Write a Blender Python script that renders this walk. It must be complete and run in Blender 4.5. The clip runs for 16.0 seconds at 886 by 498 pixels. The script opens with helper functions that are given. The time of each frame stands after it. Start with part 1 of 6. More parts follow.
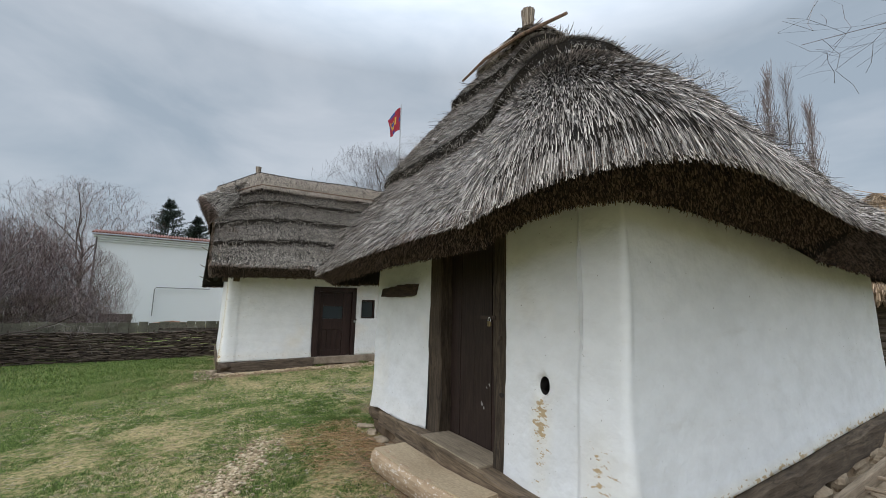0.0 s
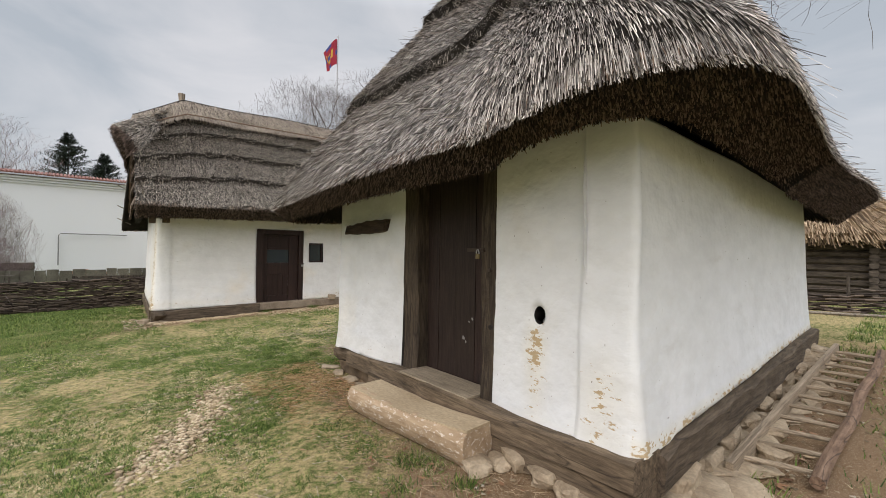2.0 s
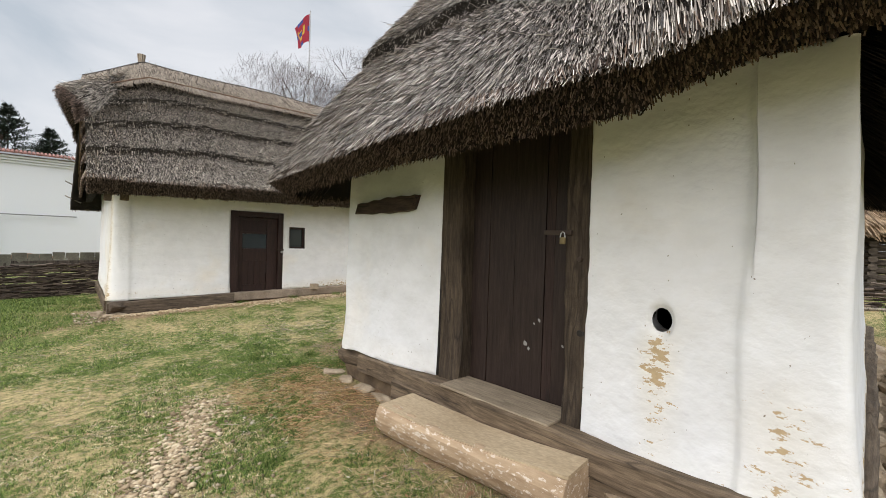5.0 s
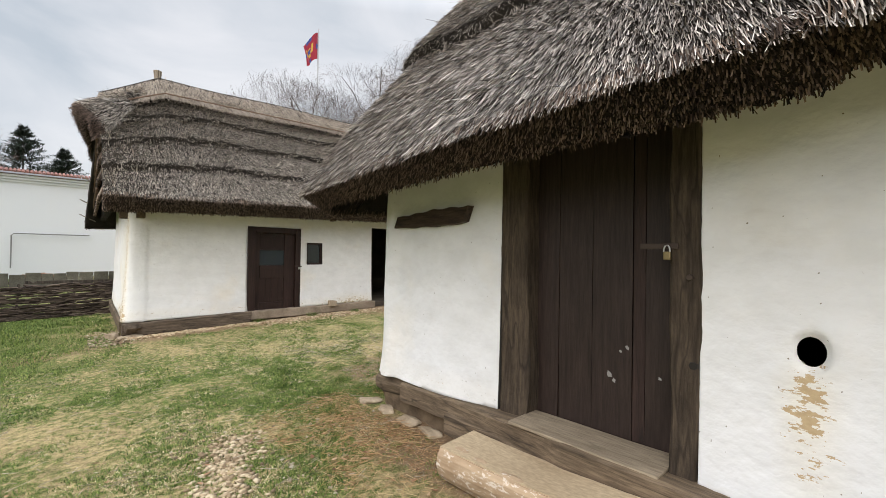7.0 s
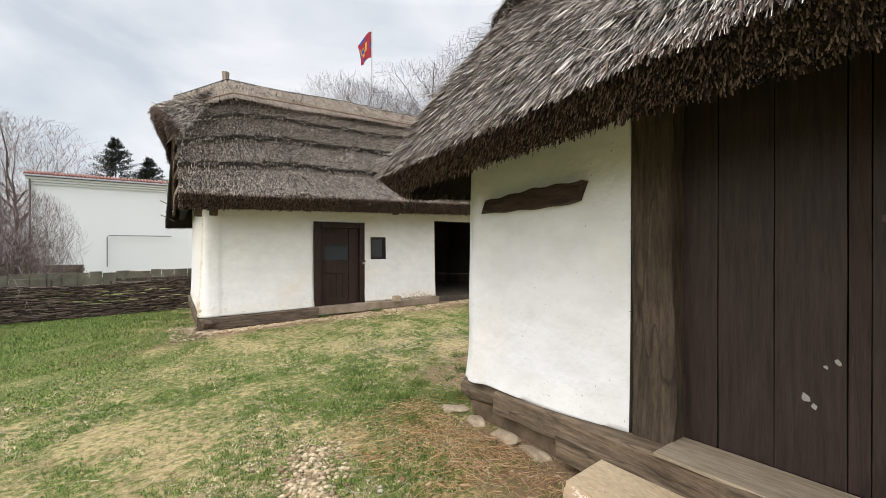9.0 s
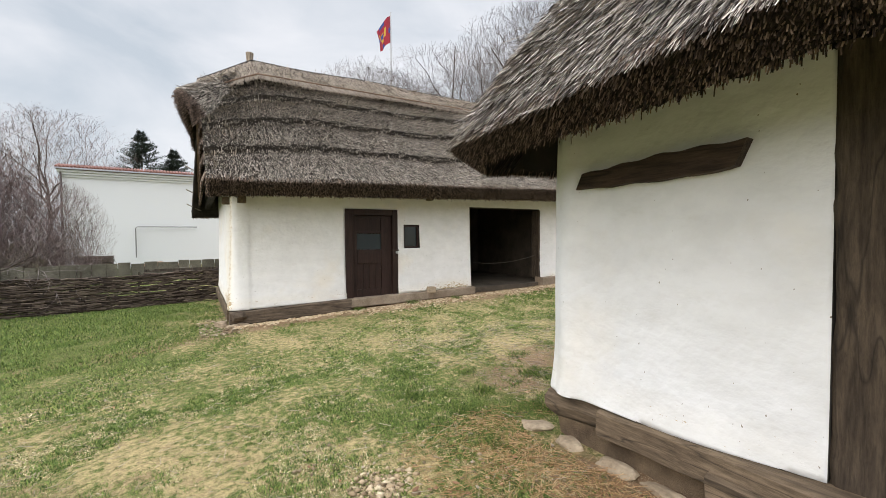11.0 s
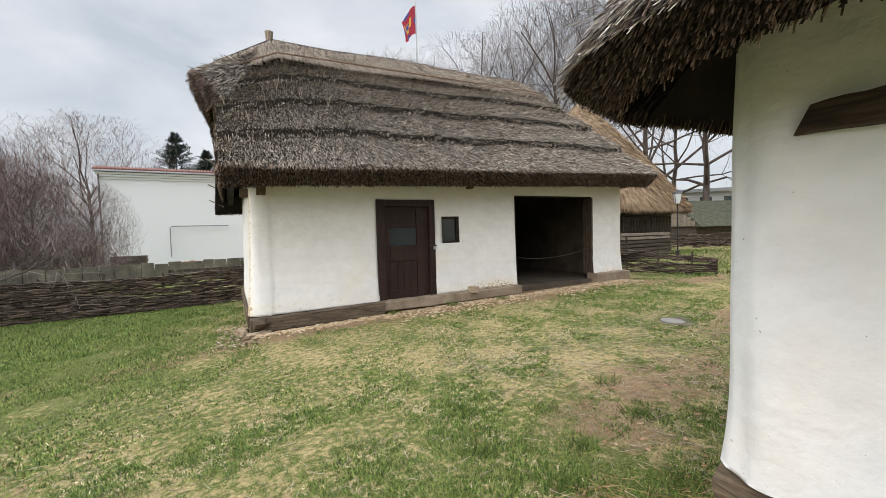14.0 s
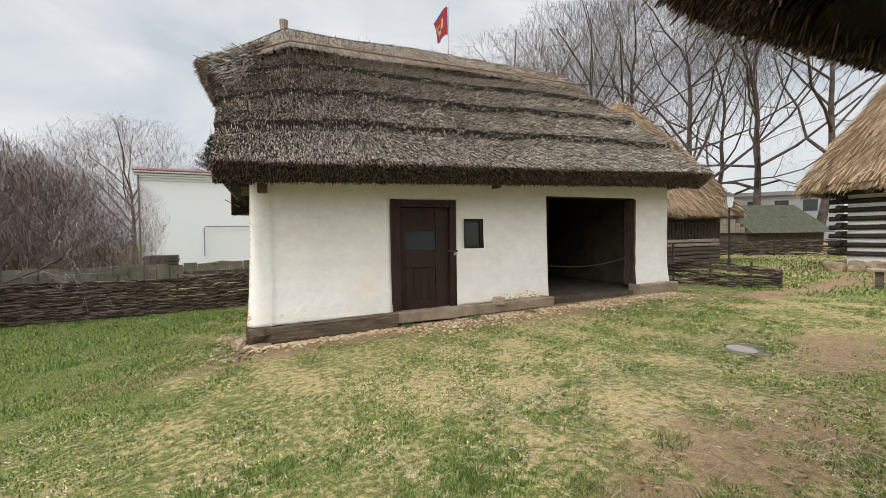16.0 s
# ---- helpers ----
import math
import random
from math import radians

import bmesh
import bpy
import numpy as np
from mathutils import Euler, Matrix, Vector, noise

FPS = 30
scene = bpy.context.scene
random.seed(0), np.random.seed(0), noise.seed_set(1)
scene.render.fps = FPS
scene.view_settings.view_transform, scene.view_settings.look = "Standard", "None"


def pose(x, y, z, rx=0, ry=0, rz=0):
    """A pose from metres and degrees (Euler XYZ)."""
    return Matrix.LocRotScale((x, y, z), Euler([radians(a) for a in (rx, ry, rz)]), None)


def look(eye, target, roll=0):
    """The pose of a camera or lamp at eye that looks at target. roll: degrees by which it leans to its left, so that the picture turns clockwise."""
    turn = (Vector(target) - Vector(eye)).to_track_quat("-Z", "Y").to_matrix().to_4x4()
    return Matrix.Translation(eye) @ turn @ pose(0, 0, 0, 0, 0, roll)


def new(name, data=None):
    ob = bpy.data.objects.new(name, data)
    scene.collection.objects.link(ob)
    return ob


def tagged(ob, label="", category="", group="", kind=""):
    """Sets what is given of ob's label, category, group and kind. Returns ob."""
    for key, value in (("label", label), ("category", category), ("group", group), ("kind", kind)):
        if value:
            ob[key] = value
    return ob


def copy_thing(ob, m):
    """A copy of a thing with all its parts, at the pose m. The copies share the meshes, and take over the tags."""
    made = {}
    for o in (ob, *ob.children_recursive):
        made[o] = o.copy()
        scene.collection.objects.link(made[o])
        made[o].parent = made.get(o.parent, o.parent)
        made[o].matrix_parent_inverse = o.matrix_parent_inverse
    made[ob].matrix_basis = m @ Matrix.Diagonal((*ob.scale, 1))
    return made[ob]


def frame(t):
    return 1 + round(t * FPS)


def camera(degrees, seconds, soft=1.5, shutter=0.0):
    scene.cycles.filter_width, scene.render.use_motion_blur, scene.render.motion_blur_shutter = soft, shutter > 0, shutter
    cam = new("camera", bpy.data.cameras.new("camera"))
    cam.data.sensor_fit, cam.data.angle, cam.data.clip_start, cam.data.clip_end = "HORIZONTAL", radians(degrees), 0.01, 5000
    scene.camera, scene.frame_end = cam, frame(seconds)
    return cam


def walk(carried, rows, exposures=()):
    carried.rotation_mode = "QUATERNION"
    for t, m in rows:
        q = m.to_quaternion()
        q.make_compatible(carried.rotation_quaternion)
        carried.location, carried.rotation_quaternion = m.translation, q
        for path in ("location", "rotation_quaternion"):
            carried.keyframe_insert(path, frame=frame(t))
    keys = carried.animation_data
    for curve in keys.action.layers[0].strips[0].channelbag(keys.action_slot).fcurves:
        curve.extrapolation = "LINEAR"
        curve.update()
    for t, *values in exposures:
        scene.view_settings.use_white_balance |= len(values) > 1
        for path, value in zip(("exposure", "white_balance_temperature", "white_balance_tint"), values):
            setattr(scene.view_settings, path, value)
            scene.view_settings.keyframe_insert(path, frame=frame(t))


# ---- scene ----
from mathutils import Quaternion

cam = camera(93.8, 16.0, soft=0.6)
METRES, EYE, TILT, LEAN, TURN = 5.8, 1.5, 0.0, 0.0, -32.0
ROWS = [
    (0.0, 0.0, 0.0, 0.0, -0.19, 7.48, -1.42),
    (0.5, -0.0213, 0.0145, -0.0064, -2.52, 5.96, -1.23),
    (1.0, -0.0424, 0.0267, -0.0136, -5.09, 4.15, -1.08),
    (1.5, -0.0573, 0.0322, -0.0179, -7.2, 2.16, -1.0),
    (2.0, -0.0633, 0.0459, -0.0216, -8.48, 0.33, -1.0),
    (2.5, -0.0638, 0.0759, -0.0231, -9.06, -1.03, -1.17),
    (3.0, -0.0682, 0.0975, -0.0249, -9.4, -1.73, -1.44),
    (3.5, -0.0821, 0.1202, -0.0308, -10.13, -1.92, -1.78),
    (4.0, -0.1094, 0.1466, -0.0322, -10.86, -1.9, -2.01),
    (6.5, -0.1939, 0.2701, -0.0294, -14.16, 0.08, -1.18),
    (7.0, -0.2046, 0.2839, -0.0287, -11.68, 0.59, -0.95),
    (7.5, -0.2066, 0.3161, -0.029, -8.62, 0.95, -0.66),
    (8.0, -0.2059, 0.3384, -0.0306, -6.17, 1.0, -0.37),
    (8.5, -0.2166, 0.3565, -0.0333, -4.92, 0.7, -0.1),
    (9.0, -0.2465, 0.3844, -0.0378, -4.34, -0.2, 0.02),
    (9.5, -0.2684, 0.4057, -0.0397, -3.95, -1.02, 0.03),
    (10.0, -0.2834, 0.4336, -0.0434, -3.17, -1.47, 0.06),
    (12.5, -0.343, 0.5999, -0.038, -0.29, -1.97, 1.22),
    (13.0, -0.3404, 0.6324, -0.0409, 0.26, -2.28, 1.25),
    (13.5, -0.3578, 0.6732, -0.0451, 0.94, -2.33, 1.43),
    (14.0, -0.3704, 0.7014, -0.0454, 1.94, -2.46, 1.57),
    (14.5, -0.3669, 0.7364, -0.0474, 3.36, -2.57, 1.53),
    (15.0, -0.3505, 0.784, -0.0471, 4.7, -2.79, 1.44),
    (15.5, -0.3433, 0.8164, -0.048, 5.56, -2.59, 1.21),
    (16.0, -0.348, 0.8596, -0.0439, 6.16, -1.93, 0.85),
]
EXPOSURES = [(0.0, 0.2, 6050, 10), (1.5, 0.35, 6270, 12), (2.0, 0.46, 6650, 14.5), (2.5, 0.5, 6950, 16), (3.0, 0.57, 6800, 15.5), (3.5, 0.63, 6600, 13), (6.5, 0.7, 6560, 13.5), (8.0, 0.82, 6620, 13.5), (10.0, 0.88, 6600, 13.5), (12.5, 0.7, 6540, 13.5), (14.5, 0.76, 6570, 13.5), (16.0, 0.76, 6780, 13)]
walk(cam, [(t, pose(0, 0, EYE, TILT, LEAN, TURN) @ pose(METRES * x, METRES * y, METRES * z, 90 + pitch, roll, yaw)) for t, x, y, z, yaw, pitch, roll in ROWS], EXPOSURES)

# ---- world and sun ----
world = bpy.data.worlds.new("overcast_sky")
scene.world = world
world.use_nodes = True
wt = world.node_tree
wt.nodes.clear()


def wnode(kind, **sets):
    n = wt.nodes.new(kind)
    for k, v in sets.items():
        n.inputs[k].default_value = v
    return n


sky = wt.nodes.new("ShaderNodeTexSky")
sky.sky_type, sky.sun_disc = "NISHITA", False
sky.sun_elevation, sky.sun_rotation = radians(40), radians(248)
sky.air_density, sky.dust_density = 1.2, 2.0
geo = wt.nodes.new("ShaderNodeTexCoord")
flat = wt.nodes.new("ShaderNodeMapping")
flat.inputs["Scale"].default_value = (1.0, 1.0, 2.6)
flat.inputs["Rotation"].default_value = (0.0, 0.25, 0.6)
wt.links.new(geo.outputs["Generated"], flat.inputs["Vector"])
cloud = wnode("ShaderNodeTexNoise", Scale=2.1, Detail=6.0, Roughness=0.52, Distortion=0.35)
wt.links.new(flat.outputs["Vector"], cloud.inputs["Vector"])
ramp = wt.nodes.new("ShaderNodeValToRGB")
ramp.color_ramp.elements[0].position, ramp.color_ramp.elements[0].color = 0.36, (3.5, 3.95, 4.3, 1)
ramp.color_ramp.elements[1].position, ramp.color_ramp.elements[1].color = 0.64, (5.3, 5.5, 5.65, 1)
wt.links.new(cloud.outputs["Fac"], ramp.inputs["Fac"])
mix = wt.nodes.new("ShaderNodeMixRGB")
mix.inputs["Fac"].default_value = 0.9
wt.links.new(sky.outputs["Color"], mix.inputs["Color1"])
wt.links.new(ramp.outputs["Color"], mix.inputs["Color2"])
# an overcast sky is about three times as bright overhead as at the horizon
sep = wt.nodes.new("ShaderNodeSeparateXYZ")
wt.links.new(geo.outputs["Generated"], sep.inputs["Vector"])
grad = wt.nodes.new("ShaderNodeMapRange")
for k, v in (("From Min", 0.5), ("From Max", 1.0), ("To Min", 1.0), ("To Max", 4.8)):
    grad.inputs[k].default_value = v
wt.links.new(sep.outputs["Z"], grad.inputs["Value"])
dome = wt.nodes.new("ShaderNodeMixRGB")
dome.blend_type = "MULTIPLY"
dome.inputs["Fac"].default_value = 1.0
wt.links.new(mix.outputs["Color"], dome.inputs["Color1"])
wt.links.new(grad.outputs["Result"], dome.inputs["Color2"])
bg = wt.nodes.new("ShaderNodeBackground")
bg.inputs["Strength"].default_value = 0.098
wt.links.new(dome.outputs["Color"], bg.inputs["Color"])
wout = wt.nodes.new("ShaderNodeOutputWorld")
wt.links.new(bg.outputs["Background"], wout.inputs["Surface"])

sun = new("sun", bpy.data.lights.new("sun", "SUN"))
sun.data.energy, sun.data.angle, sun.data.color = 1.35, radians(75), (1.0, 0.97, 0.92)
sun.matrix_world = look((-25, -10, 23), (0, 0, 0))

# ---- materials ----


def material(name):
    m = bpy.data.materials.new(name)
    m.use_nodes = True
    t = m.node_tree
    return m, t, t.nodes["Principled BSDF"]


def node(t, kind, **sets):
    n = t.nodes.new(kind)
    for k, v in sets.items():
        n.inputs[k].default_value = v
    return n


def coords(t, scale=(1, 1, 1)):
    c = t.nodes.new("ShaderNodeTexCoord")
    m = t.nodes.new("ShaderNodeMapping")
    m.inputs["Scale"].default_value = scale
    t.links.new(c.outputs["Object"], m.inputs["Vector"])
    return m.outputs["Vector"]


def noise_tex(t, vec, scale, detail=4.0, rough=0.55):
    n = node(t, "ShaderNodeTexNoise", Scale=scale, Detail=detail, Roughness=rough)
    t.links.new(vec, n.inputs["Vector"])
    return n.outputs["Fac"]


def ramp_of(t, fac, stops):
    r = t.nodes.new("ShaderNodeValToRGB")
    el = r.color_ramp.elements
    while len(el) < len(stops):
        el.new(0.5)
    for e, (p, c) in zip(el, stops):
        e.position, e.color = p, (*c, 1)
    t.links.new(fac, r.inputs["Fac"])
    return r.outputs["Color"]


def blend(t, fac, a, b, kind="MIX"):
    n = t.nodes.new("ShaderNodeMixRGB")
    n.blend_type = kind
    for sock, v in ((n.inputs["Fac"], fac), (n.inputs["Color1"], a), (n.inputs["Color2"], b)):
        if isinstance(v, (int, float)):
            sock.default_value = v
        elif isinstance(v, tuple):
            sock.default_value = (*v, 1)
        else:
            t.links.new(v, sock)
    return n.outputs["Color"]


def bump(t, bsdf, height, strength, distance):
    b = node(t, "ShaderNodeBump", Strength=strength, Distance=distance)
    t.links.new(height, b.inputs["Height"])
    t.links.new(b.outputs["Normal"], bsdf.inputs["Normal"])


def per_island(t):
    return t.nodes.new("ShaderNodeNewGeometry").outputs["Random Per Island"]


def per_object(t):
    return t.nodes.new("ShaderNodeObjectInfo").outputs["Random"]


def grainy(name, stops, scale=(6, 6, 6), fine=30.0, rough=0.85, relief=0.3, dist=0.01, spec=0.3):
    m, t, b = material(name)
    v = coords(t, scale)
    big = noise_tex(t, v, 1.0, 5.0)
    small = noise_tex(t, v, fine, 3.0)
    base = ramp_of(t, big, stops)
    t.links.new(blend(t, 0.55, base, ramp_of(t, small, [(0.3, (0.45, 0.45, 0.45)), (0.7, (1.0, 1.0, 1.0))]), "MULTIPLY"), b.inputs["Base Color"])
    b.inputs["Roughness"].default_value = rough
    b.inputs["Specular IOR Level"].default_value = spec
    bump(t, b, small, relief, dist)
    return m


def strands(name, stops, rough=0.75, patch=0.0, moss=False):
    m, t, b = material(name)
    c = ramp_of(t, per_island(t), stops)
    v = coords(t)
    if patch:
        c = blend(t, patch, c, ramp_of(t, noise_tex(t, v, 1.7, 4.0, 0.6), [(0.34, (0.5, 0.5, 0.48)), (0.62, (1.05, 1.02, 1.0))]), "MULTIPLY")
    if moss:
        spot = noise_tex(t, v, 0.8, 5.0, 0.65)
        c = blend(t, ramp_of(t, spot, [(0.69, (0.0, 0.0, 0.0)), (0.76, (0.7, 0.7, 0.7))]), c, (0.06, 0.068, 0.018))
    t.links.new(c, b.inputs["Base Color"])
    b.inputs["Roughness"].default_value = rough
    b.inputs["Specular IOR Level"].default_value = 0.35
    return m


def plaster(name, chips, tint):
    m, t, b = material(name)
    v = coords(t)
    wash = ramp_of(t, noise_tex(t, v, 1.3, 5.0), [(0.3, tuple(c * 0.93 for c in tint)), (0.7, tint)])
    streak = noise_tex(t, coords(t, (1.0, 1.0, 1.6)), 3.5, 6.0, 0.65)
    wash = blend(t, 0.3, wash, ramp_of(t, streak, [(0.35, (0.74, 0.74, 0.72)), (0.62, (1.0, 1.0, 1.0))]), "MULTIPLY")
    speck = noise_tex(t, coords(t, (1.0, 1.0, 0.7)), 52.0, 2.0, 0.4)
    wash = blend(t, ramp_of(t, speck, [(0.765, (0.0, 0.0, 0.0)), (0.785, (1.0, 1.0, 1.0))]), wash, (0.2, 0.17, 0.13))
    grime = noise_tex(t, coords(t, (0.7, 0.7, 2.0)), 2.3, 7.0, 0.7)
    wash = blend(t, 0.24, wash, ramp_of(t, grime, [(0.28, (0.66, 0.62, 0.55)), (0.42, (1.0, 1.0, 1.0))]), "MULTIPLY")
    # ochre clay bleeding through low on the wall
    damp = noise_tex(t, v, 0.9, 4.0)
    wash = blend(t, 0.35, wash, ramp_of(t, damp, [(0.56, (1.0, 1.0, 1.0)), (0.74, (1.0, 0.88, 0.68))]), "MULTIPLY")
    if chips:
        a = t.nodes.new("ShaderNodeAttribute")
        a.attribute_name = "worn"
        wash = blend(t, ramp_of(t, a.outputs["Fac"], [(0.15, (0.0, 0.0, 0.0)), (0.9, (0.6, 0.6, 0.6))]), wash, (1.0, 0.93, 0.78), "MULTIPLY")
        flake = noise_tex(t, coords(t, (1.0, 1.0, 2.3)), 15.0, 6.0, 0.68)
        add = node(t, "ShaderNodeMath")
        add.operation = "MULTIPLY_ADD"
        t.links.new(a.outputs["Fac"], add.inputs[0])
        add.inputs[1].default_value = 0.3
        t.links.new(flake, add.inputs[2])
        gap = ramp_of(t, add.outputs[0], [(0.775, (0.0, 0.0, 0.0)), (0.785, (1.0, 1.0, 1.0))])
        wash = blend(t, gap, wash, blend(t, noise_tex(t, v, 40.0), (0.4, 0.29, 0.165), (0.56, 0.44, 0.27)))
    t.links.new(wash, b.inputs["Base Color"])
    b.inputs["Roughness"].default_value = 0.92
    b.inputs["Specular IOR Level"].default_value = 0.15
    lumps = node(t, "ShaderNodeMath")
    lumps.operation = "ADD"
    t.links.new(noise_tex(t, v, 4.0, 2.0), lumps.inputs[0])
    t.links.new(noise_tex(t, coords(t, (1, 1, 1.2)), 8.0, 5.0, 0.5), lumps.inputs[1])
    height = lumps.outputs[0]
    if chips:
        # paint layers lifting round the bare patches
        layer = ramp_of(t, add.outputs[0], [(0.7, (0.0, 0.0, 0.0)), (0.706, (0.35, 0.35, 0.35)), (0.78, (0.4, 0.4, 0.4)), (0.785, (1.0, 1.0, 1.0))])
        low = node(t, "ShaderNodeMath")
        low.operation = "MULTIPLY_ADD"
        t.links.new(layer, low.inputs[0])
        low.inputs[1].default_value = -0.22
        t.links.new(height, low.inputs[2])
        height = low.outputs[0]
    bump(t, b, height, 0.42, 0.04)
    return m


def wood(name, dark, light, grain=(1.5, 1.5, 24.0), rough=0.8, relief=0.5, split=0.75):
    m, t, b = material(name)
    v = coords(t, grain)
    g = noise_tex(t, v, 2.2, 6.0, 0.62)
    blot = noise_tex(t, coords(t), 2.6, 4.0)
    c = blend(t, 0.45, ramp_of(t, g, [(0.3, dark), (0.72, light)]), ramp_of(t, blot, [(0.3, (0.5, 0.48, 0.46)), (0.68, (1.0, 1.0, 1.0))]), "MULTIPLY")
    var = ramp_of(t, per_object(t), [(0.0, (0.8, 0.8, 0.8)), (1.0, (1.0, 1.0, 1.0))])
    fine = noise_tex(t, v, 9.0, 4.0, 0.7)
    c = blend(t, 0.5, c, ramp_of(t, fine, [(0.34, (0.35, 0.33, 0.31)), (0.55, (1.0, 1.0, 1.0))]), "MULTIPLY")
    crack = noise_tex(t, coords(t, tuple(k * 0.55 for k in grain)), 1.1, 2.0, 0.4)
    c = blend(t, ramp_of(t, crack, [(0.485, (0.0, 0.0, 0.0)), (0.5, (1.0, 1.0, 1.0)), (0.515, (0.0, 0.0, 0.0))]), c, blend(t, split, c, (0.012, 0.009, 0.007)))
    t.links.new(blend(t, 0.7, c, var, "MULTIPLY"), b.inputs["Base Color"])
    b.inputs["Roughness"].default_value = rough
    b.inputs["Specular IOR Level"].default_value = 0.3
    h = t.nodes.new("ShaderNodeMath")
    h.operation = "ADD"
    t.links.new(g, h.inputs[0])
    t.links.new(fine, h.inputs[1])
    bump(t, b, h.outputs[0], relief, 0.01)
    return m


def plain(name, color, rough=0.6, metal=0.0):
    m, t, b = material(name)
    n = noise_tex(t, coords(t), 14.0, 4.0)
    c = blend(t, 0.35, color, ramp_of(t, n, [(0.3, (0.6, 0.6, 0.6)), (0.7, (1.0, 1.0, 1.0))]), "MULTIPLY")
    t.links.new(c, b.inputs["Base Color"])
    b.inputs["Roughness"].default_value = rough
    b.inputs["Metallic"].default_value = metal
    return m


M_LIME = plaster("limewash", True, (0.795, 0.806, 0.816))
M_LIME_B = plaster("limewash_far", True, (0.86, 0.85, 0.825))
# Near-black core: the shade between stalks and courses is put into its colour.
M_REED_CORE = grainy("shaded_reed_core", [(0.3, (0.01, 0.007, 0.005)), (0.7, (0.032, 0.024, 0.017))], (4, 4, 4), 24.0, 0.95, 0.9, 0.04)
M_REED_CORE_B = grainy("shaded_reed_core_house", [(0.3, (0.014, 0.011, 0.008)), (0.7, (0.05, 0.039, 0.029))], (4, 4, 4), 24.0, 0.95, 0.9, 0.04)
M_REED = strands("weathered_reed", [(0.0, (0.018, 0.014, 0.011)), (0.33, (0.1, 0.083, 0.068)), (0.66, (0.37, 0.325, 0.285)), (1.0, (0.84, 0.77, 0.7))], 0.6, 0.3)
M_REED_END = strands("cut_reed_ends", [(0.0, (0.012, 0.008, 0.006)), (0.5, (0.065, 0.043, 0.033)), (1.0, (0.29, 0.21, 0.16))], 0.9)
M_REED_B = strands("weathered_reed_house", [(0.0, (0.035, 0.029, 0.023)), (0.33, (0.18, 0.155, 0.128)), (0.68, (0.46, 0.405, 0.34)), (1.0, (0.84, 0.76, 0.66))], 0.7, 0.35, True)
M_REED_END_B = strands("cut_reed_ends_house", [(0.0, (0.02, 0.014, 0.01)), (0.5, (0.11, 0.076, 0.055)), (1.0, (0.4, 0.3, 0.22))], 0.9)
# Stalks under the eave: near black, with the eave's shade put into their colour.
M_REED_UNDER = strands("eave_shade_reed", [(0.0, (0.006, 0.004, 0.003)), (0.7, (0.022, 0.016, 0.012)), (1.0, (0.06, 0.045, 0.034))], 0.9)
M_REED_NEW = strands("fresh_reed", [(0.0, (0.1, 0.078, 0.058)), (0.45, (0.29, 0.235, 0.182)), (1.0, (0.45, 0.38, 0.305))])
M_STRAW = strands("rye_straw", [(0.0, (0.12, 0.078, 0.046)), (0.5, (0.33, 0.23, 0.14)), (1.0, (0.54, 0.41, 0.27))])
M_STRAW_FALLEN = strands("fallen_straw", [(0.0, (0.19, 0.095, 0.04)), (0.5, (0.44, 0.26, 0.12)), (1.0, (0.64, 0.45, 0.25))])
M_STRAW_CORE = grainy("straw_core", [(0.3, (0.17, 0.11, 0.06)), (0.7, (0.4, 0.28, 0.165))], (3, 3, 3), 18.0, 0.95, 0.9, 0.05)
M_SILL = wood("old_oak", (0.075, 0.055, 0.037), (0.27, 0.2, 0.132), (14.0, 1.2, 14.0), 0.85, 0.35, 0.6)
M_SILL_X = wood("old_oak_east", (0.06, 0.044, 0.031), (0.22, 0.168, 0.118), (1.2, 14.0, 14.0), 0.85, 0.4, 0.6)
M_POST = wood("door_post_oak", (0.036, 0.026, 0.018), (0.135, 0.102, 0.071), (13, 13, 1.3), 0.85, 0.7, 0.6)
M_DOOR = wood("tarred_boards", (0.022, 0.0135, 0.011), (0.052, 0.034, 0.028), (16, 16, 1.2), 0.55, 0.14, 0.3)
M_TIE = wood("dark_tie_plank", (0.028, 0.018, 0.013), (0.115, 0.076, 0.052), (14.0, 1.2, 14.0))
M_SCUFF = plain("dried_whitewash", (0.3, 0.29, 0.28), 0.9)
M_DOOR_RED = wood("tarred_board_reddish", (0.026, 0.014, 0.011), (0.058, 0.034, 0.028), (16, 16, 1.2), 0.62, 0.35)
M_DOOR_B = wood("brown_painted_boards", (0.024, 0.012, 0.01), (0.06, 0.033, 0.027), (16, 16, 1.2), 0.5, 0.25)


def peeled_log():
    """Smooth tan wood with pale flakes of old bark."""
    m, t, b = material("peeled_log")
    v = coords(t, (6.0, 2.2, 6.0))
    tone = ramp_of(t, noise_tex(t, v, 1.6, 5.0, 0.6), [(0.3, (0.3, 0.205, 0.125)), (0.7, (0.5, 0.375, 0.25))])
    grain = noise_tex(t, coords(t, (20.0, 1.4, 20.0)), 3.0, 4.0, 0.6)
    tone = blend(t, 0.4, tone, ramp_of(t, grain, [(0.3, (0.62, 0.6, 0.58)), (0.6, (1.0, 1.0, 1.0))]), "MULTIPLY")
    flake = noise_tex(t, coords(t, (9.0, 4.5, 9.0)), 4.6, 6.0, 0.68)
    bark = ramp_of(t, flake, [(0.57, (0.0, 0.0, 0.0)), (0.585, (0.9, 0.9, 0.9))])
    t.links.new(blend(t, bark, tone, (0.62, 0.54, 0.45)), b.inputs["Base Color"])
    b.inputs["Roughness"].default_value = 0.85
    b.inputs["Specular IOR Level"].default_value = 0.25
    bump(t, b, flake, 0.35, 0.015)
    return m


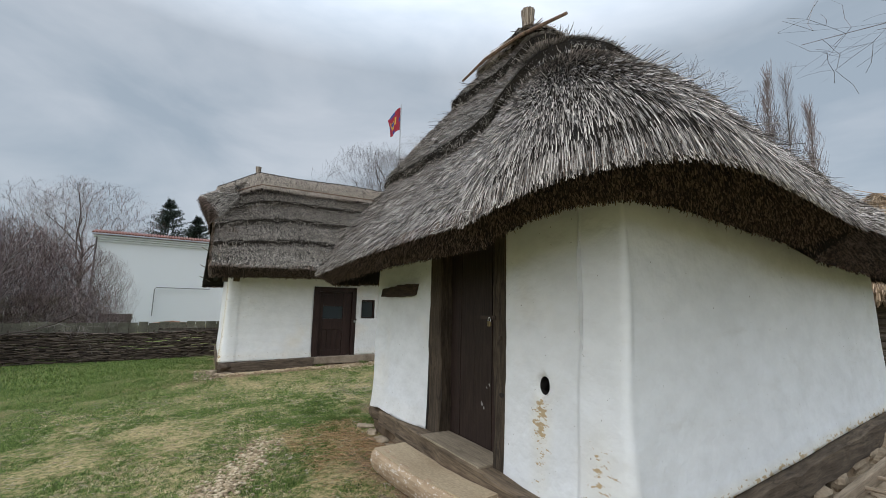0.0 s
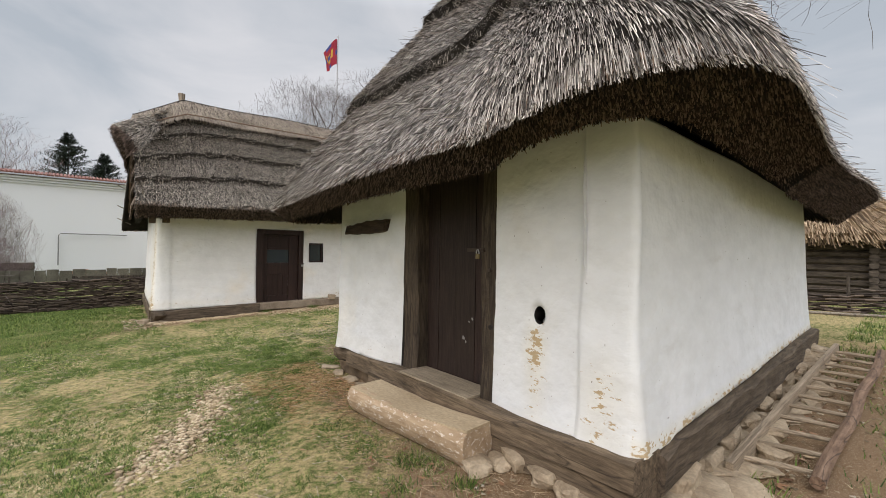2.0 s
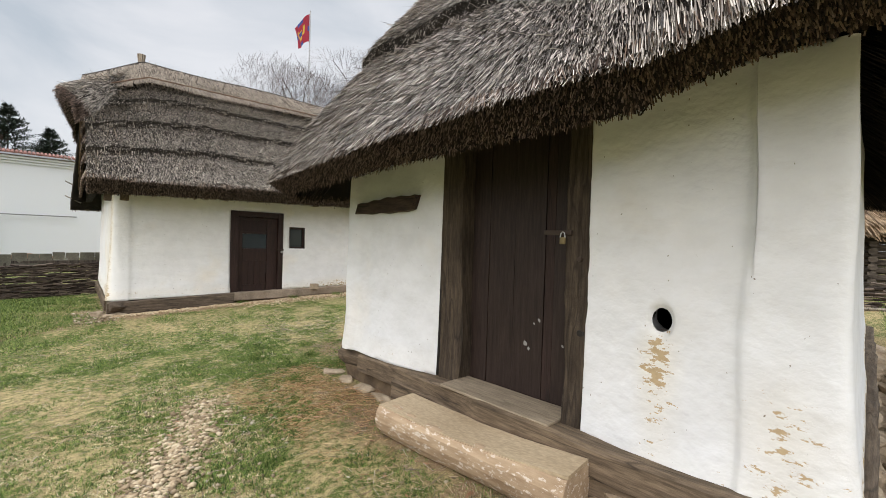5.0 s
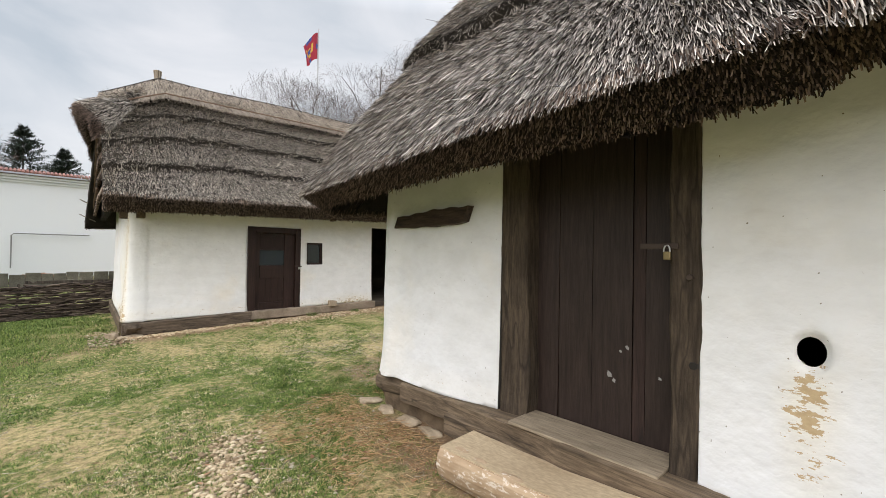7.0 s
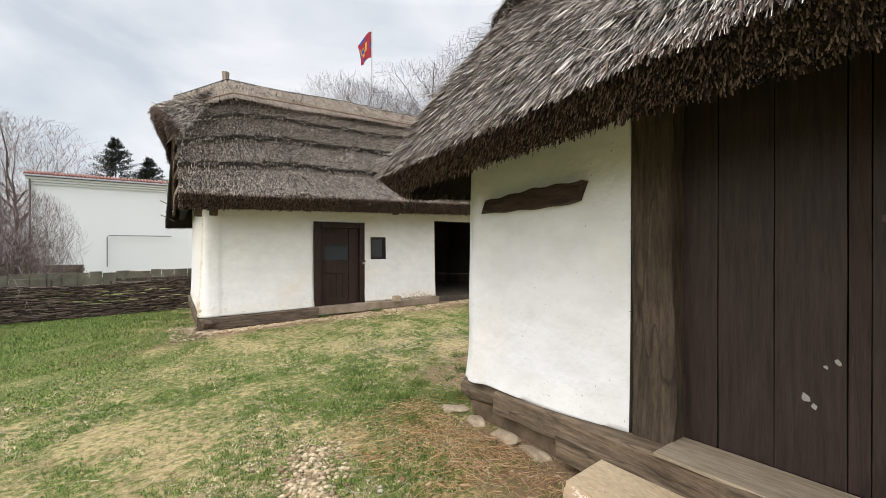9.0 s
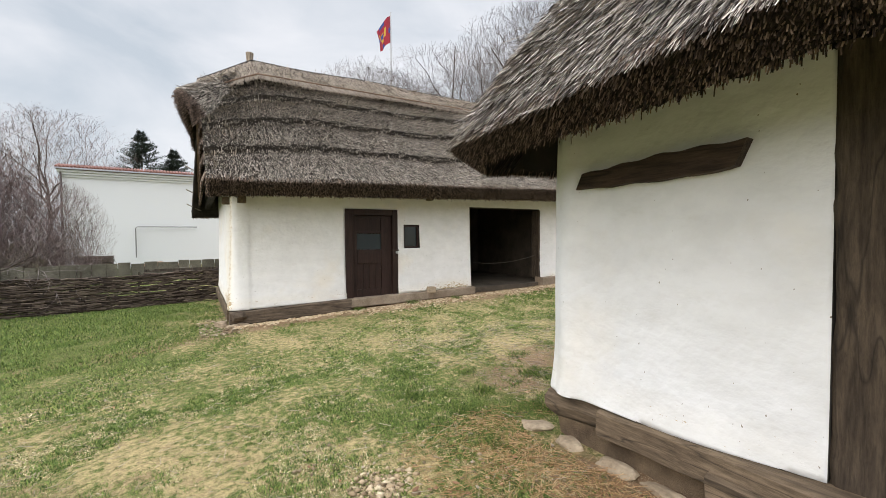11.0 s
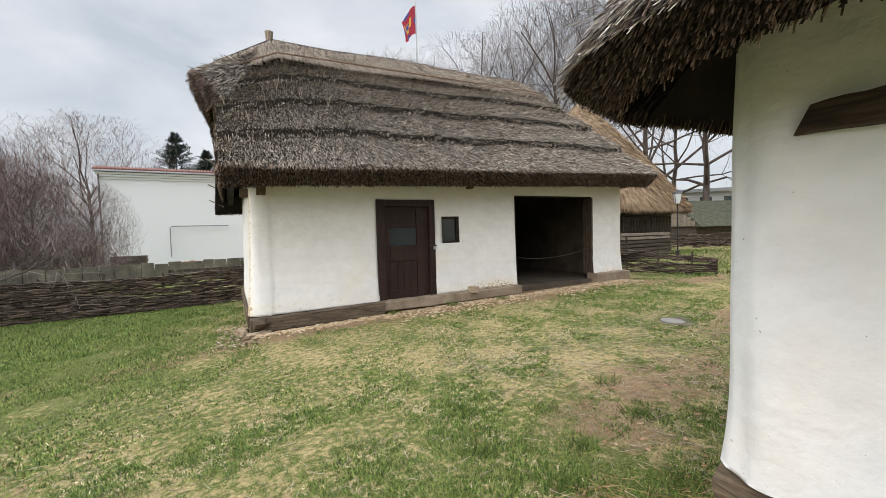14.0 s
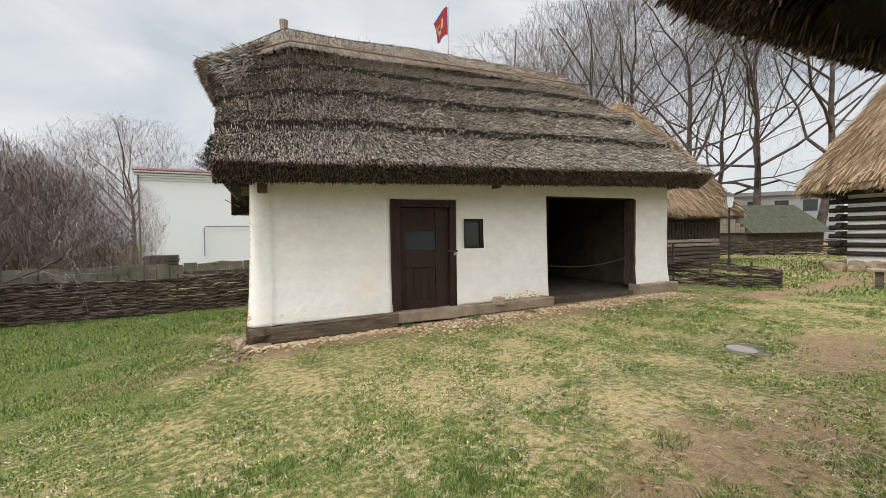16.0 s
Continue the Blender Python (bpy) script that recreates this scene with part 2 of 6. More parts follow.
M_LOG = peeled_log()
M_LOG_TOP = grainy("sawn_log_top", [(0.3, (0.41, 0.31, 0.195)), (0.7, (0.58, 0.46, 0.305))], (3.0, 1.2, 3.0), 22.0, 0.85, 0.12, 0.006)
M_GREY_WOOD = wood("grey_wood", (0.19, 0.16, 0.125), (0.48, 0.415, 0.335), (1.2, 14, 14))
M_THRESH = wood("worn_threshold", (0.28, 0.225, 0.158), (0.42, 0.345, 0.25), (12, 1.0, 12), 0.85, 0.2, 0.2)
M_BARK_RED = wood("barky_pole", (0.14, 0.085, 0.055), (0.38, 0.25, 0.17), (1.5, 14, 14))
M_LADDER = wood("weathered_ladder", (0.27, 0.21, 0.145), (0.5, 0.4, 0.29), (14, 1.0, 14), 0.8, 0.25, 0.4)
M_WITHY = strands("withies", [(0.0, (0.022, 0.015, 0.011)), (0.5, (0.07, 0.05, 0.038)), (1.0, (0.18, 0.14, 0.11))], 0.85)
M_STAKE = wood("stake", (0.04, 0.032, 0.025), (0.16, 0.13, 0.1), (12, 12, 1.5))
M_BOARD = grainy("lichen_boards", [(0.3, (0.09, 0.085, 0.065)), (0.62, (0.2, 0.185, 0.14)), (0.75, (0.42, 0.42, 0.36))], (2.4, 2.4, 2.4), 16.0, 0.9, 0.5, 0.01)
M_STONE = grainy("field_stone", [(0.3, (0.27, 0.2, 0.13)), (0.7, (0.5, 0.405, 0.285))], (3, 3, 3), 12.0, 0.85, 0.5, 0.02)
M_PEBBLE = strands("pebbles", [(0.0, (0.13, 0.095, 0.056)), (0.5, (0.27, 0.205, 0.128)), (0.85, (0.37, 0.3, 0.205)), (1.0, (0.46, 0.41, 0.33))], 0.8)
M_GRAVEL = strands("tan_gravel", [(0.0, (0.17, 0.12, 0.07)), (0.5, (0.36, 0.27, 0.165)), (1.0, (0.53, 0.44, 0.3))], 0.85)
M_CHIPS = strands("wood_chips", [(0.0, (0.28, 0.185, 0.1)), (0.5, (0.46, 0.345, 0.215)), (1.0, (0.6, 0.49, 0.34))], 0.9)
M_IRON = plain("rusty_iron", (0.06, 0.042, 0.032), 0.65, 0.4)
M_BRASS = plain("worn_brass", (0.24, 0.185, 0.095), 0.45, 0.8)
M_STEEL = plain("steel", (0.55, 0.55, 0.54), 0.35, 0.9)
M_CLAY = grainy("smeared_clay", [(0.3, (0.22, 0.165, 0.115)), (0.7, (0.4, 0.32, 0.235))], (3, 3, 3), 14.0)
M_EARTH = grainy("crumbling_earth", [(0.3, (0.1, 0.07, 0.045)), (0.7, (0.28, 0.2, 0.125))], (5, 5, 5), 26.0, 0.95, 0.9, 0.03)
# Near black that stands in for the shade inside rooms, holes and gaps.
M_BLACK = plain("shade_black", (0.02, 0.017, 0.014), 0.95)
# Bay clay darkened: the shade inside the open bay is put into its colour.
M_ROOM = grainy("shaded_barn_clay", [(0.3, (0.06, 0.047, 0.034)), (0.7, (0.13, 0.105, 0.077))], (2, 2, 2), 12.0)
M_WHITE_FAR = plain("white_render", (0.73, 0.745, 0.76), 0.9)
M_TILE = grainy("red_tiles", [(0.3, (0.2, 0.09, 0.07)), (0.7, (0.33, 0.16, 0.13))], (1, 1, 1), 8.0)
M_CLAYTILE = grainy("old_clay_tiles", [(0.3, (0.3, 0.16, 0.1)), (0.7, (0.46, 0.3, 0.2))], (1, 1, 1), 8.0)
M_GREY_FAR = plain("grey_render", (0.3, 0.31, 0.32), 0.9)
M_BARK = grainy("bare_bark", [(0.3, (0.055, 0.042, 0.036)), (0.7, (0.15, 0.12, 0.105))], (3, 3, 3), 10.0, 0.9, 0.5, 0.02)
M_TWIG = strands("twigs", [(0.0, (0.08, 0.066, 0.063)), (0.6, (0.17, 0.142, 0.135)), (1.0, (0.27, 0.235, 0.225))], 0.85)
M_TWIG_RED = strands("reddish_twigs", [(0.0, (0.075, 0.052, 0.047)), (0.6, (0.165, 0.118, 0.108)), (1.0, (0.27, 0.2, 0.182))], 0.85)
M_TWIG_PALE = strands("pale_twigs", [(0.0, (0.12, 0.095, 0.09)), (0.6, (0.24, 0.195, 0.185)), (1.0, (0.34, 0.29, 0.275))], 0.85)
M_NEEDLE = strands("needles", [(0.0, (0.014, 0.02, 0.014)), (1.0, (0.045, 0.065, 0.042))], 0.8)
M_MOSS_ROOF = grainy("mossy_shingles", [(0.3, (0.05, 0.055, 0.035)), (0.7, (0.11, 0.115, 0.075))], (3, 3, 3), 14.0)
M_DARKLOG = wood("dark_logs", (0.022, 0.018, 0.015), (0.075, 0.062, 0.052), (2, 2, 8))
M_BROWNLOG = wood("brown_logs", (0.055, 0.043, 0.033), (0.19, 0.155, 0.12), (10, 1.5, 10))
M_LEAF = strands("fallen_leaves", [(0.0, (0.12, 0.06, 0.03)), (0.6, (0.32, 0.17, 0.09)), (1.0, (0.45, 0.32, 0.2))], 0.8)
M_LAMP = plain("lamp_black", (0.03, 0.03, 0.032), 0.45, 0.3)


def glass_material(name, tint, rough):
    m, t, b = material(name)
    b.inputs["Base Color"].default_value = (*tint, 1)
    b.inputs["Roughness"].default_value = rough
    b.inputs["Specular IOR Level"].default_value = 0.6
    return m


M_PANE = glass_material("dusty_pane", (0.022, 0.03, 0.033), 0.18)
M_FROST = glass_material("lamp_glass", (0.62, 0.66, 0.68), 0.4)


def grass_material():
    m, t, b = material("grass_blades")
    green = ramp_of(t, per_island(t), [(0.0, (0.022, 0.046, 0.008)), (0.45, (0.085, 0.145, 0.026)), (1.0, (0.27, 0.33, 0.085))])
    dry = ramp_of(t, per_island(t), [(0.0, (0.12, 0.09, 0.045)), (0.5, (0.4, 0.325, 0.175)), (1.0, (0.72, 0.62, 0.4))])
    a = t.nodes.new("ShaderNodeAttribute")
    a.attribute_name = "dry"
    t.links.new(blend(t, a.outputs["Fac"], green, dry), b.inputs["Base Color"])
    b.inputs["Roughness"].default_value = 0.7
    b.inputs["Specular IOR Level"].default_value = 0.25
    return m


M_GRASS = grass_material()


def ground_material():
    m, t, b = material("meadow")
    v = coords(t)
    a = t.nodes.new("ShaderNodeAttribute")
    a.attribute_name = "bare"
    fine = noise_tex(t, v, 38.0, 5.0, 0.65)
    fleck = noise_tex(t, v, 130.0, 3.0, 0.6)
    mid = noise_tex(t, v, 4.0, 6.0, 0.66)
    g = t.nodes.new("ShaderNodeAttribute")
    g.attribute_name = "lush"
    clump = noise_tex(t, v, 15.0, 4.0, 0.6)
    grown = node(t, "ShaderNodeMath")
    grown.operation = "MULTIPLY_ADD"
    t.links.new(g.outputs["Fac"], grown.inputs[0])
    grown.inputs[1].default_value = -0.22
    t.links.new(clump, grown.inputs[2])
    turf = blend(t, ramp_of(t, grown.outputs[0], [(0.3, (0.0, 0.0, 0.0)), (0.47, (1.0, 1.0, 1.0))]), (0.075, 0.115, 0.022), (0.4, 0.32, 0.17))
    turf = blend(t, ramp_of(t, fleck, [(0.52, (0.0, 0.0, 0.0)), (0.6, (0.75, 0.75, 0.75))]), turf, (0.42, 0.345, 0.2))
    turf = blend(t, ramp_of(t, fleck, [(0.38, (0.7, 0.7, 0.7)), (0.46, (0.0, 0.0, 0.0))]), turf, (0.05, 0.062, 0.02))
    turf = blend(t, 0.65, turf, ramp_of(t, fine, [(0.34, (0.4, 0.38, 0.34)), (0.62, (1.15, 1.1, 1.0))]), "MULTIPLY")
    earth = blend(t, fine, (0.1, 0.062, 0.034), (0.31, 0.205, 0.122))
    earth = blend(t, ramp_of(t, fleck, [(0.56, (0.0, 0.0, 0.0)), (0.62, (0.7, 0.7, 0.7))]), earth, (0.47, 0.38, 0.26))
    edge = node(t, "ShaderNodeMath")
    edge.operation = "MULTIPLY_ADD"
    t.links.new(mid, edge.inputs[0])
    edge.inputs[1].default_value = 0.9
    t.links.new(a.outputs["Fac"], edge.inputs[2])
    cover = ramp_of(t, edge.outputs[0], [(0.66, (0.0, 0.0, 0.0)), (0.9, (1.0, 1.0, 1.0))])
    t.links.new(blend(t, cover, turf, earth), b.inputs["Base Color"])
    b.inputs["Roughness"].default_value = 0.95
    b.inputs["Specular IOR Level"].default_value = 0.1
    bump(t, b, fine, 0.8, 0.03)
    return m


M_GROUND = ground_material()

# ---- helpers for building ----
rng = np.random.default_rng(7)


def link_mesh(name, me, mat, parent=None, label="", smooth=False):
    if mat is not None:
        me.materials.append(mat)
    if smooth:
        me.polygons.foreach_set("use_smooth", np.ones(len(me.polygons), dtype=bool))
    ob = new(name, me)
    if parent is not None:
        ob.parent = parent
    if label:
        ob["label"] = label
    return ob


def part(name, bm, mat, parent=None, label="", smooth=False):
    me = bpy.data.meshes.new(name)
    bm.to_mesh(me)
    bm.free()
    return link_mesh(name, me, mat, parent, label, smooth)


def raw_mesh(name, verts, faces):
    """A mesh from numpy arrays: verts (n,3) and faces (m,k), all with k corners."""
    me = bpy.data.meshes.new(name)
    verts, faces = np.asarray(verts, np.float32), np.asarray(faces, np.int32)
    k = faces.shape[1]
    me.vertices.add(len(verts))
    me.vertices.foreach_set("co", verts.ravel())
    me.loops.add(faces.size)
    me.loops.foreach_set("vertex_index", faces.ravel())
    me.polygons.add(len(faces))
    me.polygons.foreach_set("loop_start", np.arange(0, faces.size, k, dtype=np.int32))
    me.update(calc_edges=True)
    return me


def thing(name, m=None):
    ob = new(name)
    if m is not None:
        ob.matrix_world = m
    ob.empty_display_size = 0.1
    return ob


def wave(x, y, seed=0):
    """A cheap smooth field from a few sines, about -1..1."""
    r = np.random.default_rng(seed)
    s = 0
    for i in range(6):
        a, f, ph = r.uniform(0, 6.28), r.uniform(0.5, 2.2), r.uniform(0, 6.28)
        s = s + np.sin((x * np.cos(a) + y * np.sin(a)) * f + ph)
    return s / 3.0


def box(x0, x1, y0, y1, z0, z1, bev=0.0, rough=0.0, cuts=0, seed=0):
    bm = bmesh.new()
    bmesh.ops.create_cube(bm, size=1)
    for v in bm.verts:
        v.co = Vector((x0 + (v.co.x + 0.5) * (x1 - x0), y0 + (v.co.y + 0.5) * (y1 - y0), z0 + (v.co.z + 0.5) * (z1 - z0)))
    if bev:
        bmesh.ops.bevel(bm, geom=list(bm.edges), offset=bev, segments=2, affect="EDGES", profile=0.6)
    if cuts:
        longest = max(e.calc_length() for e in bm.edges)
        bmesh.ops.subdivide_edges(bm, edges=[e for e in bm.edges if e.calc_length() > longest * 0.6], cuts=cuts, use_grid_fill=True)
    if rough:
        for v in bm.verts:
            v.co += noise.noise_vector(v.co * 3.1 + Vector((seed, seed * 2, 0))) * rough
    return bm


def tube(points, radii, sides=6, cap=True):
    """A bmesh tube along points."""
    bm = bmesh.new()
    rings = []
    pts = [Vector(p) for p in points]
    for i, p in enumerate(pts):
        d = (pts[min(i + 1, len(pts) - 1)] - pts[max(i - 1, 0)]).normalized()
        a = d.cross(Vector((0, 0, 1)) if abs(d.z) < 0.9 else Vector((1, 0, 0))).normalized()
        b = d.cross(a)
        rad = radii[i] if hasattr(radii, "__len__") else radii
        rings.append([bm.verts.new(p + (a * math.cos(j * 2 * math.pi / sides) + b * math.sin(j * 2 * math.pi / sides)) * rad) for j in range(sides)])
    for r0, r1 in zip(rings, rings[1:]):
        for j in range(sides):
            bm.faces.new((r0[j], r0[(j + 1) % sides], r1[(j + 1) % sides], r1[j]))
    if cap:
        bm.faces.new(rings[0])
        bm.faces.new(rings[-1][::-1])
    bmesh.ops.recalc_face_normals(bm, faces=list(bm.faces))
    return bm


def rods(a, b, r0, r1, sides=3, roll=None):
    """Straight tapering sticks from rows of a to rows of b, as verts and quads; sides 1 or 2: flat or folded strips."""
    a, b = np.asarray(a, float), np.asarray(b, float)
    n = len(a)
    d = b - a
    d /= np.linalg.norm(d, axis=1, keepdims=True) + 1e-9
    ref = np.where(np.abs(d[:, 2:3]) < 0.9, np.array([[0, 0, 1.0]]), np.array([[1.0, 0, 0]]))
    p = np.cross(d, ref)
    p /= np.linalg.norm(p, axis=1, keepdims=True) + 1e-9
    q = np.cross(d, p)
    q = q * np.where(q[:, 2:3] < 0, -1.0, 1.0)
    if roll is not None:
        c, sn = np.cos(roll)[:, None], np.sin(roll)[:, None]
        p, q = p * c + q * sn, q * c - p * sn
    r0, r1 = np.broadcast_to(r0, n)[:, None], np.broadcast_to(r1, n)[:, None]
    if sides < 3:
        # a flat strip (1), or a strip folded along its ridge (2)
        across = [-p, p] if sides == 1 else [-p - 0.3 * q, 0.8 * q, p - 0.3 * q]
        k = len(across)
        verts = np.stack([a + c * r0 for c in across] + [b + c * r1 for c in across], axis=1).reshape(-1, 3)
        quads = np.array([[j, j + 1, k + j + 1, k + j] for j in range(k - 1)])
        return verts, ((np.arange(n) * 2 * k)[:, None, None] + quads[None]).reshape(-1, 4)
    vs = []
    for base, rad in ((a, r0), (b, r1)):
        for j in range(sides):
            t = j * 2 * math.pi / sides
            vs.append(base + (p * math.cos(t) + q * math.sin(t)) * rad)
    verts = np.stack(vs, axis=1).reshape(-1, 3)
    k = 2 * sides
    base = (np.arange(n) * k)[:, None, None]
    quads = np.array([[j, (j + 1) % sides, sides + (j + 1) % sides, sides + j] for j in range(sides)])
    return verts, (base + quads[None]).reshape(-1, 4)


# ---- the lie of the land ----
SPOTS = [(0, 0, -0.06), (2, 5.1, -0.2), (0.5, 8.65, -0.41), (-1.1, 10.7, -0.57), (1.0, 12.2, -0.45), (-0.1, 12.9, -0.56), (6.3, 8.3, -0.27),
         (10.4, 11.9, -0.19), (3.2, 1.2, -0.13), (4.9, 1.0, -0.03), (7.2, 1.2, 0.2), (2.2, 4.3, -0.18), (1.95, 2.6, -0.15), (2.3, 1.2, -0.14),
         (1.0, 18.8, -0.76), (-5, 18.6, -0.82), (2.2, 11.95, -0.4), (3.4, 11.95, -0.355), (5.0, 11.9, -0.305), (6.8, 11.85, -0.265), (8.6, 11.85, -0.22), (13, 10.8, -0.2), (18.5, 11, -0.1), (12, 2, 0.2), (0.9, 5.2, -0.26),
         (21, 17, -0.15), (7, 16, -0.35), (12, 14, -0.2)]


def ground_z(x, y):
    x, y = np.asarray(x, float), np.asarray(y, float)
    cx, cy = 24 * np.tanh(x / 24), 26 * np.tanh(y / 26)
    plane = -0.05 * cy + 0.028 * cx
    num, den = 0.0, 0.03
    for sx, sy, sz in SPOTS:
        ex, ey = 24 * math.tanh(sx / 24), 26 * math.tanh(sy / 26)
        w = 1 / ((x - sx) ** 2 + (y - sy) ** 2 + 0.15) ** 1.5
        num, den = num + w * (sz - (-0.05 * ey + 0.028 * ex)), den + w
    return plane + num / den


def gz(x, y):
    return float(ground_z(x, y))


def bareness(x, y):
    """How bare the earth lies, 0 to 1."""
    x, y = np.asarray(x, float), np.asarray(y, float)

    def near(px, py, rx, ry):
        return np.exp(-(((x - px) / rx) ** 2 + ((y - py) / ry) ** 2))

    b = 0.85 * near(2.1, 4.3, 0.45, 1.1) + 1.0 * near(1.9, 2.0, 0.8, 0.9) + 1.0 * near(4.8, 1.0, 2.6, 0.5)
    b = b + 0.5 * near(0.0, 11.6, 1.4, 0.45) + 0.9 * near(11.8, 10.4, 2.2, 0.6) + 0.7 * near(16, 10.2, 3.2, 0.7) + 0.35 * near(2.9, 6.6, 0.5, 0.6) + 0.5 * near(4.2, 6.9, 1.2, 0.7)
    b = b + 0.3 * near(7.5, 7.6, 1.2, 0.7) + 0.85 * near(2.0, 1.1, 1.0, 0.7)
    front = 12.02 - 0.0524 * (x - 1.04)
    b = b + 1.0 * np.exp(-((y - front) / (0.38 + 0.14 * (x > 3))) ** 2) * (x > 0.8) * (x < 10.2)
    b = b + 0.22 * np.clip(wave(x * 0.9, y * 0.9, 3), 0, 1) * (y < 12)
    return np.clip(b, 0, 1)


def lushness(x, y):
    """How green the turf grows, about 0 to 1."""
    g = 0.52 + 0.3 * wave(x * 0.8, y * 0.8, 17) + 0.26 * wave(x * 3.7, y * 3.7, 18) + 0.5 * np.clip((0.9 - x) / 2.6, 0, 1) * np.clip((y - 4.5) / 4, 0, 1)
    g = g + 0.45 * np.exp(-((x - 2.3) / 0.8) ** 2 - ((y - 6.6) / 1.1) ** 2) + 0.25 * (y > 16) * (x < 2) + 0.4 * np.clip((y - 8) / 3, 0, 1) * np.clip((1.2 - x) / 1.5, 0, 1)
    return g + 0.35 * np.exp(-((x - 1.25) / 0.4) ** 2 - ((y - 4.2) / 1.6) ** 2)


def build_ground():
    near_x = np.arange(-9, 15.01, 0.12)
    near_y = np.arange(-1.5, 20.01, 0.12)
    grow = np.array([0.4, 1, 2, 3.5, 6, 10, 16, 26, 45, 80, 150, 300, 700])
    xs = np.concatenate([-9 - grow[::-1], near_x, 15 + grow])
    ys = np.concatenate([-1.5 - grow[::-1], near_y, 20 + grow])
    X, Y = np.meshgrid(xs, ys)
    Z = ground_z(X, Y) + 0.012 * wave(X * 3.0, Y * 3.0, 5) + 0.007 * wave(X * 9.0, Y * 9.0, 6)
    nx, ny = len(xs), len(ys)
    idx = np.arange(nx * ny).reshape(ny, nx)
    faces = np.stack([idx[:-1, :-1], idx[:-1, 1:], idx[1:, 1:], idx[1:, :-1]], -1).reshape(-1, 4)
    me = raw_mesh("ground", np.stack([X, Y, Z], -1).reshape(-1, 3), faces)
    me.attributes.new("bare", "FLOAT", "POINT").data.foreach_set("value", bareness(X, Y).ravel().astype(np.float32))
    me.attributes.new("lush", "FLOAT", "POINT").data.foreach_set("value", lushness(X, Y).ravel().astype(np.float32))
    return tagged(link_mesh("ground", me, M_GROUND, smooth=True), "uneven meadow of green and dry grass with bare earth", "ground", kind="structure")


build_ground()

# ---- thatch ----


def surf_normals(P):
    da = np.gradient(P, axis=0)
    ds = np.gradient(P, axis=1)
    n = np.cross(da, ds)
    n /= np.linalg.norm(n, axis=2, keepdims=True) + 1e-9
    return n


def thatch(owner, P, thick, mats, count, length, width, courses, step, lift, end_count, seed, end_len=0.1, end_part=1.0, fold=1, names=("thatch_body", "reed_layer", "eave_edge"), seen=1.0):
    """Thatch over the grid P[a, s] (a along the eave, s from eave to ridge): a solid body in courses, loose stalks over it, cut ends along the eave."""
    r = np.random.default_rng(seed)
    na, ns = P.shape[:2]
    N = surf_normals(P)
    if N[..., 2].mean() < 0:
        N = -N
    S = np.linspace(0, 1, ns)[None, :] * np.ones((na, 1))
    A = np.linspace(0, 1, na)[:, None] * np.ones((1, ns))
    wob = 0.007 * np.sin(A * 37 + seed) + 0.006 * np.sin(A * 91 + 2 * seed)
    if courses > 1:
        fr = np.mod((S + wob * (S > 0.02)) * courses, 1.0)
        rise = step * (1 - fr)
    else:
        rise = 0 * S
    lumps = 0.03 * wave(P[..., 0] * 1.5 + P[..., 2], P[..., 1] * 1.5 - P[..., 2], seed)
    T = P + N * (rise + lumps)[..., None]
    slope_len = np.linalg.norm(P[:, -1] - P[:, 0], axis=1).mean()
    flat_n = N.copy()
    Bm = P - flat_n * thick
    idx = np.arange(na * ns).reshape(na, ns)
    off = na * ns
    f = [np.stack([idx[:-1, :-1], idx[1:, :-1], idx[1:, 1:], idx[:-1, 1:]], -1).reshape(-1, 4)]
    f.append(np.stack([idx[:-1, :-1], idx[:-1, 1:], idx[1:, 1:], idx[1:, :-1]], -1).reshape(-1, 4) + off)
    f.append(np.stack([idx[:-1, 0], idx[:-1, 0] + off, idx[1:, 0] + off, idx[1:, 0]], -1))
    f.append(np.stack([idx[0, :-1], idx[0, 1:], idx[0, 1:] + off, idx[0, :-1] + off], -1))
    f.append(np.stack([idx[-1, :-1], idx[-1, :-1] + off, idx[-1, 1:] + off, idx[-1, 1:]], -1))
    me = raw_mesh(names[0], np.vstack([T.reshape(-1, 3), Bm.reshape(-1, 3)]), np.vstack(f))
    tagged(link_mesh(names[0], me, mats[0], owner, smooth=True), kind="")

    def sample(field, fa, fs):
        ia, is_ = np.clip(fa, 0, na - 1.001), np.clip(fs, 0, ns - 1.001)
        i0, j0 = ia.astype(int), is_.astype(int)
        u, v = (ia - i0)[:, None], (is_ - j0)[:, None]
        return (field[i0, j0] * (1 - u) * (1 - v) + field[i0 + 1, j0] * u * (1 - v) + field[i0, j0 + 1] * (1 - u) * v + field[i0 + 1, j0 + 1] * u * v)

    # area-weighted cells
    cell = np.linalg.norm(np.cross(P[1:, :-1] - P[:-1, :-1], P[:-1, 1:] - P[:-1, :-1]), axis=2).ravel()
    cell = cell * np.repeat(np.where((A[:-1, 0] < seen) | (A[:-1, 0] > 0.95), 1.0, 0.18), ns - 1)
    pick = r.choice(len(cell), count, p=cell / cell.sum())
    ca, cs = np.divmod(pick, ns - 1)
    fa, fs = ca + r.random(count), cs + r.random(count)
    nn = sample(N, fa, fs)
    run = length * (0.55 + 0.9 * r.random(count))
    ds = run / slope_len * (ns - 1)
    high, low = fs + 0.5 * ds, fs - 0.5 * ds
    if courses > 1:
        wb = 0.007 * np.sin(fa / (na - 1) * 37 + seed) + 0.006 * np.sin(fa / (na - 1) * 91 + 2 * seed)
        ceil = (np.ceil((fs / (ns - 1) + wb) * courses) / courses - wb) * (ns - 1)
        high = np.minimum(high, np.maximum(ceil - 1.05, fs))
    p0 = sample(T, fa, high)
